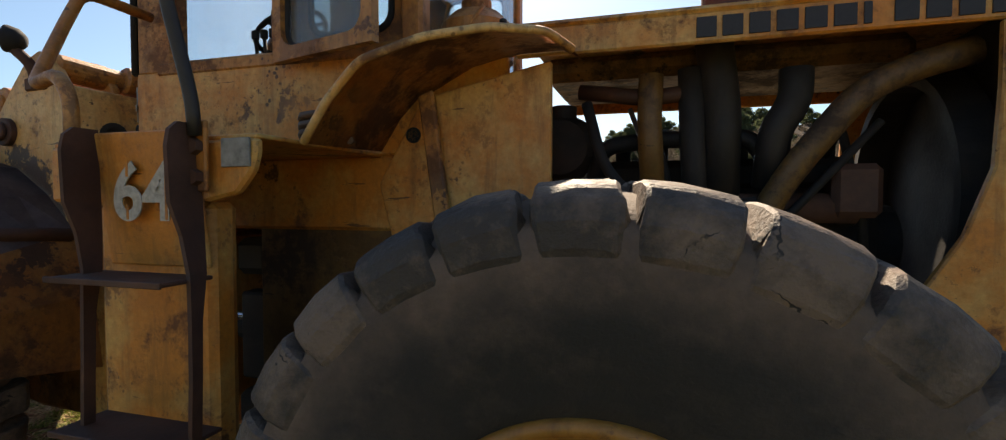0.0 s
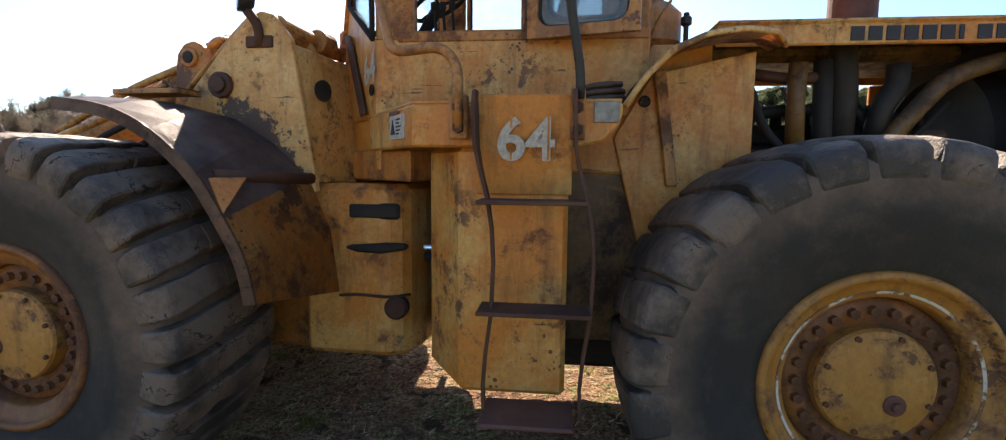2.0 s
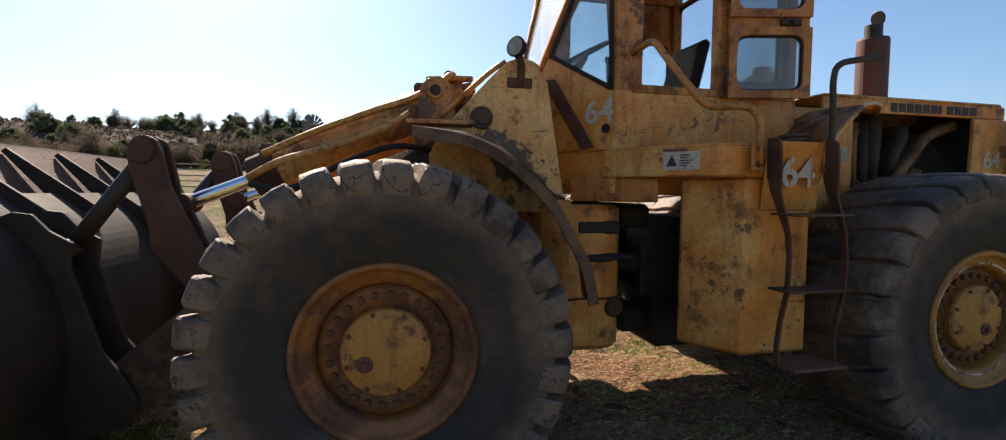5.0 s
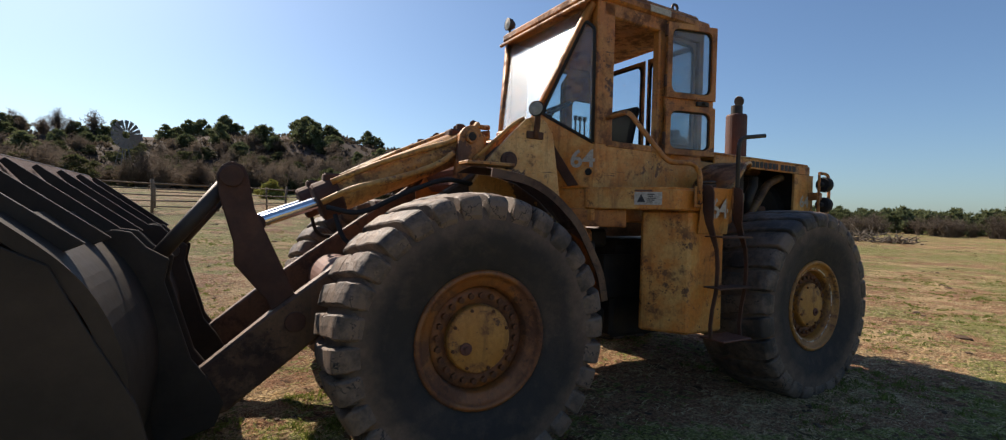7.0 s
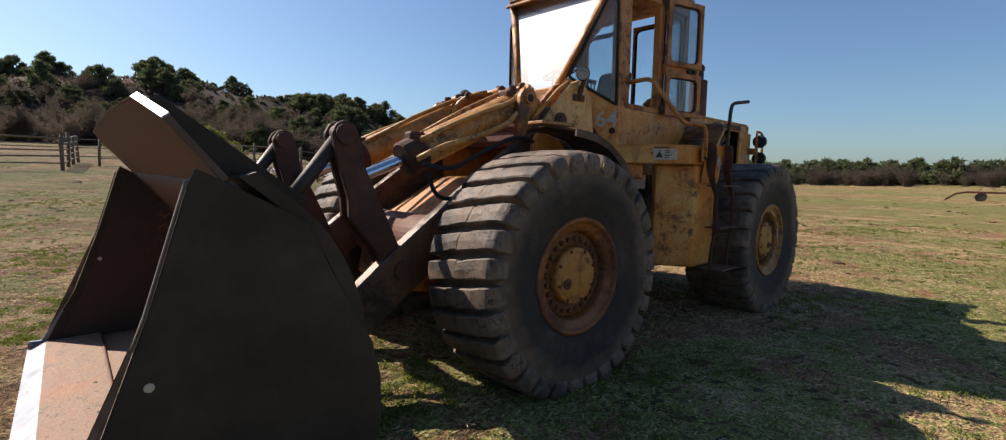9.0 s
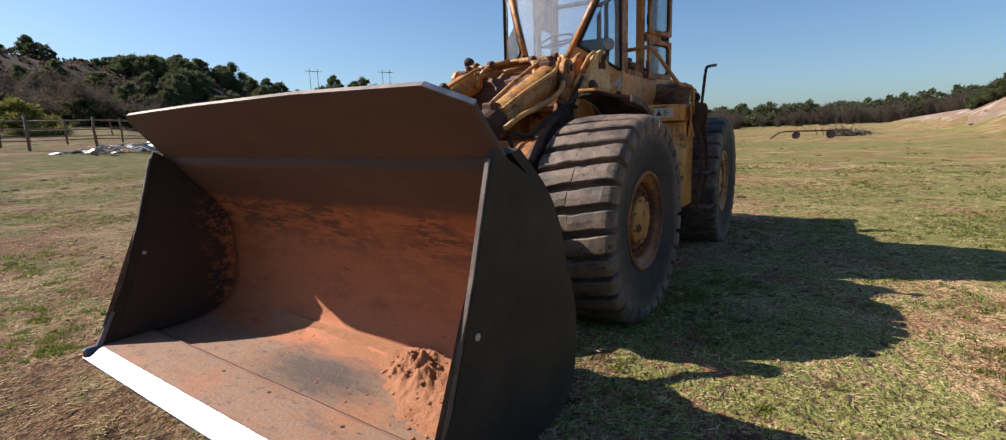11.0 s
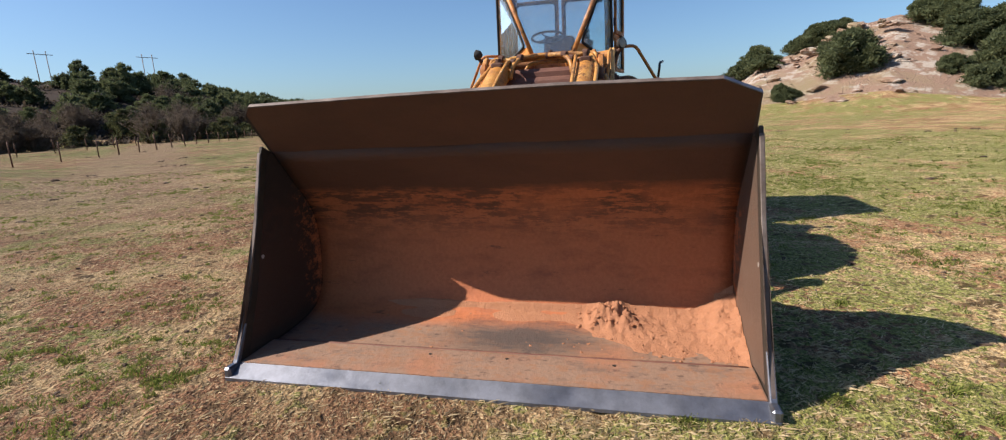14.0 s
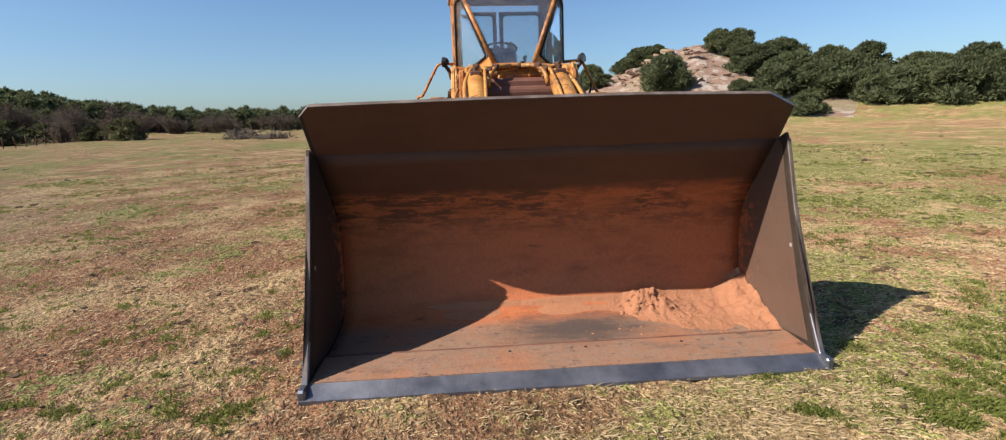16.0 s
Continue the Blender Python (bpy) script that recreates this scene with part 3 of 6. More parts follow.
        p.use_smooth = True
    me.flip_normals() if me.polygons[0].normal.z < 0 else None
    return tagged(new("ground", me), "dry pasture ground with patchy short grass and bare soil", "ground", kind="structure")


ground = build_ground()

# ---- wheel loader ----
BEND = pose(0, 0, 0, 0, 0, -3.4)                   # the front frame is steered a little
loader = tagged(new("wheel_loader"), "large old yellow wheel loader with rusted paint parked on pasture", "wheel loader")
loader.matrix_basis = pose(-1.17, 2.695, 0, 0, 0, -16.5)


def front(name, bm, material, label="", smooth=False):
    return part(name, bm, material, loader, label, BEND, smooth)


def rear(name, bm, material, label="", smooth=False):
    return part(name, bm, material, loader, label, None, smooth)


# wheels: v runs along the axle, -v outwards
TYRE_R = 0.803
TYRE = [(0.36, -0.235), (0.377, -0.262), (0.42, -0.275), (0.50, -0.300), (0.58, -0.318), (0.655, -0.306), (0.695, -0.272), (0.715, -0.235), (0.732, -0.16),
        (0.738, 0.0), (0.732, 0.16), (0.715, 0.235), (0.695, 0.272), (0.655, 0.306), (0.58, 0.318), (0.50, 0.300), (0.42, 0.275), (0.377, 0.262), (0.36, 0.235)]
RIM_RING = [(0.378, -0.245), (0.387, -0.262), (0.378, -0.278), (0.362, -0.280), (0.350, -0.268), (0.345, -0.256), (0.330, -0.252), (0.318, -0.244), (0.298, -0.238), (0.290, -0.225), (0.286, -0.190), (0.282, -0.17)]
HUB_DISC = [(0.285, -0.17), (0.278, -0.188), (0.216, -0.192), (0.200, -0.178), (0.175, -0.178)]
HUB_CAP = [(0.190, -0.17), (0.188, -0.222), (0.180, -0.233), (0.155, -0.236), (0.10, -0.241), (0.0, -0.243)]


def lug_mesh(seedling, pitch, worn=0.0):
    """One worn tread lug: broad on the shoulder, running slantwise to past the middle."""
    rng = random.Random(seedling)
    path = [(0.640, -0.300, 0.0, 0.38), (0.685, -0.318, 0.0, 0.385), (0.732, -0.320, 0.0, 0.375), (0.770, -0.310, -0.1, 0.37), (0.792, -0.288, -0.3, 0.36), (0.801, -0.240, -0.8, 0.35),
            (TYRE_R + 0.001, -0.17, -1.6, 0.345), (TYRE_R + 0.003, -0.11, -2.5, 0.34), (TYRE_R + 0.004, -0.05, -3.4, 0.335), (TYRE_R + 0.003, 0.004 + 0.012 * rng.uniform(-1, 1), -4.0, 0.33)]
    bm = bmesh.new()
    rows = []
    for i, (r, v, a, share) in enumerate(path):
        half = (share + worn) * pitch + rng.uniform(-0.25, 0.25)
        inner = r - 0.080 if i > 3 else r - 0.045
        vi = v if i > 3 else v + 0.035
        ring = []
        for s, rr, vv, spread in ((-1, inner, vi, 1.16), (-1, r, v, 0.97), (0, r + 0.002, v - 0.002, 0.0), (1, r, v, 0.97), (1, inner, vi, 1.16)):
            ang = radians(a + s * half * spread + rng.uniform(-0.2, 0.2))
            rr += rng.uniform(-0.004, 0.004) if i > 0 else 0
            ring.append(bm.verts.new((rr * math.sin(ang), vv, rr * math.cos(ang))))
        rows.append(ring)
    for p, q in zip(rows, rows[1:]):
        for k in range(5):
            bm.faces.new((p[k], p[(k + 1) % 5], q[(k + 1) % 5], q[k]))
    bm.faces.new(rows[0][::-1])
    bm.faces.new(rows[-1])
    bmesh.ops.recalc_face_normals(bm, faces=bm.faces[:])
    return soften(bm, 0.009, 1)


def bolt(r=0.014, h=0.016):
    bm = bmesh.new()
    bmesh.ops.create_cone(bm, cap_ends=True, segments=6, radius1=r, radius2=r * 0.92, depth=h)
    return shifted(bm, pose(0, -h / 2, 0, 90, 0, 0))


def make_wheel(name, label, u, z, v, side, basis, spin, painted_ring, rimmat, lugs):
    w = new(name)
    w.parent = loader
    tagged(w, label)
    w.matrix_basis = basis @ pose(u, v, z, 0, spin, 0 if side < 0 else 180)
    body = [(r + (0.85 if painted_ring else 0.45) * max(0.0, min(r, 0.738) - 0.655) * 0.72, v * (1.0 + (0.16 if painted_ring else 0.09) * max(0.0, 1.0 - abs(r - 0.697) / 0.05))) for r, v in TYRE]
    part("tyre", lathe(body, 72), RUBBER, w, "dusty black rubber tyre with worn tread", smooth=True)
    kinds = []
    for k in range(lugs):
        for far in (0, 1):
            m = pose(0, 0, 0, 0, 360 / lugs * (k + 0.04 * far) - 8.0 * far, 0)
            if far:
                m = m @ pose(0, 0, 0, 0, 0, 180)
            if len(kinds) < 4:
                kinds.append(part("tread_lug", lug_mesh(k * 2 + far, 360 / lugs, 0.05 if painted_ring else 0.0), LUG, w, basis=m))
            else:
                again("tread_lug", kinds[(k * 7 + far) % 4], w, m)
    part("rim", lathe(RIM_RING, 64), rimmat, w, "rust-stained yellow steel rim", smooth=True)
    part("hub_disc", lathe(HUB_DISC, 64), RIM_RUST, w, "rust-brown bolt ring", smooth=True)
    part("hub_cap", lathe(HUB_CAP, 48), RIM, w, "domed yellow hub cap stained with rust")
    if painted_ring:
        part("painted_ring", lathe([(0.3155, -0.2458), (0.3065, -0.2430), (0.3065, -0.2400), (0.3155, -0.2430)], 64, True), WORN_RING, w, "chipped white painted ring")
    first = None
    for k in range(24):
        if side > 0:
            break
        a = math.tau * k / 24
        m = pose(0.237 * math.cos(a), -0.188, 0.237 * math.sin(a))
        first = again("wheel_bolt", first, w, m) if first else part("wheel_bolt", bolt(0.019, 0.024), RIM_RUST, w, basis=m)
    for k in range(8):
        if side > 0:
            break
        a = math.tau * (k + 0.5) / 8
        again("cap_bolt", first, w, pose(0.168 * math.cos(a), -0.232, 0.168 * math.sin(a)) @ Matrix.Scale(0.55, 4))
    part("filler_plug", join(lathe([(0.036, -0.230), (0.034, -0.247), (0.028, -0.251), (0.0, -0.251)], 20), lathe([(0.016, -0.245), (0.015, -0.263), (0.0, -0.265)], 6)), RUST_RED, w,
         basis=pose(0, 0, 0, 0, -spin, 0) @ pose(*((0.052, 0, -0.06) if painted_ring else (-0.085, 0, -0.045))))
    return w


AXLE_F, AXLE_R, AXLE_Z = -1.32, 1.79, 0.738
make_wheel("front_wheel", "big front wheel with chunky worn tread and rusty yellow rim", AXLE_F, AXLE_Z, -1.13, -1, BEND, 4, False, RIM_RUST, 30)
make_wheel("front_wheel", "big front wheel with chunky worn tread and rusty yellow rim", AXLE_F, AXLE_Z, 1.13, 1, BEND, 9, False, RIM_RUST, 30)
make_wheel("rear_wheel", "big rear wheel with cracked worn tread and white-ringed yellow rim", AXLE_R, AXLE_Z, -1.10, -1, Matrix(), -1.9, True, RIM, 26)
make_wheel("rear_wheel", "big rear wheel with cracked worn tread and yellow rim", AXLE_R, AXLE_Z, 1.10, 1, Matrix(), 7, True, RIM, 26)
front("axle", join(rod((AXLE_F, -0.95, AXLE_Z), (AXLE_F, 0.95, AXLE_Z), 0.17), box(AXLE_F - 0.28, AXLE_F + 0.28, -0.3, 0.3, 0.45, 1.0, 0.08)), YELLOW_RUSTY)
rear("axle", join(rod((AXLE_R, -0.95, AXLE_Z), (AXLE_R, 0.95, AXLE_Z), 0.17), box(AXLE_R - 0.28, AXLE_R + 0.28, -0.3, 0.3, 0.45, 1.0, 0.08)), GREASE)

# ---- bucket ----
HALF = 1.545
INSIDE = [(-3.95, 0.045), (-3.70, 0.055), (-3.45, 0.062), (-3.27, 0.080), (-3.13, 0.130), (-3.04, 0.225), (-2.99, 0.38), (-2.975, 0.58), (-2.985, 0.72), (-3.02, 0.85), (-3.085, 0.955), (-3.17, 1.057), (-3.28, 1.193), (-3.400, 1.341)]
BACK_LINE = [(-3.13, 0.130), (-3.04, 0.225), (-2.99, 0.38), (-2.975, 0.58), (-2.99, 0.78), (-3.045, 0.95), (-3.12, 1.09), (-3.215, 1.195), (-3.31, 1.275), (-3.397, 1.345)]
bucket = new("bucket")
bucket.parent, bucket.matrix_basis = loader, BEND
tagged(bucket, "wide dark steel bucket resting on the ground, red soil inside")


def sheet(a, b, v0, v1, cuts=24):
    """A curved plate between two side outlines."""
    bm = bmesh.new()
    cols = []
    for i in range(cuts + 1):
        v = v0 + (v1 - v0) * i / cuts
        cols.append([bm.verts.new((u, v, z)) for u, z in a + b[::-1]])
    n = len(cols[0])
    for p, q in zip(cols, cols[1:]):
        for k in range(n):
            bm.faces.new((p[k], p[(k + 1) % n], q[(k + 1) % n], q[k]))
    bm.faces.new(cols[0][::-1])
    bm.faces.new(cols[-1])
    bmesh.ops.recalc_face_normals(bm, faces=bm.faces[:])
    return bm


def dented(bm, amount, size):
    for v in bm.verts:
        d = noise.noise(v.co * size)
        v.co += Vector((d, 0, noise.noise(v.co * size + Vector((7, 3, 1))))) * amount
    return bm


def shell():
    smooth_in = [(q.x, q.z) for q in bend([(u, 0, z) for u, z in INSIDE], 0.07, 3)]
    bm = sheet(smooth_in, [(u + 0.045, z) if z > 0.3 else (u + 0.035, z - 0.045) for u, z in smooth_in], -HALF + 0.016, HALF - 0.016, 30)
    return dented(bm, 0.008, 2.2)


part("shell", shell(), BUCKET_IN, bucket, "rusty inner shell caked with red soil", smooth=True)
BACK = [(q.x, q.z) for q in bend([(u, 0, z) for u, z in BACK_LINE], 0.07, 3)]
part("back_plate", sheet([(u + 0.055, z + 0.01) if z > 0.3 else (u + 0.02, z - 0.05) for u, z in BACK], [(u + 0.115, z + 0.03) if z > 0.3 else (u + 0.14, z - 0.10) for u, z in BACK], -HALF + 0.002, HALF - 0.002, 6), PLATE, bucket, "rolled dark steel back of the bucket")
SIDE_OUT = [(-4.00, 0.0), (-3.10, 0.0), (-2.95, 0.03), (-2.85, 0.12), (-2.80, 0.28), (-2.80, 0.50), (-2.84, 0.66), (-3.005, 0.97), (-3.11, 1.19), (-3.48, 1.385), (-3.50, 1.34), (-3.63, 0.90), (-3.80, 0.42), (-3.98, 0.09)]
for s in (-1, 1):
    bm = prism(SIDE_OUT, s * HALF - 0.0125, s * HALF + 0.0125, 0.004)
    part("side_plate", bm, PLATE, bucket, "dark worn steel side plate")
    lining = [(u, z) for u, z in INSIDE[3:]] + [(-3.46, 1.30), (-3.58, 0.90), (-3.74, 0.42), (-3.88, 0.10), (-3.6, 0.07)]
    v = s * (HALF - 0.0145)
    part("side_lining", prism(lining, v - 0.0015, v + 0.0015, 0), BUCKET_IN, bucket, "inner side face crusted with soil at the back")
    # solid pale disc in place of an open hole with light behind
    part("plate_hole", lathe([(0.0, -0.0165), (0.014, -0.0165), (0.016, -0.0145), (0.016, 0.0145), (0.014, 0.0165), (0.0, 0.0165)], 14), HOLE_LIGHT, bucket, basis=pose(-3.635, s * HALF, 0.66))
    rim_line = [(-3.512, 1.345), (-3.643, 0.90), (-3.813, 0.42), (-3.993, 0.09), (-4.03, 0.03), (-3.984, 0.088), (-3.805, 0.418), (-3.635, 0.898), (-3.504, 1.343)]
    part("side_edge", prism(rim_line, s * HALF - 0.0135, s * HALF + 0.0135, 0.004), EDGE, bucket, "worn bare edge of the side plate")
    part("side_tip", prism([(-3.885, 0.285), (-3.993, 0.09), (-4.035, 0.025), (-3.99, 0.03), (-3.955, 0.09), (-3.865, 0.28)], s * HALF - 0.018, s * HALF + 0.018, 0.005), BRIGHT, bucket, "polished lower tip of the side plate")
part("cutting_edge", join(sheet([(-4.085, 0.014), (-3.975, 0.066)], [(-4.085, -0.006), (-3.975, 0.02)], -HALF - 0.015, HALF + 0.015, 8), box(-4.08, -3.99, -HALF - 0.025, -HALF + 0.025, 0.0, 0.074, 0.012), box(-4.08, -3.99, HALF - 0.025, HALF + 0.025, 0.0, 0.074, 0.012)), BRIGHT, bucket, "polished bare-metal cutting edge")
part("floor_plate", dented(sheet([(-3.978, 0.069), (-3.66, 0.076)], [(-3.978, 0.04), (-3.66, 0.056)], -HALF + 0.019, HALF - 0.019, 40), 0.002, 9.0), BUCKET_IN, bucket, "welded wear plate with crusted soil")
part("weld_seam", tube([(-3.655, -1.5 + 0.15 * i, 0.068 + 0.003 * (i % 2)) for i in range(21)], 0.012, 6, 0.01), RUST_RED, bucket)
for v in (-0.78, -0.15, 0.34):
    part("plug_bolt", rod((0, 0, 0), (0, 0, 0.008), 0.011, 10, 0), GREASE, bucket, basis=pose(-3.73, v, 0.069))
# spill plate: leans forward over the mouth, its corners cut off
GUARD = [(-3.395, -1.545, 1.335), (-3.395, 1.545, 1.335), (-3.590, 1.545, 1.575), (-3.637, 1.47, 1.636), (-3.645, 0.5, 1.645), (-3.645, -0.5, 1.645), (-3.63, -1.33, 1.625), (-3.565, -1.53, 1.545)]
part("spill_plate", slab(GUARD, (0.78, 0, 0.62), 0.026, 0.004), BUCKET_IN, bucket, "dark rusty spill plate")
lift = Vector((-0.62, 0, 0.78)) * 0.006
part("spill_edge", join(*[slab([Vector(p), Vector(q), Vector(q) + lift, Vector(p) + lift], (0.78, 0, 0.62), 0.026, 0) for p, q in zip(GUARD[2:6], GUARD[3:7])]), EDGE, bucket, "worn bare top edge")
# brighter steel on this one corner paints the sun it catches
p, q = Vector(GUARD[6]), Vector(GUARD[7])
part("worn_corner", slab([p, q, q + lift, p + lift], (0.78, 0, 0.62), 0.028, 0), BRIGHT, bucket, "cut-off corner in brighter steel, whitened as sunlit")
for i in range(7):
    v = -1.38 + i * 0.46
    part("gusset", prism([(-3.585, 1.62), (-3.56, 1.64), (-3.04, 1.26), (-3.12, 1.22), (-3.36, 1.36)], v - 0.012, v + 0.012, 0.003), PLATE, bucket, "triangular stiffener plate")
RIB = [(-3.20, 1.24), (-3.08, 1.29), (-3.00, 1.28), (-2.93, 1.20), (-2.83, 1.14), (-2.85, 1.02), (-2.80, 0.86), (-2.72, 0.60), (-2.62, 0.46), (-2.56, 0.34), (-2.60, 0.22), (-2.80, 0.16), (-3.02, 0.18), (-2.97, 0.40), (-2.95, 0.70), (-3.02, 1.00)]
for v in (-0.70, -0.47, 0.47, 0.70):
    part("hinge_rib", prism(RIB, v - 0.016, v + 0.016, 0.006), PLATE, bucket, "curved mounting rib")

# ---- lift arms and linkage ----
FENDER = steel("worn_fender_steel", (0.12, 0.075, 0.066), (0.25, 0.17, 0.145), 0.42, 0.25, 5.0)
def cv_of(s):
    return s * 0.45


BELL = [(-2.63, 1.60), (-2.60, 1.66), (-2.55, 1.685), (-2.49, 1.66), (-2.465, 1.60), (-2.43, 1.42), (-2.25, 1.03), (-2.125, 0.74), (-2.15, 0.68), (-2.21, 0.665), (-2.27, 0.70), (-2.36, 0.89), (-2.53, 1.10), (-2.535, 1.22), (-2.61, 1.48)]
for s in (-1, 1):
    v = s * 0.62
    front("lift_arm", prism([(-0.72, 1.90), (-0.78, 1.66), (-1.05, 1.40), (-1.55, 1.04), (-2.10, 0.63), (-2.54, 0.28), (-2.68, 0.24), (-2.74, 0.36), (-2.72, 0.50), (-2.36, 0.80), (-2.0, 1.07), (-1.62, 1.34), (-1.10, 1.70), (-0.86, 1.93)], v - 0.055, v + 0.055, 0.015), ARM, "rust-brown steel lift arm")
    lever = front("bellcrank", join(prism(BELL, v + s * -0.14, v + s * -0.10, 0.008),
                                     prism(BELL, v + s * -0.03, v + s * 0.01, 0.008),
                                     rod((-2.55, v - s * 0.16, 1.60), (-2.55, v + s * 0.03, 1.60), 0.062), rod((-2.2, v - s * 0.16, 0.76), (-2.2, v + s * 0.075, 0.76), 0.06)), RUST, "rusty brown bellcrank lever")
    front("tilt_link", join(tube([(-2.55, v - s * 0.065, 1.60), (-2.93, v - s * 0.085, 1.10)], 0.043, 14, 0.01), rod((-2.93, v - s * 0.18, 1.10), (-2.93, v + s * 0.01, 1.10), 0.05)), DARK, "dark steel link bar")
    cv = s * 0.45
    front("cylinder_rod", rod((-2.42, cv, 1.33), (-1.9, cv, 1.535), 0.038), CHROME, "shiny chrome hydraulic rod")
    front("cylinder_barrel", join(rod((-2.02, cv, 1.488), (-1.07, cv, 1.925), 0.112, 28, 0.012), rod((-1.12, cv, 1.90), (-1.02, cv, 1.945), 0.118, 20, 0.02)), BARREL, "yellow hydraulic cylinder with rusted gland")
    front("cylinder_gland", join(rod((-2.07, cv, 1.465), (-1.93, cv, 1.53), 0.124, 20, 0.014), box(-2.04, -1.92, cv - 0.05, cv + 0.05, 1.59, 1.66, 0.014)), RUST, "rusted gland of the cylinder")
    front("rod_eye", rod((-2.42, cv - 0.09, 1.33), (-2.42, cv + 0.09, 1.33), 0.055), RUST)
    # tower plates with the arm pivots
    tower = [(-0.62, 2.15), (-0.55, 2.13), (-0.47, 2.02), (-0.37, 1.40), (-0.36, 1.30), (-1.10, 1.30), (-1.12, 1.62), (-1.00, 1.80), (-0.80, 2.02), (-0.70, 2.12)]
    front("tower_plate", prism(tower, s * 0.70 - 0.02, s * 0.70 + 0.02, 0.006), TOWER, "bleached yellow tower plate with rust around the pivot")
    front("tower_plate", prism(tower, s * 0.50 - 0.02, s * 0.50 + 0.02, 0.006), YELLOW_RUSTY)
    front("pivot_pin", join(rod((-0.84, s * 0.48, 1.81), (-0.84, s * 0.745, 1.81), 0.062), rod((-0.84, s * 0.745, 1.81), (-0.84, s * 0.765, 1.81), 0.040)), RUST, "rusty pivot pin")
    front("cylinder_pivot", join(prism([(-1.20, 1.66), (-0.95, 1.66), (-0.985, 1.96), (-1.015, 2.025), (-1.065, 2.05), (-1.125, 2.035), (-1.165, 1.985), (-1.175, 1.92)], s * 0.60 - 0.028, s * 0.60 + 0.028, 0.01), rod((-1.085, s * 0.36, 1.965), (-1.085, s * 0.645, 1.965), 0.048)), YELLOW_RUSTY, "cylinder mounting ear")
    front("ear_pin", rod((-1.085, s * 0.63, 1.965), (-1.085, s * 0.652, 1.965), 0.030), GREASE)
    # lamp on a bent bracket
    lamp = new("work_lamp")
    lamp.parent, lamp.matrix_basis = loader, BEND @ pose(-0.655, s * 0.785, 2.18, 0, 6, 42 if s < 0 else -105) @ Matrix.Scale(0.82, 4)
    tagged(lamp, "round work lamp with dusty clear lens on a tower")
    part("housing", shifted(lathe([(0.0, 0.055), (0.03, 0.05), (0.058, 0.02), (0.068, -0.02), (0.068, -0.032), (0.06, -0.034)], 24), pose(0, 0, 0, 0, 0, -90)), BLACK, lamp, smooth=True)
    part("lens", shifted(lathe([(0.061, -0.03), (0.04, -0.037), (0.0, -0.04)], 24), pose(0, 0, 0, 0, 0, -90)), LENS, lamp, "dusty pale lens", smooth=True)
    front("lamp_bracket", join(tube([(-0.63, s * 0.72, 1.99), (-0.62, s * 0.74, 2.08), (-0.65, s * 0.785, 2.14)], 0.022, 8), box(-0.70, -0.56, s * 0.72 - 0.012, s * 0.72 + 0.012, 1.98, 2.035, 0.006)), RUST, "rusty lamp bracket")
    # front fender: arched sheet from the lip in to the tower, closed behind the wheel
    lip = [(-1.21, 1.69), (-0.96, 1.66), (-0.77, 1.57), (-0.576, 1.40), (-0.467, 1.22), (-0.38, 1.06), (-0.346, 0.885)]
    root = [(-1.22, 1.70), (-0.98, 1.695), (-0.78, 1.65), (-0.58, 1.535), (-0.40, 1.375), (-0.29, 1.12), (-0.25, 0.82)]
    for first_row, last_row, mat, what, says in ((0, 4, FENDER, "front_fender", "arched brown-worn fender top"), (4, 6, YELLOW_RUSTY, "fender_skirt", "stained yellow skirt behind the wheel")):
        bm = bmesh.new()
        cols = []
        for w in range(6):
            f = w / 5
            cols.append([bm.verts.new((a[0] * (1 - f) + b[0] * f, s * (1.225 - 0.50 * f), a[1] * (1 - f) + b[1] * f + 0.03 * math.sin(math.pi * f) * (k < 4))) for k, (a, b) in enumerate(zip(lip, root)) if first_row <= k <= last_row])
        for a, b in zip(cols, cols[1:]):
            for k in range(last_row - first_row):
                bm.faces.new((a[k], a[k + 1], b[k + 1], b[k]) if s < 0 else (b[k], b[k + 1], a[k + 1], a[k]))
        bmesh.ops.solidify(bm, geom=bm.faces[:], thickness=0.016)
        front(what, bm, mat, says)
    fine = bend([(u, 0, z) for u, z in lip], 0.12, 4)
    bm = bmesh.new()
    rows = []
    for q in fine:
        d = Vector((q.x - AXLE_F, 0, q.z - AXLE_Z)).normalized()
        rows.append([bm.verts.new((q.x + d.x * h, s * (1.225 + t), q.z + d.z * h)) for h, t in ((0.006, -0.004), (0.006, 0.010), (-0.045, 0.010), (-0.045, -0.004))])
    for a, b in zip(rows, rows[1:]):
        for k in range(4):
            bm.faces.new((a[k], a[(k + 1) % 4], b[(k + 1) % 4], b[k]))
    bm.faces.new(rows[0])
    bm.faces.new(rows[-1][::-1])
    bmesh.ops.recalc_face_normals(bm, faces=bm.faces[:])
    front("fender_lip", bm, ARM, "rusty brown fender flange")
    step = front("fender_step", box(-1.24, -0.90, s * 0.86 - 0.075, s * 0.86 + 0.075, 1.745, 1.768, 0.004), YELLOW_RUSTY, "ribbed step plate on the fender")
    for k in range(10):
        part("tread_rib", box(-1.185 + 0.03 * k, -1.170 + 0.03 * k, s * 0.86 - 0.07, s * 0.86 + 0.07, 1.767, 1.771, 0), RUST, step)
    front("fender_ledge", join(tube([(-0.56, s * 1.16, 1.385), (-0.38, s * 0.72, 1.365)], 0.026, 8), tube([(-0.55, s * 1.12, 1.378), (-0.40, s * 0.74, 1.36)], 0.03, 8)), RUST, "rusty ledge under the fender")
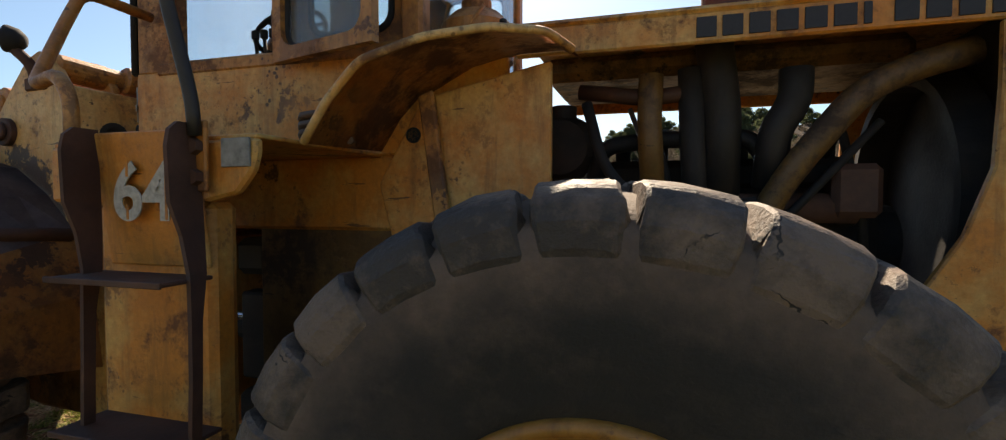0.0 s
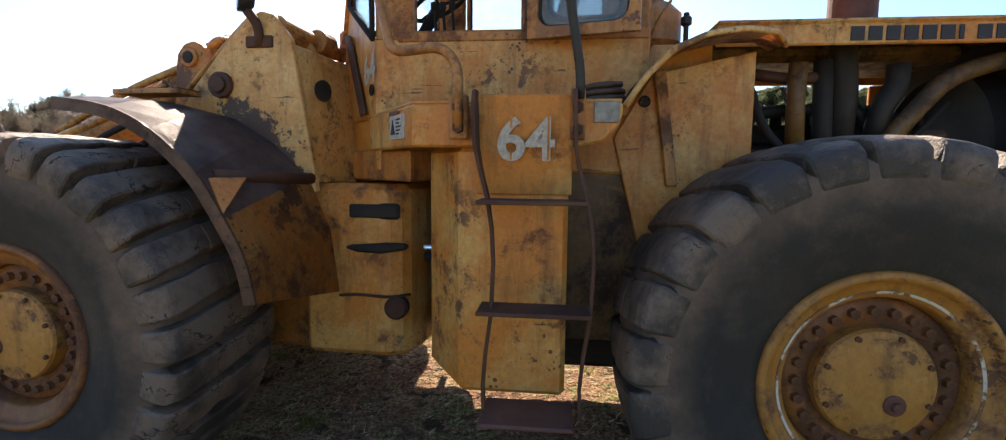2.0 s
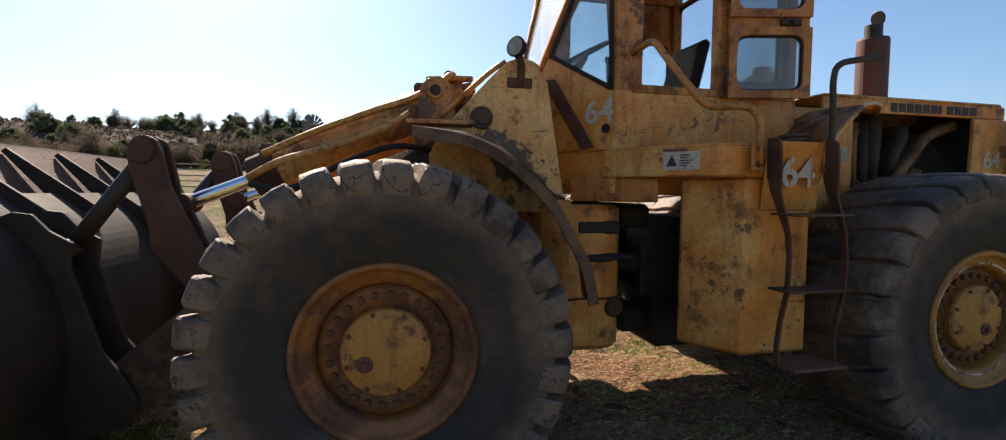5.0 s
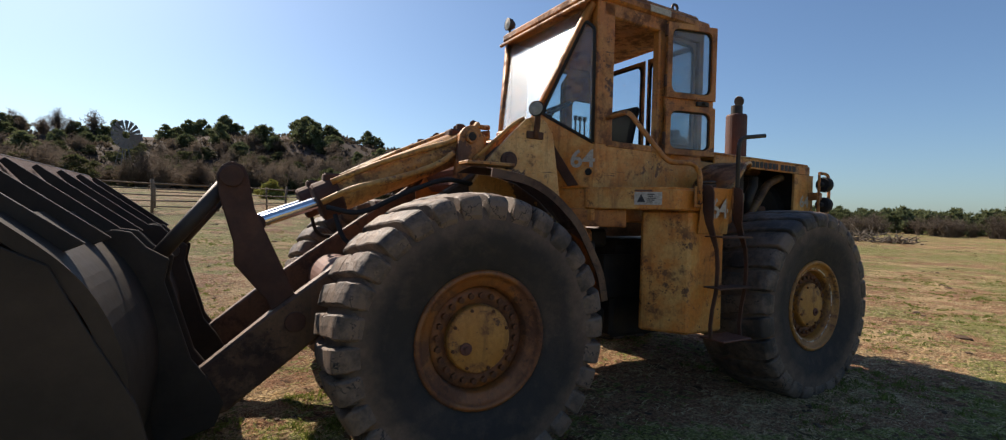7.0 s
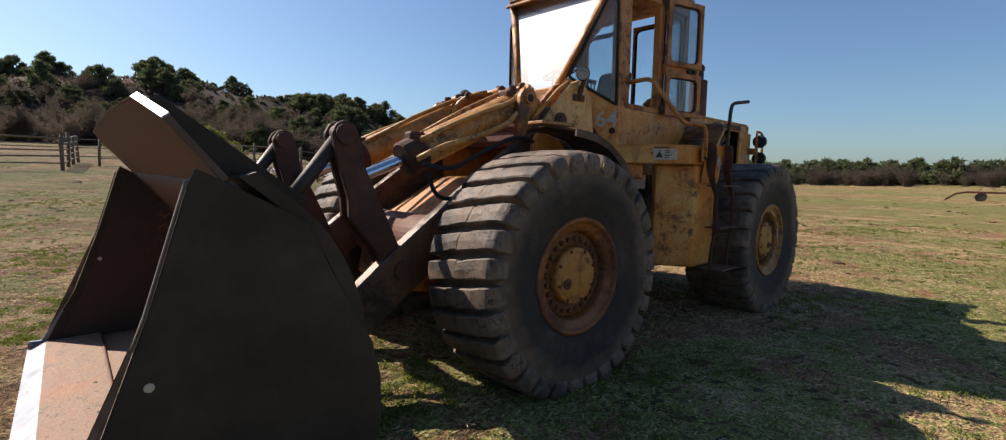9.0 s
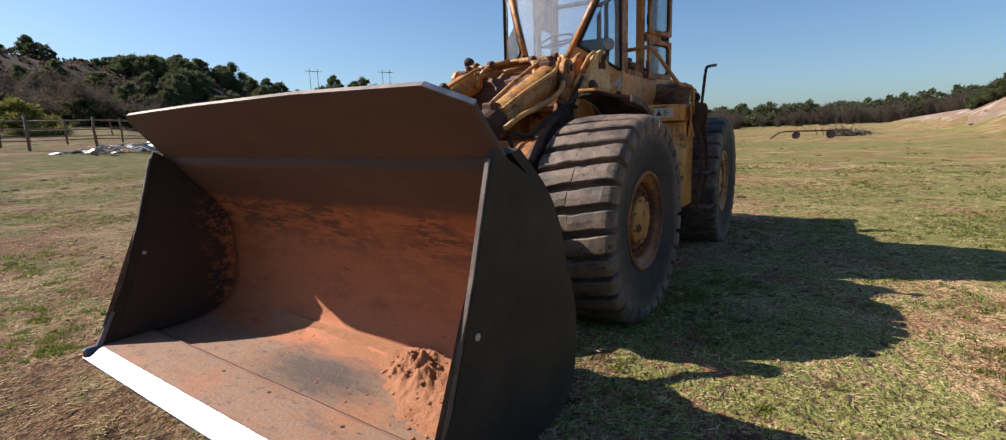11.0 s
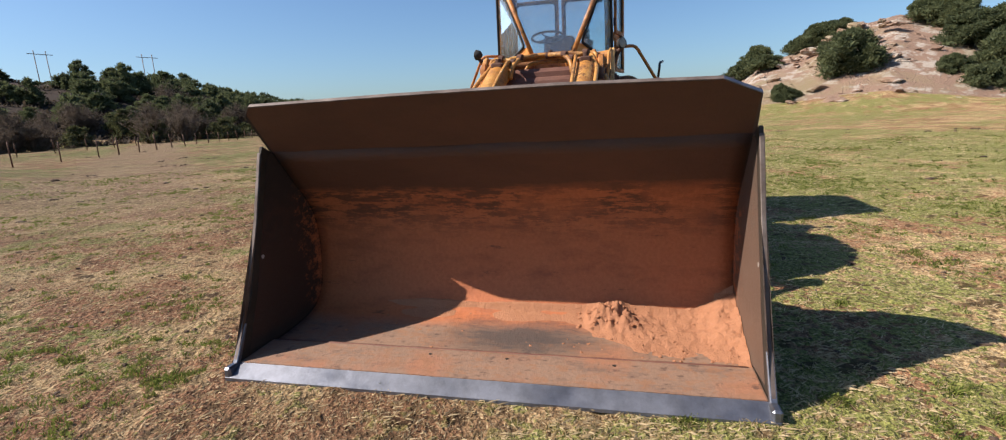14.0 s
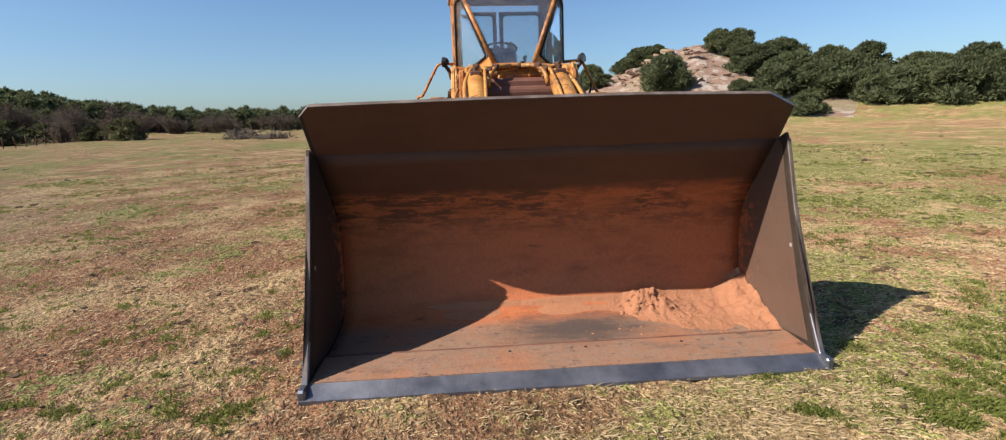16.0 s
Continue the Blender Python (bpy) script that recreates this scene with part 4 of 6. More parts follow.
    front("fender_gusset", slab([(-0.55, s * 1.20, 1.37), (-0.475, s * 1.222, 1.23), (-0.455, s * 1.10, 1.37)], (0.5, 0, 0.6), 0.012, 0.003), YELLOW_RUSTY, "small yellow corner gusset")
    # hoses and steel lines
    front("steel_line", tube([(-2.0, s * 0.56, 1.60), (-1.7, s * 0.57, 1.74), (-1.4, s * 0.57, 1.86), (-1.2, s * 0.56, 1.93), (-1.02, s * 0.50, 2.06), (-0.86, s * 0.42, 2.08)], 0.020, 8), BARREL, "yellow hydraulic line")
    front("steel_line", tube([(-1.95, s * 0.37, 1.62), (-1.5, s * 0.36, 1.86), (-1.1, s * 0.35, 2.04), (-0.9, s * 0.30, 2.06)], 0.018, 8), BARREL)
    front("brace_rod", tube([(-1.08, s * 0.66, 1.80), (-0.78, s * 0.66, 2.08), (-0.70, s * 0.68, 2.13)], 0.015, 8), BARREL, "worn brace rod")
    front("hydraulic_hose", tube([(-2.04, s * 0.66, 1.44), (-1.85, s * 0.70, 1.40), (-1.55, s * 0.72, 1.56), (-1.30, s * 0.72, 1.66), (-1.05, s * 0.70, 1.62)], 0.016, 9, 0.1), BLACK, "black hydraulic hose")
    front("hydraulic_hose", tube([(-1.98, s * 0.60, 1.40), (-1.92, s * 0.64, 1.20), (-1.70, s * 0.66, 1.22), (-1.50, s * 0.66, 1.44), (-1.28, s * 0.68, 1.56)], 0.015, 9, 0.1), BLACK)
    front("steel_line", tube([(-2.06, s * 0.62, 1.47), (-1.90, s * 0.66, 1.56), (-1.55, s * 0.68, 1.66), (-1.32, s * 0.68, 1.76), (-1.22, s * 0.64, 1.84)], 0.020, 9, 0.1), BARREL, "bent yellow hydraulic line")
    front("cylinder_cap", join(box(-1.20, -1.02, cv_of(s) - 0.06, cv_of(s) + 0.06, 1.97, 2.03, 0.015), rod((-1.10, cv_of(s), 2.0), (-1.10, cv_of(s), 2.075), 0.03)), RUST)
    front("lift_cylinder", join(rod((-0.75, s * 0.30, 0.98), (-1.25, s * 0.30, 0.92), 0.085), rod((-1.2, s * 0.30, 0.93), (-1.9, s * 0.42, 0.86), 0.045)), YELLOW_RUSTY)
for k, (z, a, b) in enumerate(((2.085, -0.44, 0.40), (2.055, -0.30, 0.46), (2.02, -0.46, 0.20))):
    u = -0.92 + 0.035 * k
    front("cross_line", tube([(u - 0.14, a, z - 0.10), (u, a + 0.03, z), (u + 0.01, 0.0, z + 0.015), (u, b - 0.03, z), (u - 0.12, b, z - 0.09)], 0.021, 8, 0.06), BARREL, "yellow cross line between the cylinders")
for s in (-1, 1):
    front("tower_web", slab([(-0.47, s * 0.69, 2.0), (-0.40, s * 0.69, 1.34), (-0.27, s * 0.22, 1.34), (-0.40, s * 0.22, 1.98)], (-1, 0, 0.1), 0.03, 0.006), FADED, "sloping yellow web of the tower")
    front("web_bore", lathe([(0.0, 0.0), (0.05, 0.0), (0.052, -0.012), (0.03, -0.012)], 18), GREASE).matrix_basis = BEND @ pose(-0.405, s * 0.56, 1.80, 0, 0, 72)
    front("tower_roll", join(rod((-0.56, s * 0.70, 2.085), (-0.50, s * 0.18, 2.04), 0.055, 18, 0.015), rod((-0.50, s * 0.45, 2.07), (-0.48, s * 0.34, 2.06), 0.066, 16, 0.01)), YELLOW_RUSTY, "rusty yellow cross tube on the tower")
for s in (-1, 1):
    # looped feed pipes, elbows and fittings over the cylinder heads
    front("feed_pipe", tube([(-1.06, s * 0.30, 2.02), (-1.0, s * 0.34, 2.06), (-0.98, s * 0.46, 2.085), (-1.0, s * 0.55, 2.07), (-1.08, s * 0.54, 1.98), (-1.16, s * 0.54, 1.84)], 0.021, 9, 0.07), BARREL, "looped yellow feed pipe")
    front("feed_pipe", tube([(-1.16, s * 0.32, 1.86), (-1.10, s * 0.30, 2.0), (-1.02, s * 0.22, 2.08), (-0.96, s * 0.06, 2.09)], 0.024, 9, 0.06), BARREL, "yellow feed elbow")
    front("feed_pipe", tube([(-1.20, s * 0.40, 1.80), (-1.12, s * 0.40, 1.92), (-1.00, s * 0.42, 2.01), (-0.86, s * 0.44, 2.04)], 0.019, 9, 0.06), YELLOW_RUSTY)
    for u, v, z, r in ((-1.06, 0.30, 2.03, 0.034), (-0.99, 0.44, 2.085, 0.030), (-1.12, 0.54, 1.90, 0.030), (-1.03, 0.23, 2.075, 0.034)):
        front("pipe_fitting", rod((u - 0.015, s * v - 0.028, z), (u + 0.015, s * v + 0.028, z + 0.01), r, 6, 0.004), RUST, "rusty hexagonal fitting")
    front("head_casting", join(box(-1.10, -0.92, s * 0.48 - 0.07, s * 0.48 + 0.07, 1.90, 2.02, 0.03), rod((-1.0, s * 0.46 - 0.09, 1.98), (-1.0, s * 0.46 + 0.09, 1.98), 0.045, 16, 0.01)), YELLOW_RUSTY, "yellow cast head over the cylinder")
front("line_tee", join(rod((-0.92, -0.12, 2.09), (-0.92, -0.02, 2.09), 0.032), rod((-0.92, -0.07, 2.09), (-0.92, -0.07, 2.14), 0.024)), RUST)
front("front_frame", join(prism([(-2.0, 0.55), (-1.9, 0.95), (-1.2, 1.35), (-0.30, 1.38), (-0.20, 0.42), (-1.2, 0.42)], -0.46, 0.46, 0.03)), YELLOW_RUSTY, "yellow front frame casting")
front("arm_cross_tube", rod((-1.80, -0.56, 0.88), (-1.80, 0.56, 0.88), 0.19, 32, 0.02), RUST_RED, "rust-red tube between the lift arms")
front("hitch_block", join(plan([(-0.50, -0.62), (-0.06, -0.62), (0.04, -0.56), (0.08, -0.40), (0.08, 0.40), (0.04, 0.56), (-0.06, 0.62), (-0.50, 0.62)], 0.46, 1.34, 0.03)), YELLOW, "rounded yellow steering hitch block")
front("hitch_slot", join(box(-0.25, 0.02, -0.628, -0.60, 1.165, 1.245, 0.02)), GREASE, "dark oval slot")
front("hitch_ledge", prism([(-0.24, 1.035), (-0.06, 1.05), (0.05, 1.045), (0.06, 1.02), (-0.08, 0.995), (-0.20, 1.0), (-0.27, 1.02)], -0.640, -0.58, 0.012), GREASE, "greasy rusted ledge")
front("hitch_weld", tube([(-0.30, -0.63, 0.775), (-0.18, -0.632, 0.785), (-0.04, -0.628, 0.775), (0.05, -0.56, 0.78)], 0.008, 6), RUST)
front("hitch_port", rod((-0.015, -0.56, 0.72), (-0.005, -0.632, 0.72), 0.060, 20, 0.014), RUST, "rusted round port cover")
front("tower_cross", join(box(-1.02, -0.52, -0.5, 0.5, 1.62, 1.96, 0.04), rod((-0.95, -0.5, 1.80), (-0.95, 0.5, 1.80), 0.10)), RUST_RED, "rust-red cross plate between the towers")

# ---- cab ----
cab = new("cab")
cab.parent = loader
tagged(cab, "rusty yellow steel cab with open side door and dusty glass")


def in_cab(name, bm, material, label="", smooth=False):
    return part(name, bm, material, cab, label, None, smooth)


W = 0.68
NOSE_U, NOSE_W, CORNER = -0.45, 0.21, -0.105
in_cab("lower_body", plan([(CORNER, -W), (1.14, -W), (1.14, W), (CORNER, W), (NOSE_U, NOSE_W), (NOSE_U, -NOSE_W)], 1.40, 1.66, 0.012), YELLOW, "yellow cab base")
for s in (-1, 1):
    in_cab("side_panel", slab([(CORNER, s * W, 1.66), (1.14, s * W, 1.66), (1.14, s * W, 2.01), (CORNER, s * W, 2.01)], (0, -s, 0), 0.03, 0.006), YELLOW, "scuffed yellow lower side panel")
    in_cab("nose_panel", slab([(CORNER, s * W, 1.66), (CORNER, s * W, 1.995), (-0.35, s * 0.3437, 2.245), (-0.385, s * 0.2985, 2.25), (NOSE_U, s * NOSE_W, 2.12), (NOSE_U, s * NOSE_W, 1.66)], (0.82, -s * 0.58, 0), 0.03, 0.006), YELLOW, "angled yellow nose panel")
    # posts
    in_cab("front_post", box(CORNER, 0.075, s * W - (0.0 if s < 0 else 0.085), s * W + (0.085 if s < 0 else 0.0), 2.0, 3.13, 0.012), YELLOW_RUSTY, "chipped yellow door post")
    in_cab("windscreen_bar", tube([(NOSE_U + 0.02, s * NOSE_W, 2.10), (-0.13, s * 0.63, 3.11)], 0.036, 4, 0.01), YELLOW_RUSTY, "yellow windscreen bar")
    in_cab("quarter_pane", slab([(-0.118, s * 0.662, 2.02), (-0.125, s * 0.655, 2.88), (-0.16, s * 0.585, 2.95), (-0.36, s * 0.33, 2.27)], (0.6, -s * 0.5, 0), 0.006, 0), GLASS, "dusty three-sided quarter window")
    in_cab("window_seal", tube([(-0.122, s * 0.672, 2.015), (-0.13, s * 0.665, 2.90), (-0.165, s * 0.595, 2.97), (-0.372, s * 0.33, 2.26), (-0.122, s * 0.672, 2.015)], 0.014, 6, 0.03), BLACK)
    in_cab("rear_post", box(1.06, 1.14, s * W - (0.0 if s < 0 else 0.08), s * W + (0.08 if s < 0 else 0.0), 2.0, 3.13, 0.012), YELLOW_RUSTY)
    in_cab("middle_post", box(0.57, 0.65, s * W - (0.0 if s < 0 else 0.08), s * W + (0.08 if s < 0 else 0.0), 2.0, 3.13, 0.012), YELLOW_RUSTY)
    in_cab("header", box(-0.05, 1.14, s * W - (0.0 if s < 0 else 0.07), s * W + (0.07 if s < 0 else 0.0), 3.02, 3.14, 0.01), YELLOW_RUSTY)
    in_cab("sill", box(0.0, 1.14, s * W - (0.006 if s < 0 else 0.06), s * W + (0.06 if s < 0 else 0.006), 1.99, 2.045, 0.01), YELLOW_RUSTY, "chipped window sill")


def pane(u0, u1, v, z0, z1, border=0.045, corner=0.06, glass=GLASS, steelmat=YELLOW_RUSTY, t=0.014):
    """A steel sheet with a rounded opening, its black seal and glass, in the plane v."""
    def outline(b):
        pts = []
        for cu, cz, a0 in ((u1 - b - corner, z1 - b - corner, 0), (u0 + b + corner, z1 - b - corner, 90), (u0 + b + corner, z0 + b + corner, 180), (u1 - b - corner, z0 + b + corner, 270)):
            for k in range(5):
                a = radians(a0 + 22.5 * k)
                pts.append((cu + corner * math.cos(a), v, cz + corner * math.sin(a)))
        return pts
    hole = outline(border)
    bm = bmesh.new()
    corners = [(u1, v, z1), (u0, v, z1), (u0, v, z0), (u1, v, z0)]
    inner = [bm.verts.new(p) for p in hole]
    outer = [bm.verts.new(p) for p in corners]
    for q in range(4):
        ring = inner[q * 5:q * 5 + 5]
        for a, b in zip(ring, ring[1:]):
            bm.faces.new((outer[q], a, b))
        nxt = inner[(q * 5 + 5) % 20]
        bm.faces.new((outer[q], ring[-1], nxt, outer[(q + 1) % 4]))
    bmesh.ops.recalc_face_normals(bm, faces=bm.faces[:])
    bmesh.ops.solidify(bm, geom=bm.faces[:], thickness=t)
    seal = tube(hole + hole[:1], 0.013, 6, 0.002)
    gl = slab(hole, (0, 1, 0), 0.005, 0)
    return bm, seal, gl


def add_pane(parent, *args, label="", basis=None, glass=GLASS, **kw):
    a, b, c = pane(*args, glass=glass, **kw)
    f = part("window_frame", a, YELLOW_RUSTY, parent, "", basis)
    part("window_seal", b, BLACK, parent, "", basis)
    g = part("window_pane", c, glass, parent, label, basis)
    return f


# right side and back windows, seen through the cab
add_pane(cab, 0.085, 0.57, W - 0.03, 2.20, 3.02, border=0.025, label="dusty side window")
in_cab("side_liner", box(0.085, 0.57, W - 0.032, W - 0.016, 2.045, 2.215, 0.003), YELLOW_RUSTY)
add_pane(cab, 0.65, 1.06, W - 0.03, 2.05, 2.72, border=0.03, label="dusty side window")
in_cab("side_liner", box(0.65, 1.06, W - 0.032, W - 0.016, 2.715, 3.02, 0.003), YELLOW_RUSTY)
add_pane(cab, 0.65, 1.06, -W + 0.03, 2.05, 3.02, label="dusty side window")
back = pose(1.12, 0, 0, 0, 0, 90)
for a, b in ((-0.66, -0.02), (0.02, 0.66)):
    add_pane(cab, a, b, 0.0, 2.02, 3.04, basis=back, label="clear rear window", glass=GLASS_CLEAR)
in_cab("back_panel", box(1.10, 1.14, -W, W, 1.66, 2.03, 0.008), YELLOW)
# windscreen
in_cab("windscreen", slab([(NOSE_U + 0.02, -NOSE_W + 0.02, 2.16), (NOSE_U + 0.02, NOSE_W - 0.02, 2.16), (-0.13, 0.60, 3.09), (-0.13, -0.60, 3.09)], (0.93, 0, -0.36), 0.006, 0), WINDSCREEN, "dusty raked windscreen")
in_cab("windscreen_sill", box(NOSE_U - 0.03, NOSE_U + 0.05, -NOSE_W - 0.02, NOSE_W + 0.02, 2.06, 2.17, 0.015), YELLOW_RUSTY)
in_cab("nose_front", box(NOSE_U - 0.005, NOSE_U + 0.025, -NOSE_W, NOSE_W, 1.66, 2.10, 0.008), YELLOW_RUSTY)
# roof with a visor lip
roof = in_cab("roof", join(plan([(-0.06, -0.71), (1.18, -0.71), (1.18, 0.71), (-0.06, 0.71), (-0.20, 0.64), (-0.20, -0.64)], 3.13, 3.21, 0.02), plan([(0.0, -0.66), (1.10, -0.66), (1.10, 0.66), (0.0, 0.66)], 3.20, 3.27, 0.03)), YELLOW_RUSTY, "rusty yellow cab roof with overhanging visor")
in_cab("visor", slab([(-0.21, -0.66, 3.08), (-0.21, 0.66, 3.08), (-0.05, 0.70, 3.20), (-0.05, -0.70, 3.20)], (-0.6, 0, 0.8), 0.03, 0.008), YELLOW_RUSTY, "rusty front visor")
in_cab("roof_plate", box(0.42, 0.66, -0.715, -0.705, 3.145, 3.20, 0.002), WHITE)
in_cab("lifting_eye", tube([(0.80, -0.6, 3.26), (0.80, -0.6, 3.33), (0.86, -0.6, 3.33), (0.86, -0.6, 3.26)], 0.012, 8, 0.03), DARK)
rl = new("roof_lamp")
rl.parent, rl.matrix_basis = cab, pose(-0.17, 0.55, 3.29)
part("housing", shifted(lathe([(0.0, 0.05), (0.03, 0.045), (0.055, 0.01), (0.06, -0.03), (0.055, -0.032)], 20), pose(0, 0, 0, 0, 0, -90)), DARK, rl, smooth=True)
part("lens", shifted(lathe([(0.055, -0.03), (0.0, -0.038)], 20), pose(0, 0, 0, 0, 0, -90)), LENS, rl)
part("bracket", rod((0, 0, -0.08), (0, 0, -0.04), 0.012), DARK, rl)
# open door folded back along the side
door = new("door")
door.parent, door.matrix_basis = cab, pose(0.61, -0.715, 0, 0, 0, -15)
tagged(door, "open rusty yellow door with two grimy windows")
add_pane(door, 0.0, 0.48, 0.0, 1.985, 2.40, glass=GLASS_DIRTY, label="grimy lower door window", t=0.03)
add_pane(door, 0.0, 0.48, 0.0, 2.46, 3.09, glass=GLASS_DIRTY, label="grimy upper door window", t=0.03)
part("door_rail", box(0.0, 0.48, -0.004, 0.034, 2.38, 2.48, 0.006), YELLOW_RUSTY, door)
part("door_latch", join(box(0.30, 0.42, -0.03, 0.0, 2.41, 2.45, 0.006), rod((0.36, -0.01, 2.43), (0.36, -0.06, 2.43), 0.012)), DARK, door, "dark latch")
for z in (2.12, 2.60, 3.02):
    part("hinge", rod((0.0, -0.012, z - 0.05), (0.0, -0.012, z + 0.05), 0.018), RUST, door)
# seat, wheel and controls
in_cab("seat", join(box(0.34, 0.77, -0.24, 0.24, 2.00, 2.12, 0.04), slab([(0.68, -0.22, 2.10), (0.68, 0.22, 2.10), (0.79, 0.20, 2.50), (0.79, -0.20, 2.50)], (1, 0, 0.1), 0.09, 0.03)), SEAT, "black vinyl operator seat")
in_cab("dash", prism([(-0.40, 1.70), (-0.40, 2.12), (-0.22, 2.20), (-0.10, 2.10), (-0.10, 1.70)], -0.22, 0.22, 0.02), GREASE)
ring = [(0.02 + 0.19 * math.cos(a) * 0.88, 0.09 + 0.19 * math.sin(a), 2.40 + 0.19 * math.cos(a) * 0.45) for a in (math.tau * k / 24 for k in range(25))]
in_cab("steering_wheel", join(tube(ring, 0.014, 8, 0.01), *[tube([(0.02, 0.09, 2.385), ring[k]], 0.010, 6) for k in (2, 10, 18)]), BLACK, "black steering wheel")
in_cab("steering_column", rod((-0.16, 0.09, 2.10), (0.02, 0.09, 2.39), 0.035), GREASE)
for i in range(3):
    in_cab("control_lever", join(tube([(0.08 + 0.05 * i, -0.20, 1.95), (0.06 + 0.05 * i, -0.22, 2.28)], 0.009, 6), rod((0.06 + 0.05 * i, -0.22, 2.27), (0.06 + 0.05 * i, -0.22, 2.31), 0.018)), BLACK)
in_cab("cab_console", prism([(0.20, 2.0), (0.30, 2.14), (0.55, 2.22), (0.9, 2.22), (0.9, 2.0)], 0.32, 0.60, 0.02), YELLOW_RUSTY)

# ---- platform, tank, ladder and rails ----
rear("platform", join(plan([(-0.15, -0.64), (0.22, -1.19), (0.80, -1.222), (0.965, -1.228), (0.985, -0.64)], 1.655, 1.667, 0.003),
                      slab([(-0.16, -0.64, 1.50), (0.22, -1.20, 1.50), (0.22, -1.20, 1.655), (-0.16, -0.64, 1.655)], (0.83, 0.56, 0), 0.03, 0.008),
                      slab([(0.22, -1.20, 1.50), (0.80, -1.228, 1.50), (0.905, -1.233, 1.52), (0.955, -1.235, 1.575), (0.968, -1.235, 1.62), (0.968, -1.235, 1.655), (0.22, -1.20, 1.655)], (0, 1, 0), 0.03, 0.008)), YELLOW, "chipped yellow platform beam beside the cab")
rear("skirt", plan([(-0.30, -0.50), (0.10, -0.84), (0.16, -0.70), (0.10, -0.5)], 1.36, 1.50, 0.008), YELLOW_RUSTY)
rear("tank", plan([(0.203, -0.89), (0.395, -1.195), (0.79, -1.195), (0.79, -1.11), (0.32, -0.80)], 0.575, 1.50, 0.018), YELLOW, "tall yellow tank box with rust scratches")
rear("number_panel", slab([(0.46, -1.244, 1.68), (0.80, -1.244, 1.68), (0.80, -1.2, 1.33), (0.46, -1.2, 1.33)], (0, -1, 0.1), 0.012, 0.004), YELLOW, "panel with stencilled number")


def ladder_rail(u0):
    """A bent flat strap standing off the panel, broad at its head."""
    rows = [(1.69, -0.02, -1.245, -1.305), (1.67, -0.02, -1.245, -1.328), (1.63, -0.02, -1.245, -1.336), (1.50, -0.015, -1.245, -1.335), (1.42, 0.0, -1.255, -1.318), (1.33, 0.025, -1.275, -1.322),
            (1.22, 0.045, -1.308, -1.338), (1.10, 0.052, -1.317, -1.345), (0.92, 0.045, -1.317, -1.345), (0.78, 0.025, -1.303, -1.33), (0.66, 0.015, -1.298, -1.325), (0.55, 0.02, -1.303, -1.33)]
    bm = bmesh.new()
    rings = [[bm.verts.new((u0 + du + s * 0.006, v, z)) for s, v in ((-1, a), (1, a), (1, b), (-1, b))] for z, du, a, b in rows]
    for p, q in zip(rings, rings[1:]):
        for k in range(4):
            bm.faces.new((p[k], p[(k + 1) % 4], q[(k + 1) % 4], q[k]))
    bm.faces.new(rings[0][::-1])
    bm.faces.new(rings[-1])
    bmesh.ops.recalc_face_normals(bm, faces=bm.faces[:])
    return bm


for uu in (0.485, 0.825):
    rear("ladder_rail", ladder_rail(uu), RUST, "bent rusty flat ladder rail")
for z, a, b in ((1.315, 0.485, 0.85), (0.94, 0.485, 0.87)):
    rear("ladder_step", join(box(a, b, -1.39, -1.25, z - 0.005, z + 0.005, 0.003), box(a, b, -1.395, -1.387, z - 0.008, z + 0.007, 0.002)), RUST, "worn rusty step")
rear("ladder_step", box(0.50, 0.82, -1.43, -1.22, 0.555, 0.571, 0.005), RUST_RED, "bottom step plate")
rear("hand_rail", tube([(0.82, -1.268, 1.66), (0.82, -1.275, 1.75), (0.775, -1.305, 2.00), (0.80, -1.31, 2.07), (1.0, -1.37, 2.10)], 0.016, 10, 0.06), DARK, "dark bent grab rail")
rear("rail_bracket", box(0.79, 0.84, -1.258, -1.244, 1.525, 1.70, 0.004), YELLOW_RUSTY, "flat yellow rail bracket")
rear("hand_rail", join(tube([(0.40, -1.262, 1.56), (0.40, -1.262, 1.78), (0.34, -1.255, 1.845), (0.142, -1.19, 1.838), (0.03, -1.02, 2.10), (-0.012, -0.94, 2.225), (0.0, -0.70, 2.215)], 0.019, 10, 0.06), box(0.365, 0.435, -1.258, -1.238, 1.525, 1.68, 0.006)), YELLOW_RUSTY, "worn yellow grab rail")
rear("hand_rail", tube([(0.40, 1.19, 1.56), (0.40, 1.19, 1.78), (0.34, 1.185, 1.845), (0.142, 1.12, 1.838), (0.03, 0.97, 2.10), (-0.012, 0.90, 2.225), (0.0, 0.70, 2.215)], 0.017, 10, 0.06), YELLOW_RUSTY, "worn yellow grab rail")
rear("platform", plan([(-0.15, 0.64), (0.22, 1.16), (0.95, 1.20), (0.97, 0.64)], 1.50, 1.665, 0.01), YELLOW, "yellow platform beam beside the cab")
first = None
for u, z in ((0.40, 1.565), (0.40, 1.635), (0.815, 1.56), (0.815, 1.635)):
    m = pose(u, -1.258, z)
    first = again("rail_bolt", first, loader, m) if first else rear("rail_bolt", bolt(0.021, 0.02), RUST)
    first.matrix_basis = m if first.data.users == 1 else first.matrix_basis
rear("data_plate", box(0.87, 0.955, -1.243, -1.234, 1.585, 1.655, 0.002), PALE_METAL, "small worn metal data plate")
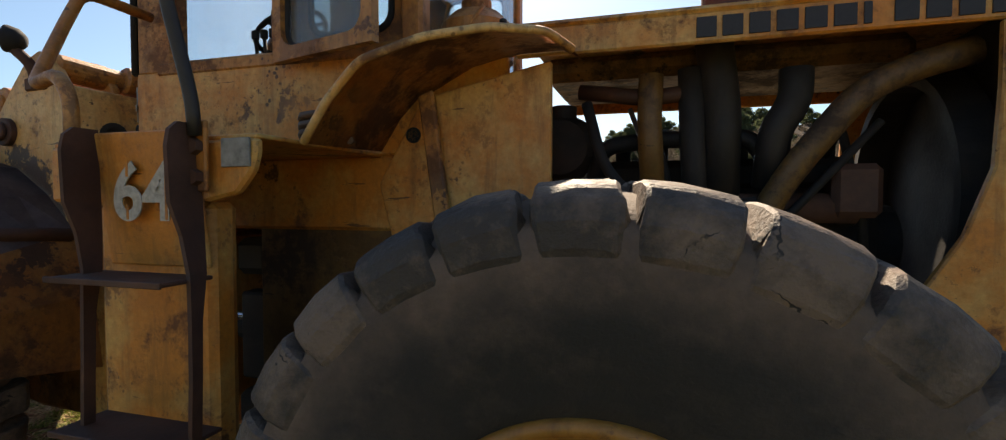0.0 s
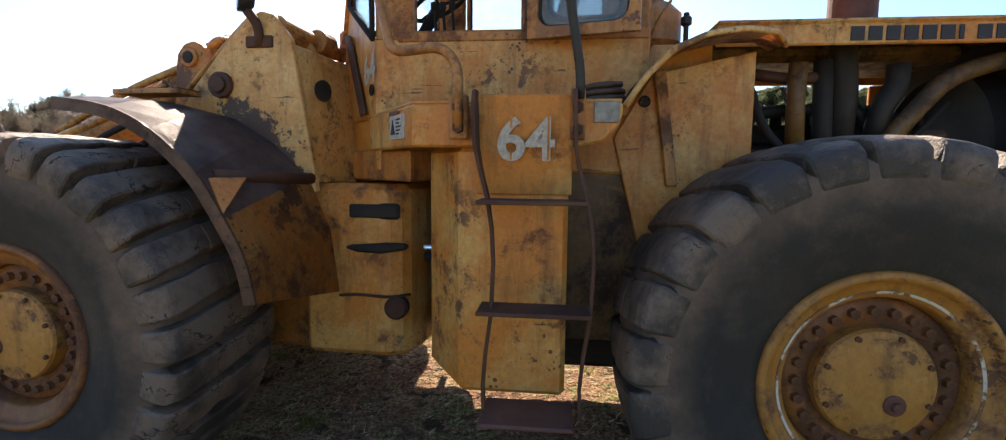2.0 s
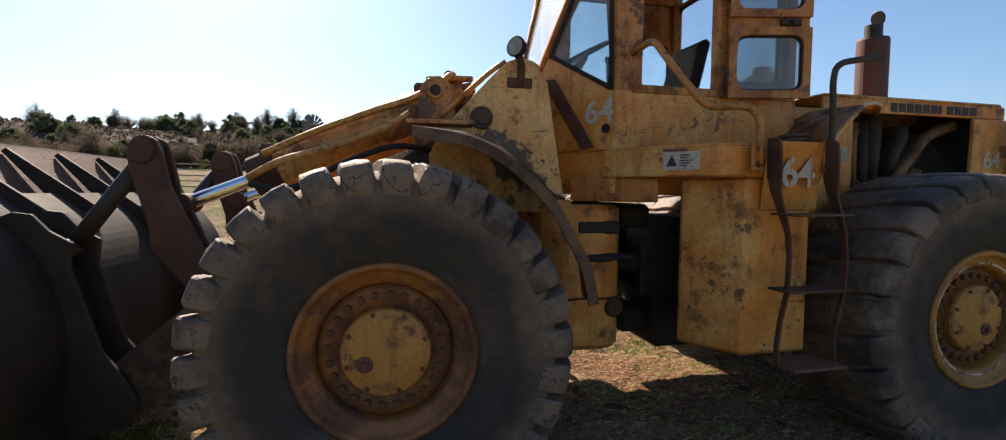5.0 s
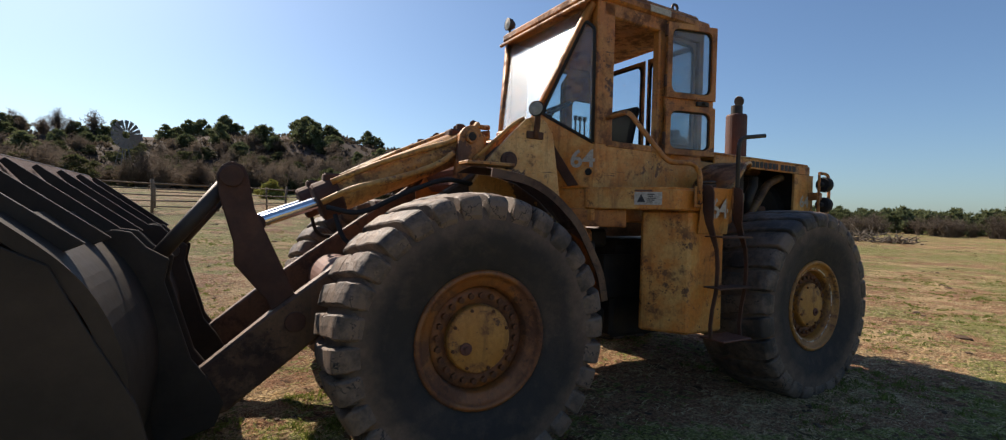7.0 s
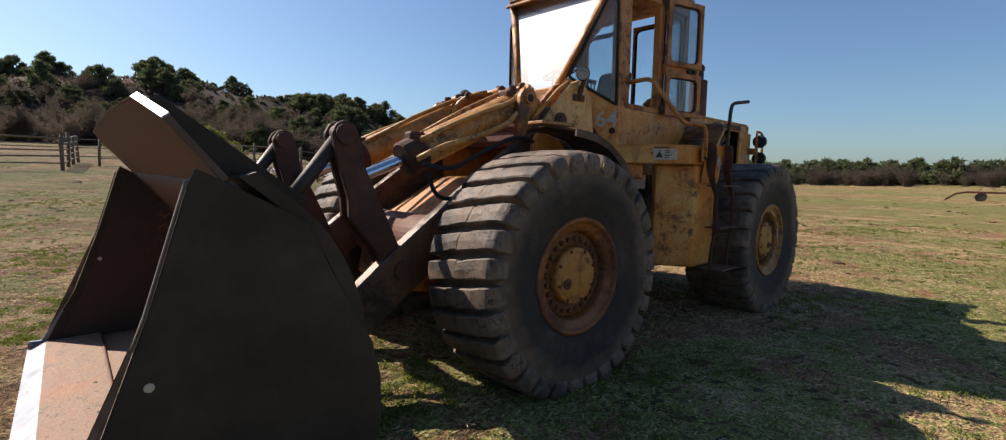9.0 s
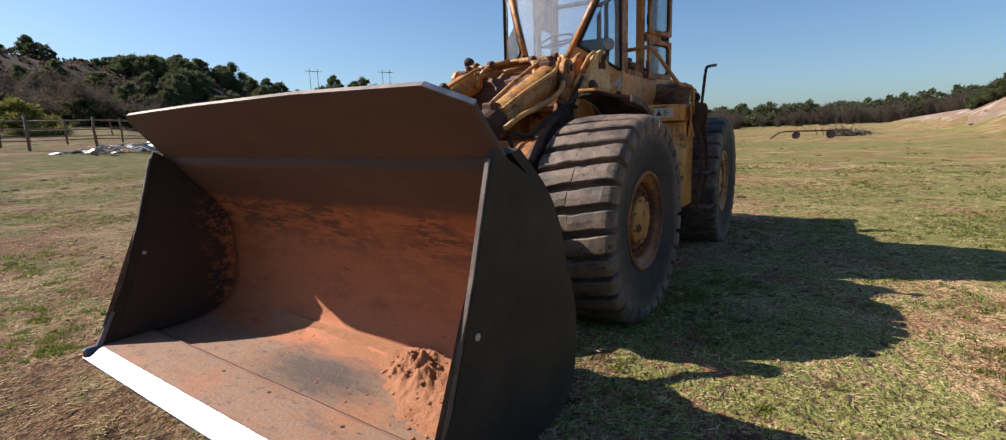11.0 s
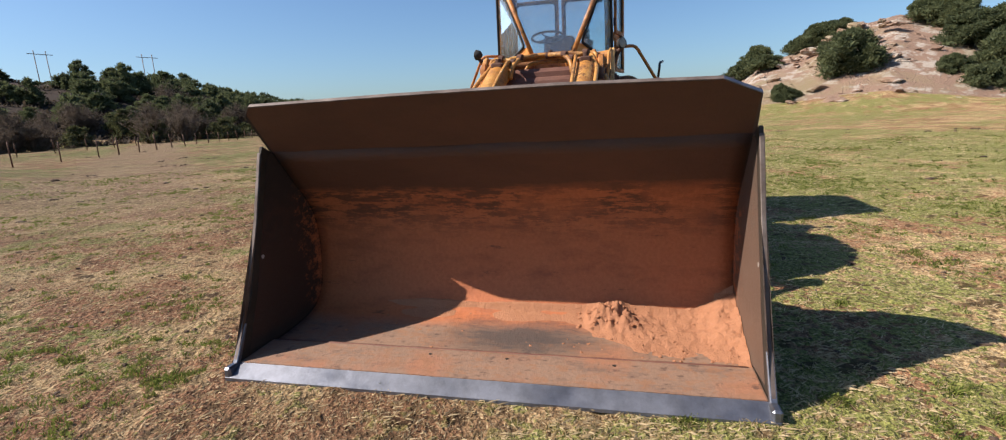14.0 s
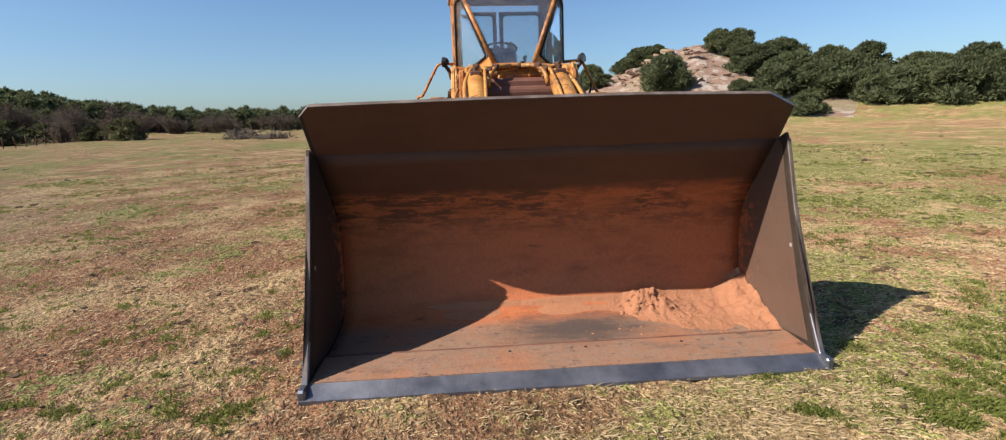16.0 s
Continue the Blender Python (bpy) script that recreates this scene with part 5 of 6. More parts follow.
# rear fender: short arched sheet behind the platform
arc = [(0.99, 1.655), (1.06, 1.76), (1.16, 1.86), (1.30, 1.93), (1.46, 1.965), (1.60, 1.965), (1.66, 1.93)]
bm = bmesh.new()
cols = []
for w in (0.60, 0.72, 0.84, 0.96, 1.09):
    f = (w - 0.60) / 0.49
    cols.append([bm.verts.new((u, -(0.60 + f * (0.49 - 0.30 * max(0, i - 2) / 4)), z + 0.02 * (1 - f))) for i, (u, z) in enumerate(arc)])
for p, q in zip(cols, cols[1:]):
    for k in range(len(arc) - 1):
        bm.faces.new((p[k], p[k + 1], q[k + 1], q[k]))
bmesh.ops.solidify(bm, geom=bm.faces[:], thickness=0.022)
rear("rear_fender", bm, YELLOW_RUSTY, "short arched yellow fender, worn edge", smooth=True)
# lip takes a paler yellow than the sheet to show its lit edge
rear("fender_lip", tube([(c.x, c.y, c.z) for c in [Vector((u, -(0.60 + (0.49 - 0.30 * max(0, i - 2) / 4)), z)) for i, (u, z) in enumerate(arc)]], 0.012, 8, 0.03), FADED, "pale fender edge, painted as lit")
rear("fender_panel", prism([(0.99, 1.56), (1.15, 1.84), (1.58, 1.93), (1.58, 1.30), (1.40, 1.05), (1.12, 1.05)], -0.70, -0.67, 0.005), YELLOW, "flat yellow panel inside the rear wheel")
# the panel's dark colour includes the shade of the recess it backs
rear("inner_panel", prism([(0.47, 0.62), (0.47, 1.64), (1.14, 1.64), (1.14, 0.62)], -0.665, -0.64, 0.004), GRIMY_SHADED, "grimy yellow panel behind the tank, recess shade in its colour")
rear("panel_rib", slab([(1.22, -0.705, 1.35), (1.27, -0.705, 1.35), (1.20, -0.705, 1.86), (1.15, -0.705, 1.84)], (0, -1, 0), 0.03, 0.006), YELLOW_RUSTY)
rear("panel_hole", lathe([(0.0, 0.0), (0.026, 0.0), (0.026, -0.006), (0.02, -0.006)], 16), GREASE).matrix_basis = pose(1.12, -0.700, 1.72)

# ---- engine hood and rear ----
rear("hood_top", plan([(1.44, -0.60), (3.02, -0.60), (3.10, -0.54), (3.10, 0.54), (3.02, 0.60), (1.44, 0.60)], 2.062, 2.088, 0.012), YELLOW, "long flat yellow engine hood")
for s in (-1, 1):
    rear("hood_side", box(1.44, 3.06, s * 0.585 - 0.012, s * 0.585 + 0.012, 1.975, 2.066, 0.006), YELLOW, "yellow hood side rail")
    rear("radiator_side", prism([(2.74, 1.97), (3.10, 1.97), (3.10, 0.95), (2.40, 0.95), (2.48, 1.15), (2.58, 1.26), (2.67, 1.41), (2.73, 1.59), (2.74, 1.80)], s * 0.60 - 0.014, s * 0.60 + 0.014, 0.005), YELLOW, "yellow radiator side panel")
    rear("frame_rail", box(0.2, 3.05, s * 0.44 - 0.05, s * 0.44 + 0.05, 0.75, 1.12, 0.012), GREASE, "oily black frame rail")
    rl = new("tail_lamp")
    rl.parent, rl.matrix_basis = loader, pose(3.12, s * 0.72, 0)
    part("guard", tube([(-0.06, 0, 1.55), (0.05, -0.02 * s, 1.55), (0.10, 0, 1.58), (0.10, 0, 1.94), (0.05, 0, 1.99), (-0.10, 0, 1.99)], 0.016, 8), YELLOW_RUSTY, rl)
    for z in (1.65, 1.87):
        part("lamp_body", join(rod((-0.03, 0, z), (0.05, 0, z), 0.083, 20, 0.015), rod((-0.10, 0, z), (-0.03, 0, z), 0.03, 12, 0.01)), BLACK, rl, "round black lamp")
    part("lamp_bracket", box(-0.11, -0.09, -0.012, 0.012, 1.55, 1.98, 0.004), YELLOW_RUSTY, rl)
    rear("tail_bracket", box(3.0, 3.09, min(s * 0.6, s * 0.72), max(s * 0.6, s * 0.72), 1.70, 1.78, 0.006), YELLOW_RUSTY)
rear("radiator", box(2.86, 3.02, -0.56, 0.56, 0.95, 2.06, 0.01), GREASE, "dark radiator core")
rear("grille", box(3.02, 3.09, -0.58, 0.58, 1.0, 2.06, 0.02), YELLOW_RUSTY)
rear("fan_shroud", shifted(lathe([(0.44, 0.06), (0.46, -0.04), (0.40, -0.06), (0.40, 0.06)], 36, True), pose(2.80, 0, 1.52, 0, 0, 90)), GREASE)
rear("counterweight", prism([(3.02, 0.55), (3.02, 1.15), (3.22, 1.12), (3.25, 0.65), (3.15, 0.55)], -0.75, 0.75, 0.03), YELLOW)
rear("engine_block", join(box(1.62, 2.62, -0.24, 0.24, 1.05, 1.55, 0.04), box(1.68, 2.56, -0.19, 0.19, 1.54, 1.66, 0.03), box(1.75, 2.5, -0.30, 0.30, 0.95, 1.15, 0.03), rod((2.62, 0, 1.35), (2.72, 0, 1.35), 0.14)), GREASE, "oily black diesel engine")
for i in range(6):
    rear("engine_port", box(1.72 + 0.145 * i, 1.80 + 0.145 * i, -0.33, -0.2, 1.42, 1.52, 0.015), GREASE)
    rear("injector", rod((1.76 + 0.145 * i, -0.1, 1.66), (1.76 + 0.145 * i, -0.1, 1.73), 0.03), GREASE)
rear("exhaust_manifold", tube([(1.70, -0.36, 1.48), (2.5, -0.36, 1.48)], 0.05, 12), RUST)
rear("exhaust_pipe", tube([(2.1, -0.36, 1.5), (2.1, -0.38, 1.8), (2.06, -0.40, 2.10)], 0.06, 14), GREASE, "dark exhaust riser")
rear("engine_riser", tube([(1.87, -0.42, 1.93), (1.865, -0.42, 1.78), (1.88, -0.41, 1.50)], 0.042, 12), GRIMY_SHADED, "grimy yellow riser pipe")
rear("engine_riser", tube([(2.00, -0.38, 1.95), (2.01, -0.38, 1.66), (2.03, -0.36, 1.45)], 0.045, 12), GREASE, "sooty riser pipe")
rear("intake_elbow", tube([(2.31, -0.42, 1.92), (2.31, -0.42, 1.82), (2.25, -0.42, 1.73), (2.24, -0.38, 1.55)], 0.05, 12, 0.06), GREASE, "black rubber intake elbow")
rear("coolant_pipe", tube([(2.76, -0.45, 1.935), (2.62, -0.46, 1.90), (2.48, -0.46, 1.837), (2.37, -0.46, 1.70), (2.27, -0.44, 1.56), (2.20, -0.40, 1.40)], 0.042, 12, 0.12), GRIMY_SHADED, "grimy yellow coolant pipe")
rear("engine_cover", tube([(1.66, -0.30, 1.56), (1.70, -0.33, 1.70), (1.86, -0.33, 1.72), (2.2, -0.33, 1.72), (2.26, -0.33, 1.60)], 0.03, 8, 0.05), GREASE)
rear("cross_pipe", tube([(1.62, -0.36, 1.90), (1.86, -0.38, 1.86), (2.08, -0.38, 1.88)], 0.028, 8, 0.06), RUST)
rear("turbo", join(shifted(lathe([(0.0, -0.1), (0.1, -0.08), (0.13, 0.0), (0.1, 0.08), (0.0, 0.1)], 20), pose(1.55, -0.30, 1.70)), rod((1.55, -0.30, 1.55), (1.55, -0.30, 1.86), 0.05)), GREASE)
rear("under_hood_tank", box(1.46, 2.7, -0.27, 0.27, 1.965, 2.058, 0.03), GRIMY_SHADED)
rear("transmission", join(box(0.5, 1.6, -0.36, 0.36, 0.70, 1.25, 0.06), rod((0.1, 0, 0.85), (0.6, 0, 0.85), 0.09)), GREASE)
rear("belly_pan", box(0.32, 1.75, -0.46, 0.46, 0.40, 0.78, 0.03), GREASE, "oily belly pan")
rear("rear_hitch", join(box(0.10, 0.30, -0.42, 0.42, 1.18, 1.34, 0.03), box(0.10, 0.30, -0.42, 0.42, 0.50, 0.66, 0.03), rod((0.02, 0, 0.45), (0.02, 0, 1.40), 0.09)), GREASE)
rear("steering_cylinder", join(rod((0.14, -0.40, 0.95), (0.45, -0.40, 0.95), 0.055), rod((-0.2, -0.40, 0.95), (0.16, -0.40, 0.95), 0.028)), GREASE)
rear("steering_rod", rod((0.05, -0.42, 1.0), (0.2, -0.42, 1.0), 0.026), CHROME)
rear("muffler", join(shifted(lathe([(0.0, -0.49), (0.06, -0.49), (0.100, -0.48), (0.105, -0.465), (0.105, 0.0), (0.0, 0.0)], 28), pose(2.138, -0.32, 2.085, -90, 0, 0))), MUFFLER, "red-brown upright muffler", smooth=False)
rear("exhaust_outlet", join(rod((2.138, -0.32, 2.57), (2.138, -0.32, 2.665), 0.058, 20), shifted(rod((0, 0, 0), (0.0, 0, 0.016), 0.056, 20), pose(2.165, -0.32, 2.715, 0, 75, 0))), DARK, "dark exhaust outlet with open rain flap")
rear("air_cleaner", join(rod((1.20, -0.30, 2.0), (1.20, -0.30, 2.24), 0.145, 28, 0.05), rod((1.20, -0.30, 2.22), (1.20, -0.30, 2.30), 0.06, 16, 0.01), tube([(1.17, -0.44, 2.06), (1.22, -0.452, 2.15), (1.27, -0.42, 2.23)], 0.008, 6)), YELLOW_RUSTY, "domed yellow air cleaner")
rear("breather", join(rod((1.345, -0.42, 1.98), (1.345, -0.42, 2.115), 0.012), rod((1.345, -0.42, 2.11), (1.345, -0.42, 2.155), 0.026, 16, 0.008), rod((1.345, -0.42, 2.155), (1.345, -0.42, 2.172), 0.014)), DARK, "small sediment bowl on a pipe")
rear("hose_coil", tube([(0.93 + 0.075 * math.cos(k * 0.7), -0.90 + 0.075 * math.sin(k * 0.7), 1.685 + 0.0028 * k) for k in range(27)], 0.013, 6, 0.01), PIPE, "coiled hose lying on the platform")
for i in range(4):
    rear("engine_pipe", tube([(1.85 + 0.2 * i, -0.22, 1.66), (1.87 + 0.2 * i, -0.30, 1.76), (1.92 + 0.2 * i, -0.34, 1.62 - 0.05 * i), (1.95 + 0.2 * i, -0.30, 1.3)], 0.016, 6), GREASE)
rear("loose_hose", tube([(1.65, -0.4, 1.85), (1.72, -0.46, 1.6), (1.9, -0.44, 1.45), (2.2, -0.42, 1.5)], 0.02, 7, 0.1), BLACK)
rear("stay_rod", tube([(1.80, -0.42, 1.82), (1.95, -0.44, 1.42)], 0.009, 6), PIPE)
rear("stay_rod", tube([(2.55, -0.40, 1.75), (2.20, -0.44, 1.35)], 0.014, 6), GREASE)
rear("engine_box", box(2.42, 2.56, -0.42, -0.30, 1.45, 1.62, 0.02), RUST)
rear("side_door_panel", slab([(1.0, -0.62, 1.66), (1.42, -0.62, 1.70), (1.42, -0.62, 1.98), (1.16, -0.62, 1.98)], (0, 1, 0), 0.03, 0.005), YELLOW)


# ---- stencilled numbers and lettering ----
def letters(name, text, size, place, material, label, squeeze=1.0):
    bm = shifted(lettering(text, size, 0.0015), Matrix.Diagonal((squeeze, 1, 1, 1)))
    return part(name, bm, material, loader, label, place)


letters("stencil_number", "64", 0.205, pose(0.535, -1.258, 1.457, 0), WHITE, "white stencilled 64", 1.0)
letters("stencil_number", "64", 0.17, pose(2.84, -0.618, 1.62), WHITE, "white stencilled 64")
letters("stencil_number", "64", 0.19, pose(-0.222, -0.524, 1.825, 0, 0, -54.5), WHITE, "white stencilled 64", 1.05)

# maker's name on the hood rail, as plain letter-sized bars
for s in (-1, 1):
    for i in range(11):
        u = 2.0 + i * 0.072
        rear("name_bar", box(u, u + (0.02 if i in (6,) else 0.056), s * 0.599 - 0.003, s * 0.599 + 0.003, 1.990, 2.050, 0.001), NAVY)
in_cab("wear_strip", slab([(-0.41, -0.285, 2.12), (-0.35, -0.365, 2.11), (-0.185, -0.595, 1.68), (-0.235, -0.525, 1.67)], (-0.82, -0.58, 0), 0.012, 0.003), RUST, "dark rusty strap on the nose panel")
in_cab("panel_bore", lathe([(0.0, 0.0), (0.026, 0.0), (0.028, -0.008), (0.02, -0.01)], 16), GREASE).matrix_basis = pose(-0.135, -0.648, 1.785, 0, 0, -54.5)
rear("warning_sticker", box(0, 0.20, -0.004, 0.0, 0.0, 0.095, 0.001), WHITE, "worn white warning sticker").matrix_basis = pose(0.055, -0.957, 1.535, 0, 0, -55.8)
rear("sticker_band", box(0.0, 0.13, -0.0065, -0.0045, 0.098, 0.112, 0), RUST_RED).matrix_basis = pose(0.055, -0.957, 1.535, 0, 0, -55.8)
rear("sticker_sign", slab([(0.02, -0.0045, 0.02), (0.08, -0.0045, 0.02), (0.05, -0.0045, 0.078)], (0, -1, 0), 0.002, 0), NAVY).matrix_basis = pose(0.055, -0.957, 1.535, 0, 0, -55.8)
for i in range(5):
    rear("sticker_line", box(0.095, 0.135 + 0.012 * (i % 3), -0.0065, -0.0045, 0.018 + 0.014 * i, 0.024 + 0.014 * i, 0), NAVY).matrix_basis = pose(0.055, -0.957, 1.535, 0, 0, -55.8)

for u, z0, z1 in ((0.583, 1.455, 1.492), (0.583, 1.565, 1.606), (0.712, 1.455, 1.606)):
    rear("stencil_break", box(u, u + 0.008, -1.2605, -1.2585, z0, z1, 0), YELLOW)

# ---- red soil in the bucket ----
LOADER_M = pose(-1.17, 2.695, 0, 0, 0, -16.5) @ BEND


def inside_height(u):
    return float(np.interp(u, [a for a, b in INSIDE[:7]], [b for a, b in INSIDE[:7]]))


def soil_depth(u, v):
    """How deep the soil lies over the bucket's floor."""
    k = min(max((-0.50 - v) / 0.45, 0), 1)
    edge = -3.33 - 0.30 * k * k * (3 - 2 * k) + 0.10 * noise.noise(Vector((v * 2.5, 1.0, 4.0)))
    back = min(max((u - edge) / 0.30, 0), 1)
    d = 0.034 * back * min(max((1.15 - v) / 0.5, 0), 1)
    d += (0.080 + 0.085 * noise.fractal(Vector((u * 15, v * 15, 7)), 0.8, 2.2, 5)) * (math.exp(-((u + 3.20) / 0.095) ** 2 - ((v + 0.73) / 0.13) ** 4) + 0.6 * math.exp(-((u + 3.24) / 0.06) ** 2 - ((v + 0.90) / 0.07) ** 2))
    d += 0.45 * max(0, -v - 1.28) * (0.25 + 0.75 * back)
    return d + 0.030 * noise.fractal(Vector((u * 8, v * 8, 2)), 0.75, 2.1, 6) * min(1, d * 14) * (0.35 + 0.65 * k) - 0.014 - 1.2 * max(0.0, u + 3.09)


nu, nv = 90, 300
verts, faces = [], []
for i in range(nu + 1):
    for j in range(nv + 1):
        v = -1.525 + 3.05 * j / nv
        u = -3.80 + 0.78 * i / nu
        verts.append((u, v, inside_height(u) + soil_depth(u, v)))
for i in range(nu):
    for j in range(nv):
        a = i * (nv + 1) + j
        faces.append((a, a + nv + 1, a + nv + 2, a + 1))
me = bpy.data.meshes.new("soil")
me.from_pydata(verts, [], faces)
me.materials.append(SOIL)
me.shade_smooth()
soil = tagged(new("soil"), "loose red soil lying in the loader bucket", "soil", kind="stuff")
soil.matrix_basis = LOADER_M
so = new("soil_layer", me)
so.parent = soil


def lump(rng, r, squash=0.7, sub=2):
    bm = bmesh.new()
    bmesh.ops.create_icosphere(bm, subdivisions=sub, radius=r)
    off = Vector((rng.uniform(0, 50), rng.uniform(0, 50), rng.uniform(0, 50)))
    for v in bm.verts:
        v.co *= 1 + 0.55 * noise.noise(v.co / r * 1.3 + off) + 0.3 * noise.noise(v.co / r * 3.1 + off)
        v.co.z *= squash
    return bm


rng = random.Random(5)
clods = []
for i in range(150):
    if i < 40:
        u, v, r = rng.gauss(-3.21, 0.06), rng.gauss(-0.76, 0.10), rng.uniform(0.006, 0.020)
    else:
        u, v, r = rng.uniform(-3.75, -3.10), rng.uniform(-1.48, 1.2) if i > 110 else rng.uniform(-1.48, -0.5), rng.uniform(0.004, 0.013)
    u = min(u, -3.06)
    clods.append(shifted(lump(rng, r, 0.6, 2), Matrix.Translation((u, v, inside_height(u) + max(soil_depth(u, v), 0) - r * 0.1))))
part("soil_clods", join(*clods), SOIL, soil, "crumbling red clods")


# ---- trees and scrub ----
def leaf_cloud(seed, size, blobs, per, leaf, squash=1.0, spread=0.36, inner=1):
    """A wide, ragged crown: uneven boughs, each a dark core under many small pointed sprays."""
    rng = random.Random(seed)
    verts, faces = [], []
    tilt = rng.uniform(0, math.tau)
    for c in range(blobs):
        h = (c + 0.5) / blobs
        a = c * 2.4 + rng.uniform(-0.6, 0.6)
        rad = size * spread * math.sqrt(max(1.0 - (h * 1.02) ** 2.2, 0)) * rng.uniform(0.35, 1.25)
        r = size * rng.uniform(0.09, 0.19) * (1.15 - 0.5 * h)
        centre = Vector((rad * math.cos(a), rad * math.sin(a) * (0.85 + 0.2 * math.cos(tilt)), size * squash * (0.08 + 0.78 * h + rng.uniform(-0.05, 0.05))))
        bm = lump(rng, r * 0.60, 0.75, inner)
        bm.verts.index_update()
        b = len(verts)
        verts += [v.co + centre for v in bm.verts]
        faces += [tuple(b + v.index for v in f.verts) for f in bm.faces]
        bm.free()
        for k in range(per):
            n = Vector((rng.gauss(0, 1), rng.gauss(0, 1), rng.gauss(0, 1) + 0.25)).normalized()
            p = centre + Vector((n.x, n.y, n.z * 0.72)) * r * rng.uniform(0.55, 1.15)
            s = (n + Vector((rng.gauss(0, 0.4), rng.gauss(0, 0.4), rng.gauss(0.35, 0.4)))).normalized()
            t = s.cross(Vector((rng.gauss(0, 1), rng.gauss(0, 1), rng.gauss(0, 1)))).normalized()
            l = leaf * size * rng.uniform(0.5, 1.5)
            b = len(verts)
            verts += [p - s * l * 0.3 - t * l * 0.28, p - s * l * 0.1 + t * l * 0.30, p + s * l]
            faces.append((b, b + 1, b + 2))
    me = bpy.data.meshes.new("crown")
    me.from_pydata(verts, [], faces)
    return me


def twig_cloud(seed, size, stems, squash):
    """A bare bush of many thin tapering stems and side twigs."""
    rng = random.Random(seed)
    verts, faces = [], []

    def blade(p, q, w):
        d = (q - p)
        s = d.orthogonal().normalized() * w
        t = d.cross(s).normalized() * w
        b = len(verts)
        verts.extend([p - s, p + s, q, p - t, p + t])
        faces.extend([(b, b + 1, b + 2), (b + 3, b + 4, b + 2)])
    for i in range(stems):
        a = rng.uniform(0, math.tau)
        lean = rng.uniform(0.05, 0.75)
        p = Vector((rng.gauss(0, 0.06), rng.gauss(0, 0.06), 0)) * size
        tip = Vector((math.cos(a) * lean * 0.62, math.sin(a) * lean * 0.62, squash * rng.uniform(0.65, 1.0) * (1.05 - lean * 0.45))) * size
        blade(p, tip, size * 0.011)
        for k in range(9):
            f = rng.uniform(0.3, 1.0)
            b0 = p.lerp(tip, f)
            e = b0 + Vector((rng.gauss(0, 1), rng.gauss(0, 1), rng.uniform(0.0, 1.4))).normalized() * size * rng.uniform(0.10, 0.22)
            blade(b0, e, size * 0.0055)
            blade(b0.lerp(e, 0.5), b0.lerp(e, 0.5) + Vector((rng.gauss(0, 1), rng.gauss(0, 1), rng.uniform(0, 1))).normalized() * size * 0.08, size * 0.004)
    me = bpy.data.meshes.new("twigs")
    me.from_pydata(verts, [], faces)
    return me


def make_tree(name, crown, material, label, trunk_h, trunk_r):
    t = tagged(new(name), label, "tree" if trunk_h > 0.6 else "bush")
    pts = [(0, 0, -0.4), (0.03 * trunk_h, 0.02, trunk_h * 0.5), (-0.03 * trunk_h, 0.0, trunk_h)]
    limbs = [tube(pts, [trunk_r, trunk_r * 0.8, trunk_r * 0.35], 7)]
    for a in range(4):
        z = trunk_h * (0.35 + 0.13 * a)
        limbs.append(tube([(0, 0, z), (math.cos(a * 1.9) * trunk_h * 0.30, math.sin(a * 1.9) * trunk_h * 0.30, z + trunk_h * 0.28)], [trunk_r * 0.5, trunk_r * 0.15], 5))
    part("trunk", join(*limbs), BARK, t)
    crown.materials.append(material)
    c = new("crown", crown)
    c.parent = t
    return t


KINDS = {
    "juniper": [make_tree("juniper_tree", leaf_cloud(s, 1.0, 20, 120, 0.060, q), JUNIPER, "dark green juniper tree on the scrubby ridge", 0.7, 0.05) for s, q in ((1, 0.85), (2, 0.72), (3, 1.0), (4, 0.66))],
    "cedar": [make_tree("juniper_tree", leaf_cloud(s, 1.0, 56, 300, 0.040, q, 0.44), JUNIPER, "spreading dark green juniper on the rocky hill", 0.6, 0.04) for s, q in ((5, 0.72), (6, 0.66), (7, 0.8))],
    "scrub": [make_tree("bare_bush", twig_cloud(s, 1.0, 80, q), SCRUB, "leafless grey-brown brush below the ridge", 0.35, 0.03) for s, q in ((11, 0.9), (12, 0.75))],
    "olive": [make_tree("olive_bush", leaf_cloud(s, 1.0, 18, 110, 0.045, 0.75, 0.36), OLIVE, "dull olive bush below the ridge", 0.4, 0.03) for s in (21, 22)],
    "budding": [make_tree("budding_bush", leaf_cloud(31, 1.0, 30, 260, 0.032, 0.62, 0.40), BUDDING, "yellow-green budding bush beside the pens", 0.4, 0.03)],
}
GROUPS = {"juniper": "junipers of the ridges", "cedar": "junipers of the rocky hill", "scrub": "bare brush of the slopes", "olive": "olive bushes of the slopes", "budding": "budding bushes"}
used = set()


def plant(kind, az, dist, size, rng):
    a = radians(az)
    x, y = CENTRE.x - dist * math.sin(a), CENTRE.y + dist * math.cos(a)
    src = rng.choice(KINDS[kind])
    m = pose(x, y, land(x, y) - 0.05 * size, rng.uniform(-4, 4), rng.uniform(-4, 4), rng.uniform(0, 360))
    s = Vector((size * rng.uniform(0.85, 1.2), size * rng.uniform(0.85, 1.2), size * rng.uniform(0.8, 1.1)))
    if src.name not in used:
        used.add(src.name)
        o = src
    else:
        o = copy_thing(src, Matrix())
    o.matrix_basis = m @ Matrix.Diagonal((*s, 1))
    tagged(o, group=GROUPS[kind])


rng = random.Random(77)
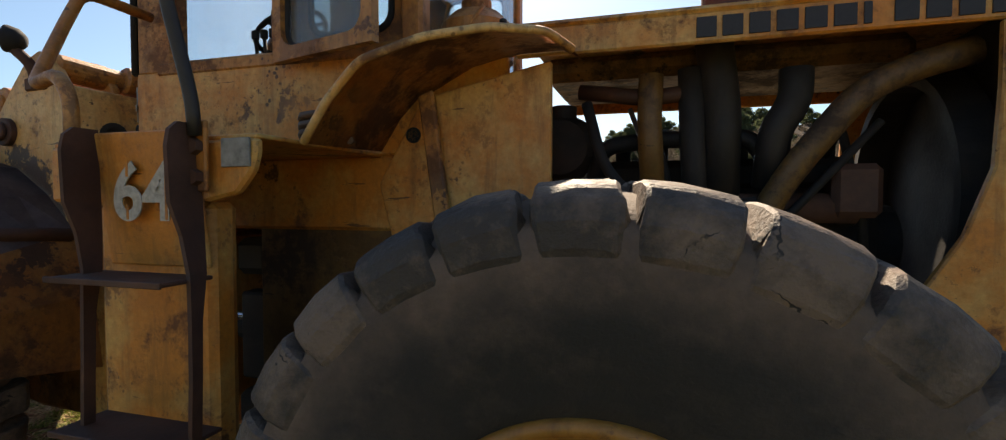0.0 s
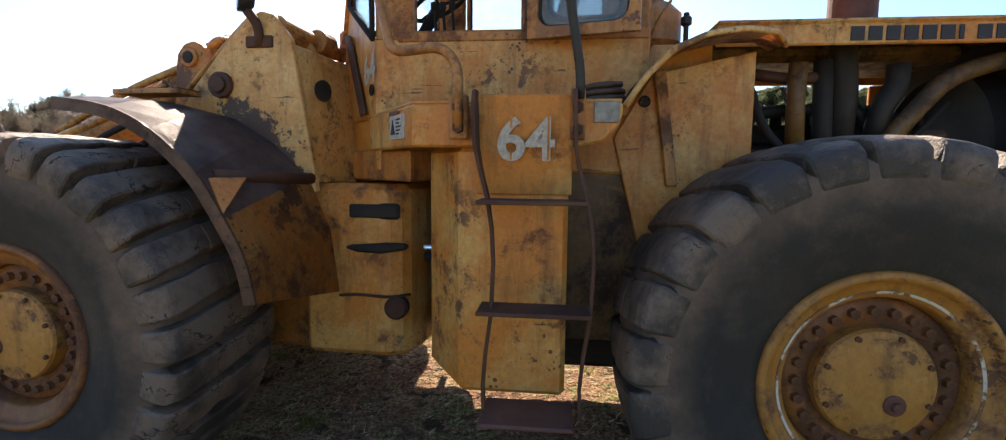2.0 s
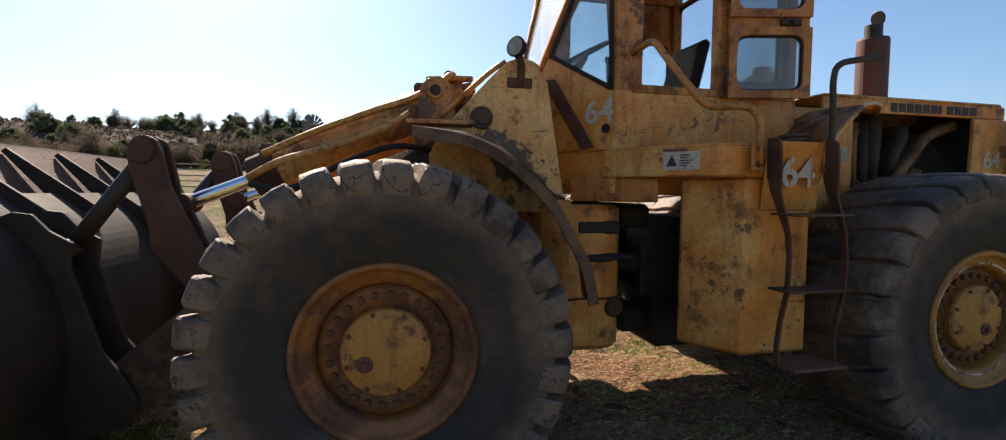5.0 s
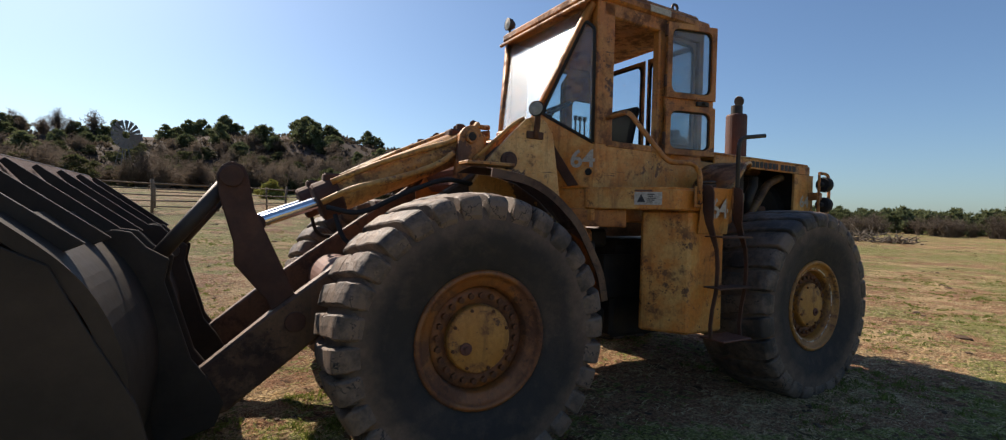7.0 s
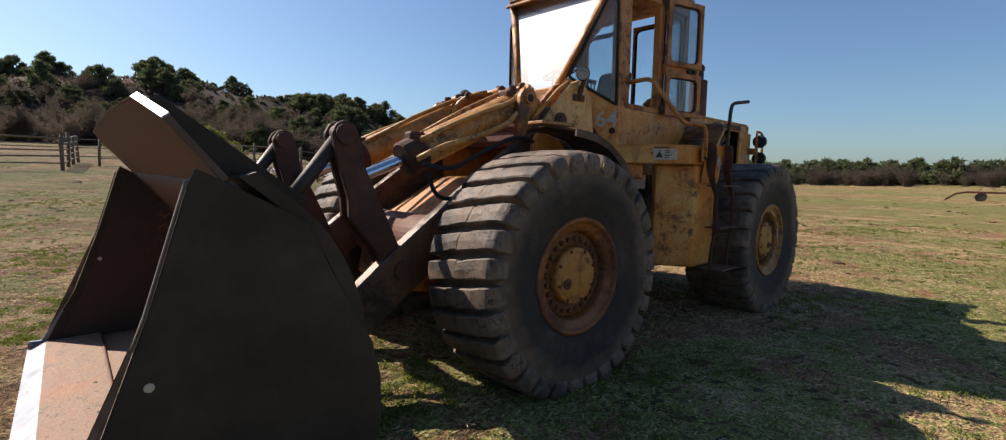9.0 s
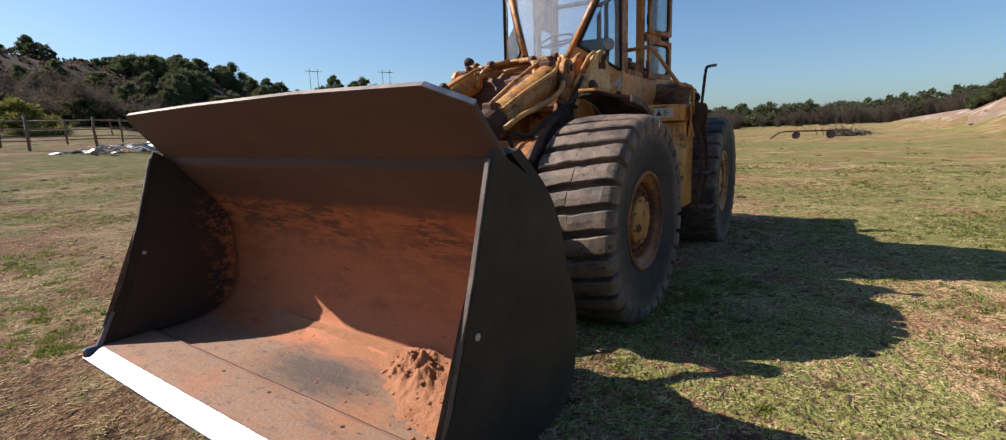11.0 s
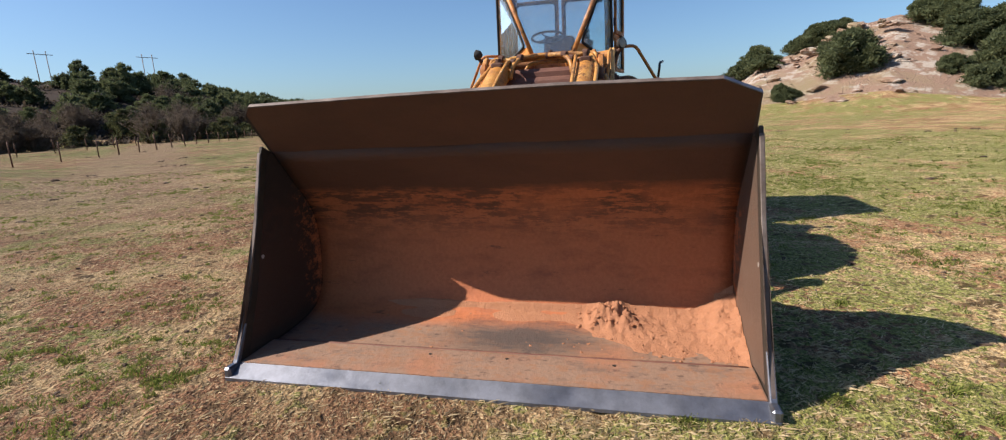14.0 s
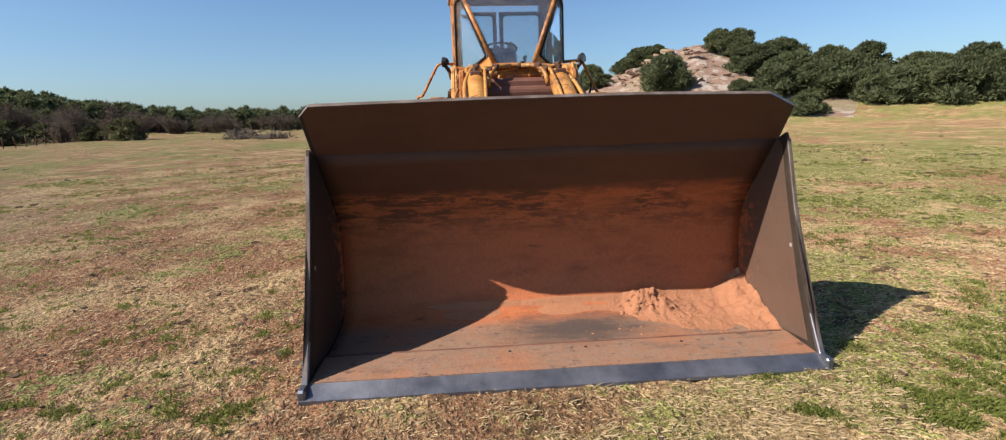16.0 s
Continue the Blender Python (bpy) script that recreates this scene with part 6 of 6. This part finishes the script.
# ridge behind the pens: closed juniper woods on one end, a thin crest line and brushy face on the other
for i in range(400):
    az = rng.uniform(-74, 34)
    far = float(np.interp(az, _az, _di))
    thick = az < -38
    if -38 < az < -12.5:
        continue
    crest = rng.random() < (0.3 if thick else 0.6)
    if not thick and (rng.random() < 0.3 or crest and noise.noise(Vector((az * 0.30, 2.0, 5.0))) < 0.0):
        continue
    if not thick and not crest and rng.random() < 0.55:
        continue
    size = rng.uniform(4.5, 7.0) if thick else rng.uniform(3.0, 5.6) if crest else rng.uniform(3.5, 6.0)
    plant("juniper", az, far * (rng.uniform(0.93, 1.03) if crest else rng.uniform(0.70, 0.95)), size, rng)
# groups along the open crest, a few more down its face
for az, k, s in ((-13.2, 0.99, 5.2), (-14.2, 0.98, 6.0), (-15.2, 1.0, 6.4), (-16.1, 0.99, 6.6), (-17.2, 1.0, 5.8), (-18.2, 0.99, 6.4), (-19.0, 1.0, 6.0), (-20.9, 1.0, 3.4), (-25.0, 0.99, 5.2), (-25.8, 0.97, 6.6), (-26.8, 0.98, 6.2), (-28.0, 0.99, 4.6),
                 (-28.8, 1.0, 3.6), (-30.4, 1.0, 2.6), (-32.0, 0.98, 5.2), (-33.0, 0.99, 5.4), (-35.4, 1.0, 3.2), (-36.4, 1.0, 3.8), (-37.4, 0.99, 4.4), (-25.4, 0.90, 6.4), (-26.4, 0.88, 6.8), (-27.6, 0.87, 6.0), (-28.4, 0.90, 5.2), (-21.6, 0.86, 6.0),
                 (-22.6, 0.84, 5.4), (-17.6, 0.86, 5.6), (-14.8, 0.85, 5.4), (-19.4, 0.80, 5.0), (-33.4, 0.85, 4.4), (-36.2, 0.84, 5.0), (-31.0, 0.80, 4.2)):
    plant("juniper", az, float(np.interp(az, _az, _di)) * k, s, rng)
for i in range(230):
    az = rng.uniform(-76, 38)
    far = float(np.interp(az, _az, _di))
    plant("scrub" if rng.random() < 0.75 else "olive", az, far * rng.uniform(0.54, 0.72), rng.uniform(4.0, 7.0), rng)
for i in range(190):
    # brush up the face, bare trees along the far crest
    az = rng.uniform(-42, 32)
    far = float(np.interp(az, _az, _di))
    crest = az > -8 and rng.random() < 0.5
    plant("scrub" if crest or rng.random() < 0.6 else "olive", az, far * (rng.uniform(0.95, 1.02) if crest else rng.uniform(0.66, 0.84)), rng.uniform(4.0, 6.5) if crest else rng.uniform(3.0, 5.0), rng)
# rocky hill
for az, d, s in ((-118.4, 84, 3.2), (-119.6, 80, 3.4), (-120.6, 78, 3.8), (-121.6, 76, 3.6), (-122.6, 76, 4.2), (-123.3, 72, 3.2), (-126.4, 79, 4.2), (-127.6, 78, 4.8), (-128.8, 79, 4.6), (-129.8, 80, 4.2), (-130.6, 62, 6.4),
                 (-136, 76, 4.4), (-137.8, 74, 5.2), (-139.6, 70, 7.0), (-141.6, 66, 7.2), (-143.6, 68, 8.0), (-145.6, 66, 8.0), (-147.8, 68, 8.2), (-150.0, 66, 8.0), (-152.2, 66, 8.2), (-154.4, 68, 8.0), (-156.6, 66, 8.4), (-159, 68, 8.0),
                 (-161.4, 68, 8.4), (-164, 68, 8.2), (-167, 70, 8.0), (-142, 76, 7.4), (-146, 76, 7.6), (-149, 78, 7.6), (-153, 78, 7.6), (-157, 78, 8), (-138.4, 62, 3.6), (-140.6, 60, 4.6), (-144.6, 58, 5.2), (-125.4, 57, 1.8), (-125.0, 57.5, 2.6), (-126.2, 58, 1.6)):
    plant("cedar", az, d, s * (0.84 if az < -136 else 1.0), rng)
for az, d, s in ((-28.6, 55.2, 5.2), (-22, 60, 3.5)):
    plant("budding", az, d, s, rng)

LOW = {"juniper": [leaf_cloud(61, 1.0, 11, 60, 0.075, 0.8), leaf_cloud(62, 1.0, 11, 60, 0.075, 0.95)], "scrub": [twig_cloud(63, 1.0, 34, 0.9), twig_cloud(64, 1.0, 34, 0.75)]}


def far_woods(name, kind, count, spread, dist, size, seed, label):
    """Far trees joined: too many and too far to tell apart."""
    rng = random.Random(seed)
    verts, faces, base = [], [], 0
    shapes = []
    for me in LOW[kind]:
        co = np.empty(len(me.vertices) * 3)
        me.vertices.foreach_get("co", co)
        shapes.append((co.reshape(-1, 3), [tuple(f.vertices) for f in me.polygons]))
    for i in range(count):
        az, d, s = radians(rng.uniform(*spread)), rng.uniform(*dist), rng.uniform(*size)
        x, y = CENTRE.x - d * math.sin(az), CENTRE.y + d * math.cos(az)
        co, fs = shapes[i % len(shapes)]
        a = rng.uniform(0, math.tau)
        q = co @ np.array([[math.cos(a), math.sin(a), 0], [-math.sin(a), math.cos(a), 0], [0, 0, 1]]) * s + np.array([x, y, land(x, y)])
        verts.append(q)
        faces += [tuple(v + base for v in f) for f in fs]
        base += len(q)
    me = bpy.data.meshes.new(name)
    me.from_pydata(np.concatenate(verts).tolist(), [], faces)
    me.materials.append({"juniper": JUNIPER, "scrub": SCRUB}[kind])
    return tagged(new(name, me), label, "woods", kind="stuff")


far_woods("far_woods", "juniper", 400, (-121, -64), (135, 168), (4.5, 7.0), 41, "dark line of woods across the far pasture")
far_woods("far_brush", "scrub", 200, (-122, -62), (122, 141), (3.6, 5.8), 42, "bare grey brush before the far woods")
far_woods("far_woods", "juniper", 45, (40, 178), (120, 210), (4, 7), 43, "woods behind the open pasture")


def hill_brush(count, seed):
    """Low twiggy growth all over the ridge's face."""
    rng = random.Random(seed)
    verts, faces = [], []
    for i in range(count):
        az = rng.uniform(-76, 38)
        far = float(np.interp(az, _az, _di))
        d = far * rng.uniform(0.60, 1.03)
        x, y = CENTRE.x - d * math.sin(radians(az)), CENTRE.y + d * math.cos(radians(az))
        if noise.noise(Vector((x, y, 0)) * 0.09) < -0.28:
            continue
        z = land(x, y)
        h = rng.uniform(0.4, 1.1)
        for k in range(5):
            a = rng.uniform(0, math.tau)
            p = Vector((x + rng.gauss(0, 0.4), y + rng.gauss(0, 0.4), z - 0.1))
            q = p + Vector((math.cos(a) * h * 0.6, math.sin(a) * h * 0.6, h * rng.uniform(0.5, 1.0)))
            w = Vector((-math.sin(a), math.cos(a), 0)) * rng.uniform(0.12, 0.30)
            b = len(verts)
            verts.extend([p - w * 0.4, p + w * 0.4, p.lerp(q, 0.6) + w, q, p.lerp(q, 0.6) - w])
            faces.append((b, b + 1, b + 2, b + 3, b + 4))
    me = bpy.data.meshes.new("hill_brush")
    me.from_pydata(verts, [], faces)
    me.materials.append(BRUSH)
    return tagged(new("hill_brush", me), "low brown brush covering the ridge", "brush", kind="stuff")


hill_brush(9000, 51)


# ---- rocks on the bank ----
rng = random.Random(9)
ROCKS = [lump(rng, 1.0, 0.65, 2) for i in range(3)]
ROCKS = [part("boulder", b, ROCK, None, "") for b in ROCKS]
for i, o in enumerate(ROCKS):
    tagged(o, "pale weathered boulder on the eroded bank", "boulder", "boulders of the bank")
for i in range(150):
    az, d, s = rng.gauss(-130.5, 4.5), rng.uniform(54, 82), rng.choice((0.15, 0.2, 0.25, 0.3, 0.4, 0.6, 0.9)) * rng.uniform(0.7, 1.2)
    x, y = CENTRE.x - d * math.sin(radians(az)), CENTRE.y + d * math.cos(radians(az))
    o = ROCKS[i] if i < 3 else copy_thing(ROCKS[i % 3], Matrix())
    o.matrix_basis = pose(x, y, land(x, y), rng.uniform(-20, 20), rng.uniform(-20, 20), rng.uniform(0, 360)) @ Matrix.Diagonal((s * 1.3, s, s * 0.6, 1))


# ---- pens, fence, windmill and power line ----
def fence_post(h, r, rng):
    return tube([(0, 0, -0.3), (rng.uniform(-0.03, 0.03), 0, h * 0.6), (rng.uniform(-0.06, 0.06), rng.uniform(-0.06, 0.06), h)], r, 7)


def run_fence(name, pts, gap, h, r, rails, rail_r, label, postmat, railmat, seed):
    """A fence along a polyline: posts and rails or wires as parts."""
    rng = random.Random(seed)
    f = tagged(new(name), label, "fence")
    f.matrix_basis = pose(pts[0][0], pts[0][1], 0)
    kinds = [part("fence_post", fence_post(h, r, rng), postmat, f) for i in range(3)]
    n_post = 0
    for (x0, y0), (x1, y1) in zip(pts, pts[1:]):
        length = math.hypot(x1 - x0, y1 - y0)
        n = max(1, round(length / gap))
        for i in range(n + 1):
            x, y = x0 + (x1 - x0) * i / n - pts[0][0], y0 + (y1 - y0) * i / n - pts[0][1]
            m = pose(x, y, land(x + pts[0][0], y + pts[0][1]), rng.uniform(-3, 3), rng.uniform(-3, 3), rng.uniform(0, 360)) @ Matrix.Diagonal((1, 1, rng.uniform(0.88, 1.1), 1))
            if n_post < 3:
                kinds[n_post].matrix_basis = m
            else:
                again("fence_post", kinds[n_post % 3], f, m)
            n_post += 1
        for z in rails:
            line = [(x0 + (x1 - x0) * i / n - pts[0][0], y0 + (y1 - y0) * i / n - pts[0][1], land(x0 + (x1 - x0) * i / n, y0 + (y1 - y0) * i / n) + z + rng.uniform(-0.03, 0.03)) for i in range(n + 1)]
            part("fence_rail", tube(line, rail_r, 5, 0.01), railmat, f)
    return f


run_fence("pipe_corral", [(-8, 35.5), (0, 34), (5.6, 32.8), (9.0, 40.0)], 2.5, 1.75, 0.085, (0.35, 0.68, 1.0, 1.32, 1.64), 0.036, "rusty pipe corral with wooden posts", POST, RAIL, 1)
run_fence("pipe_corral", [(8.5, 36.0), (13.2, 33.5), (18.5, 31.0), (21, 34)], 2.4, 1.65, 0.075, (0.5, 1.05, 1.55), 0.032, "pipe pen panels beside the fence line", POST, RAIL, 2)
run_fence("pipe_corral", [(4, 38), (14, 37), (24, 36)], 3.0, 1.6, 0.06, (0.5, 1.0, 1.5), 0.028, "far corral rails before the ridge", POST, RAIL, 3)
run_fence("wire_fence", [(10.5, 21.5), (14.3, 24.4), (18.0, 27.0), (20.0, 28.0), (32.0, 28.6)], 3.8, 1.40, 0.038, (0.5, 0.85, 1.15), 0.006, "sagging wire fence on dark posts", RUST, GREASE, 4)
run_fence("wire_fence", [(35.0, 29.0), (53, 31.4), (97, 35.0)], 3.8, 1.35, 0.05, (0.5, 0.85, 1.15), 0.006, "wire fence on dark posts across the far pasture", RUST, GREASE, 5)
run_fence("wire_fence", [(26, 44), (60, 44), (110, 44)], 4.6, 1.35, 0.05, (0.5, 0.85, 1.15), 0.006, "far wire fence on dark posts before the ridge", RUST, GREASE, 6)
gate = tagged(new("gate"), "rusty red pipe gate beside a stout wooden post", "gate")
gate.matrix_basis = pose(18.2, 26.6, land(18.2, 26.6), 0, 0, -22)
part("gate_post", tube([(-0.2, 0, -0.3), (-0.2, 0, 1.0), (-0.16, 0.02, 1.9)], 0.13, 8), BARK, gate, "thick wooden gate post")
part("gate_frame", tube([(0.1, 0, 0.1), (0.1, 0, 1.9), (1.0, 0, 1.9), (0.95, 0, 0.1)], 0.05, 6, 0.15), RUST_RED, gate)
for z in (0.35, 0.7, 1.05, 1.4):
    part("gate_bar", tube([(0.1, 0, z), (0.97, 0, z)], 0.035, 6), RUST_RED, gate)
rng = random.Random(14)
heap = []
for i in range(90):
    s = rng.uniform(0.10, 0.42)
    off = rng.gauss(0, 1.9)
    m = pose(off, rng.gauss(0, 0.7), rng.uniform(0.02, 0.42) * math.exp(-(off / 2.6) ** 2), rng.uniform(-32, 32), rng.uniform(-32, 32), rng.uniform(0, 360))
    heap.append(shifted(box(-s, s, -s * rng.uniform(0.2, 0.6), s * 0.4, 0, rng.uniform(0.01, 0.05), 0), m))
tagged(part("scrap_litter", join(*heap), GALV, None, "", pose(14.6, 27.8, land(14.6, 27.8), 0, 0, -30)), "pale scrap boards strewn beside the pens", "scrap", kind="stuff")

mill = tagged(new("windmill"), "steel farm windmill on a lattice tower", "windmill")
mill.matrix_basis = pose(11.8, 88.3, land(11.8, 88.3), 0, 0, 20)
TOP = 6.8
for sx in (-1, 1):
    for sy in (-1, 1):
        part("tower_leg", tube([(sx * 1.3, sy * 1.3, -0.5), (sx * 0.12, sy * 0.12, TOP)], 0.05, 5), MILL, mill)
for i in range(6):
    z, w = 0.9 + i * 1.0, 1.3 - 1.18 * (0.9 + i * 1.0) / TOP
    part("tower_brace", join(*[tube([(a * w, b * w, z), (c * w, d * w, z)], 0.03, 4) for a, b, c, d in ((-1, -1, 1, -1), (1, -1, 1, 1), (1, 1, -1, 1), (-1, 1, -1, -1))]), MILL, mill)
first = None
for k in range(16):
    m = pose(0, -0.5, TOP + 0.5, 0, 22.5 * k, 0)
    if first:
        again("blade", first, mill, m)
    else:
        first = part("blade", slab([(-0.12, 0, 0.55), (0.12, 0.05, 0.55), (0.33, 0.1, 2.0), (-0.30, 0.0, 2.0)], (0, 1, 0), 0.02, 0), MILL, mill, basis=m)
part("wheel_rim", join(*[tube([(r * math.cos(math.tau * k / 24), -0.5, TOP + 0.5 + r * math.sin(math.tau * k / 24)) for k in range(25)], 0.025, 4, 0.02) for r in (0.9, 1.7)]), MILL, mill)
part("tail_vane", join(slab([(1.2, 0.4, TOP + 0.2), (3.0, 0.8, TOP + 0.0), (3.0, 0.8, TOP + 1.1), (1.2, 0.4, TOP + 0.75)], (-0.2, 1, 0), 0.02, 0), tube([(0, -0.5, TOP + 0.5), (1.3, 0.4, TOP + 0.5)], 0.04, 5)), MILL, mill)
for az, d, top in ((-55.0, 300, 38.5), (-62.3, 300, 38.0)):
    x, y = CENTRE.x - d * math.sin(radians(az)), CENTRE.y + d * math.cos(radians(az))
    pylon = tagged(new("power_pylon"), "distant wooden H-frame power pole", "power pole", "power poles")
    pylon.matrix_basis = pose(x, y, 0, 0, 0, az + 25)
    for s in (-1, 1):
        part("pole", tube([(s * 2.2, 0, land(x, y) - 1), (s * 2.2, 0, top)], 0.16, 6), RAIL, pylon)
    part("crossarm", box(-4.6, 4.6, -0.15, 0.15, top - 1.6, top - 1.35, 0), RAIL, pylon)


# ---- far brush piles ----
def brush_pile(x, y, w, h, seed, label):
    rng = random.Random(seed)
    sticks = []
    for i in range(130):
        p = Vector((rng.gauss(0, w * 0.3), rng.gauss(0, w * 0.2), rng.uniform(0, h * 0.3)))
        d = Vector((rng.gauss(0, 1), rng.gauss(0, 1), rng.uniform(-0.1, 0.7))).normalized() * rng.uniform(0.5, 1.6)
        sticks.append(tube([p, p + d * 0.5 + Vector((0, 0, 0.06)), p + d], [rng.uniform(0.03, 0.11), 0.05, 0.02], 5))
    return tagged(part("brush_pile", join(*sticks), BARK, None, "", pose(x, y, land(x, y))), label, "brush pile", kind="stuff")


def old_implement(x, y, turn):
    """A rusted farm implement: beams, two seats of plate, a drawbar and small wheels."""
    o = tagged(new("farm_implement"), "old rusted farm implement abandoned on the pasture", "farm implement")
    o.matrix_basis = pose(x, y, land(x, y), 0, 0, turn)
    for v in (-0.5, 0.5):
        part("beam", box(-2.4, 2.4, v - 0.06, v + 0.06, 0.62, 0.76, 0.01), RUST, o)
    for u in (-2.2, -0.7, 0.9, 2.2):
        part("cross_beam", box(u - 0.06, u + 0.06, -0.7, 0.7, 0.60, 0.74, 0.01), RUST, o)
    part("drawbar", tube([(-2.4, 0, 0.70), (-3.1, 0, 0.55), (-3.7, 0, 0.05)], 0.07, 6), RUST, o, "rusty drawbar resting on the ground")
    for u, r in ((-1.6, 0.32), (1.1, 0.36)):
        for v in (-0.85, 0.85):
            part("wheel", join(lathe([(0.0, -0.03), (r * 0.25, -0.05), (r * 0.85, -0.06), (r, -0.08), (r, 0.08), (r * 0.85, 0.06), (r * 0.25, 0.05), (0.0, 0.03)], 18)), GREASE, o, "dark small wheel", pose(u, v, r))
    for u in (-1.3, 0.8, 1.6):
        arch = [(u - 0.55 + 1.1 * k / 8, 0.76 + 0.42 * math.sin(math.pi * k / 8)) for k in range(9)]
        part("plate_cover", prism(arch + [(a, b - 0.03) for a, b in arch[::-1]], -0.45, 0.45, 0), RUST_RED, o, "curved rusty cover")
    for k in range(5):
        part("tine", tube([(-0.2 + 0.5 * k, -0.5, 0.68), (-0.1 + 0.5 * k, -0.6, 0.9), (0.05 + 0.5 * k, -0.66, 0.35)], 0.03, 5), RUST, o)
    return o


old_implement(46.0, -13.2, -106)
brush_pile(51.5, -17.5, 3.4, 1.2, 3, "pile of dead limbs and scrap on the pasture")
brush_pile(62.0, 9.5, 4.5, 2.6, 4, "tangled grey brush pile on the pasture")
brush_pile(58.0, 6.0, 5.0, 1.2, 6, "tangled grey brush pile on the pasture")


# ---- grass blades, straw and dung ----
def blades(name, material, label, tufts, per, spread, seed, patch, height, flat):
    """Tufts of blades, thickest where the pasture is patched with them."""
    rng = random.Random(seed)
    verts, faces = [], []
    made = tries = 0
    while made < tufts and tries < tufts * 12:
        tries += 1
        r = spread * math.sqrt(rng.random()) if rng.random() < 0.3 else spread * rng.random() ** 1.6
        a = rng.uniform(0, math.tau)
        x, y = -6.0 + r * math.cos(a), 3.5 + r * math.sin(a)
        n1 = noise.noise(Vector((x * 0.55, y * 0.55, seed))) + 0.6 * noise.noise(Vector((x * 2.2, y * 2.2, seed + 5))) + 1.0 * noise.noise(Vector((x * 6, y * 6, seed + 9)))
        scraped = math.hypot((x + 5.6) * 0.9 - (y - 4.6) * 0.3, y - 4.6 + (x + 5.6) * 0.2)
        if n1 < patch + rng.uniform(-0.2, 0.2) + (0.55 if scraped < 1.5 and not flat else 0.0):
            continue
        made += 1
        z = land(x, y)
        wide = rng.uniform(0.010, 0.030)
        tall = height * rng.uniform(0.5, 1.5)
        for k in range(per):
            px, py = x + rng.gauss(0, wide), y + rng.gauss(0, wide)
            h = tall * rng.uniform(0.5, 1.3)
            th = rng.uniform(0, math.tau)
            lean = h * (rng.uniform(2.0, 6.0) if flat else rng.uniform(0.2, 1.4))
            w = rng.uniform(0.0016, 0.0032) * (1 + r * 0.12)
            dx, dy = math.cos(th), math.sin(th)
            b = len(verts)
            verts += [(px - dy * w, py + dx * w, z - 0.006), (px + dy * w, py - dx * w, z - 0.006), (px + dx * lean * 0.45 - dy * w * 0.7, py + dy * lean * 0.45 + dx * w * 0.7, z + h * 0.7), (px + dx * lean, py + dy * lean, z + h)]
            faces += [(b, b + 1, b + 2), (b + 1, b + 3, b + 2)]
    me = bpy.data.meshes.new(name)
    me.from_pydata(verts, [], faces)
    me.materials.append(material)
    return tagged(new(name, me), label, "grass", kind="stuff")


blades("grass", BLADE, "short patchy green grass on the pasture", 42000, 10, 22, 3, 0.40, 0.020, False)
blades("straw", STRAW, "dry trampled straw lying on the pasture", 48000, 6, 22, 8, -0.40, 0.010, True)
rng = random.Random(37)
crumbs = []
for i in range(2600):
    r, a = 9.5 * rng.random() ** 0.8, rng.uniform(0, math.tau)
    x, y = -6.5 + r * math.cos(a), 4.0 + r * math.sin(a)
    if noise.noise(Vector((x * 0.7, y * 0.7, 4))) < rng.uniform(-0.3, 0.3):
        continue
    s = rng.choice((0.006, 0.008, 0.010, 0.014, 0.02))
    crumbs.append((x, y, s))
verts, faces = [], []
for x, y, s in crumbs:
    bm = lump(rng, s, 0.6, 1)
    bm.verts.index_update()
    b, z = len(verts), land(x, y)
    verts += [(v.co.x + x, v.co.y + y, v.co.z + z + s * 0.2) for v in bm.verts]
    faces += [tuple(b + v.index for v in f.verts) for f in bm.faces]
    bm.free()
me = bpy.data.meshes.new("earth_crumbs")
me.from_pydata(verts, [], faces)
me.materials.append(DUNG)
tagged(new("earth_crumbs", me), "small dark crumbs of earth among the grass", "earth", kind="stuff")
rng = random.Random(31)
dung = []
for i in range(1900):
    r, a = 2 + 52 * rng.random() ** (1.2 if i < 1000 else 0.75), rng.uniform(0, math.tau)
    x, y = -5 + r * math.cos(a), 3 + r * math.sin(a)
    s = rng.choice((0.018, 0.025, 0.035, 0.05, 0.07)) if i % 3 else rng.uniform(0.01, 0.02)
    if i >= 1000:
        s = rng.choice((0.05, 0.07, 0.09, 0.12, 0.16)) if r > 14 else 0.05
    if i < 1000:
        s = min(s, 0.026) if r < 9 else s
        dung.append(shifted(lump(rng, s, 0.5, 2 if r < 9 else 1), pose(x, y, land(x, y) + s * 0.06, 0, 0, rng.uniform(0, 360)) @ Matrix.Diagonal((rng.uniform(1, 1.9), 1, 1, 1))))
        continue
    way = rng.uniform(0, math.tau)
    for c in range(5):
        off, q = rng.gauss(0, s * 1.3), s * rng.uniform(0.2, 0.5)
        px, py = x + math.cos(way) * off + rng.gauss(0, s * 0.4), y + math.sin(way) * off + rng.gauss(0, s * 0.4)
        dung.append(shifted(lump(rng, q, 0.55, 1), pose(px, py, land(px, py) + q * 0.05)))
tagged(part("dung", join(*dung), DUNG, None), "dry dung lumps scattered over the pasture", "dung", kind="stuff")
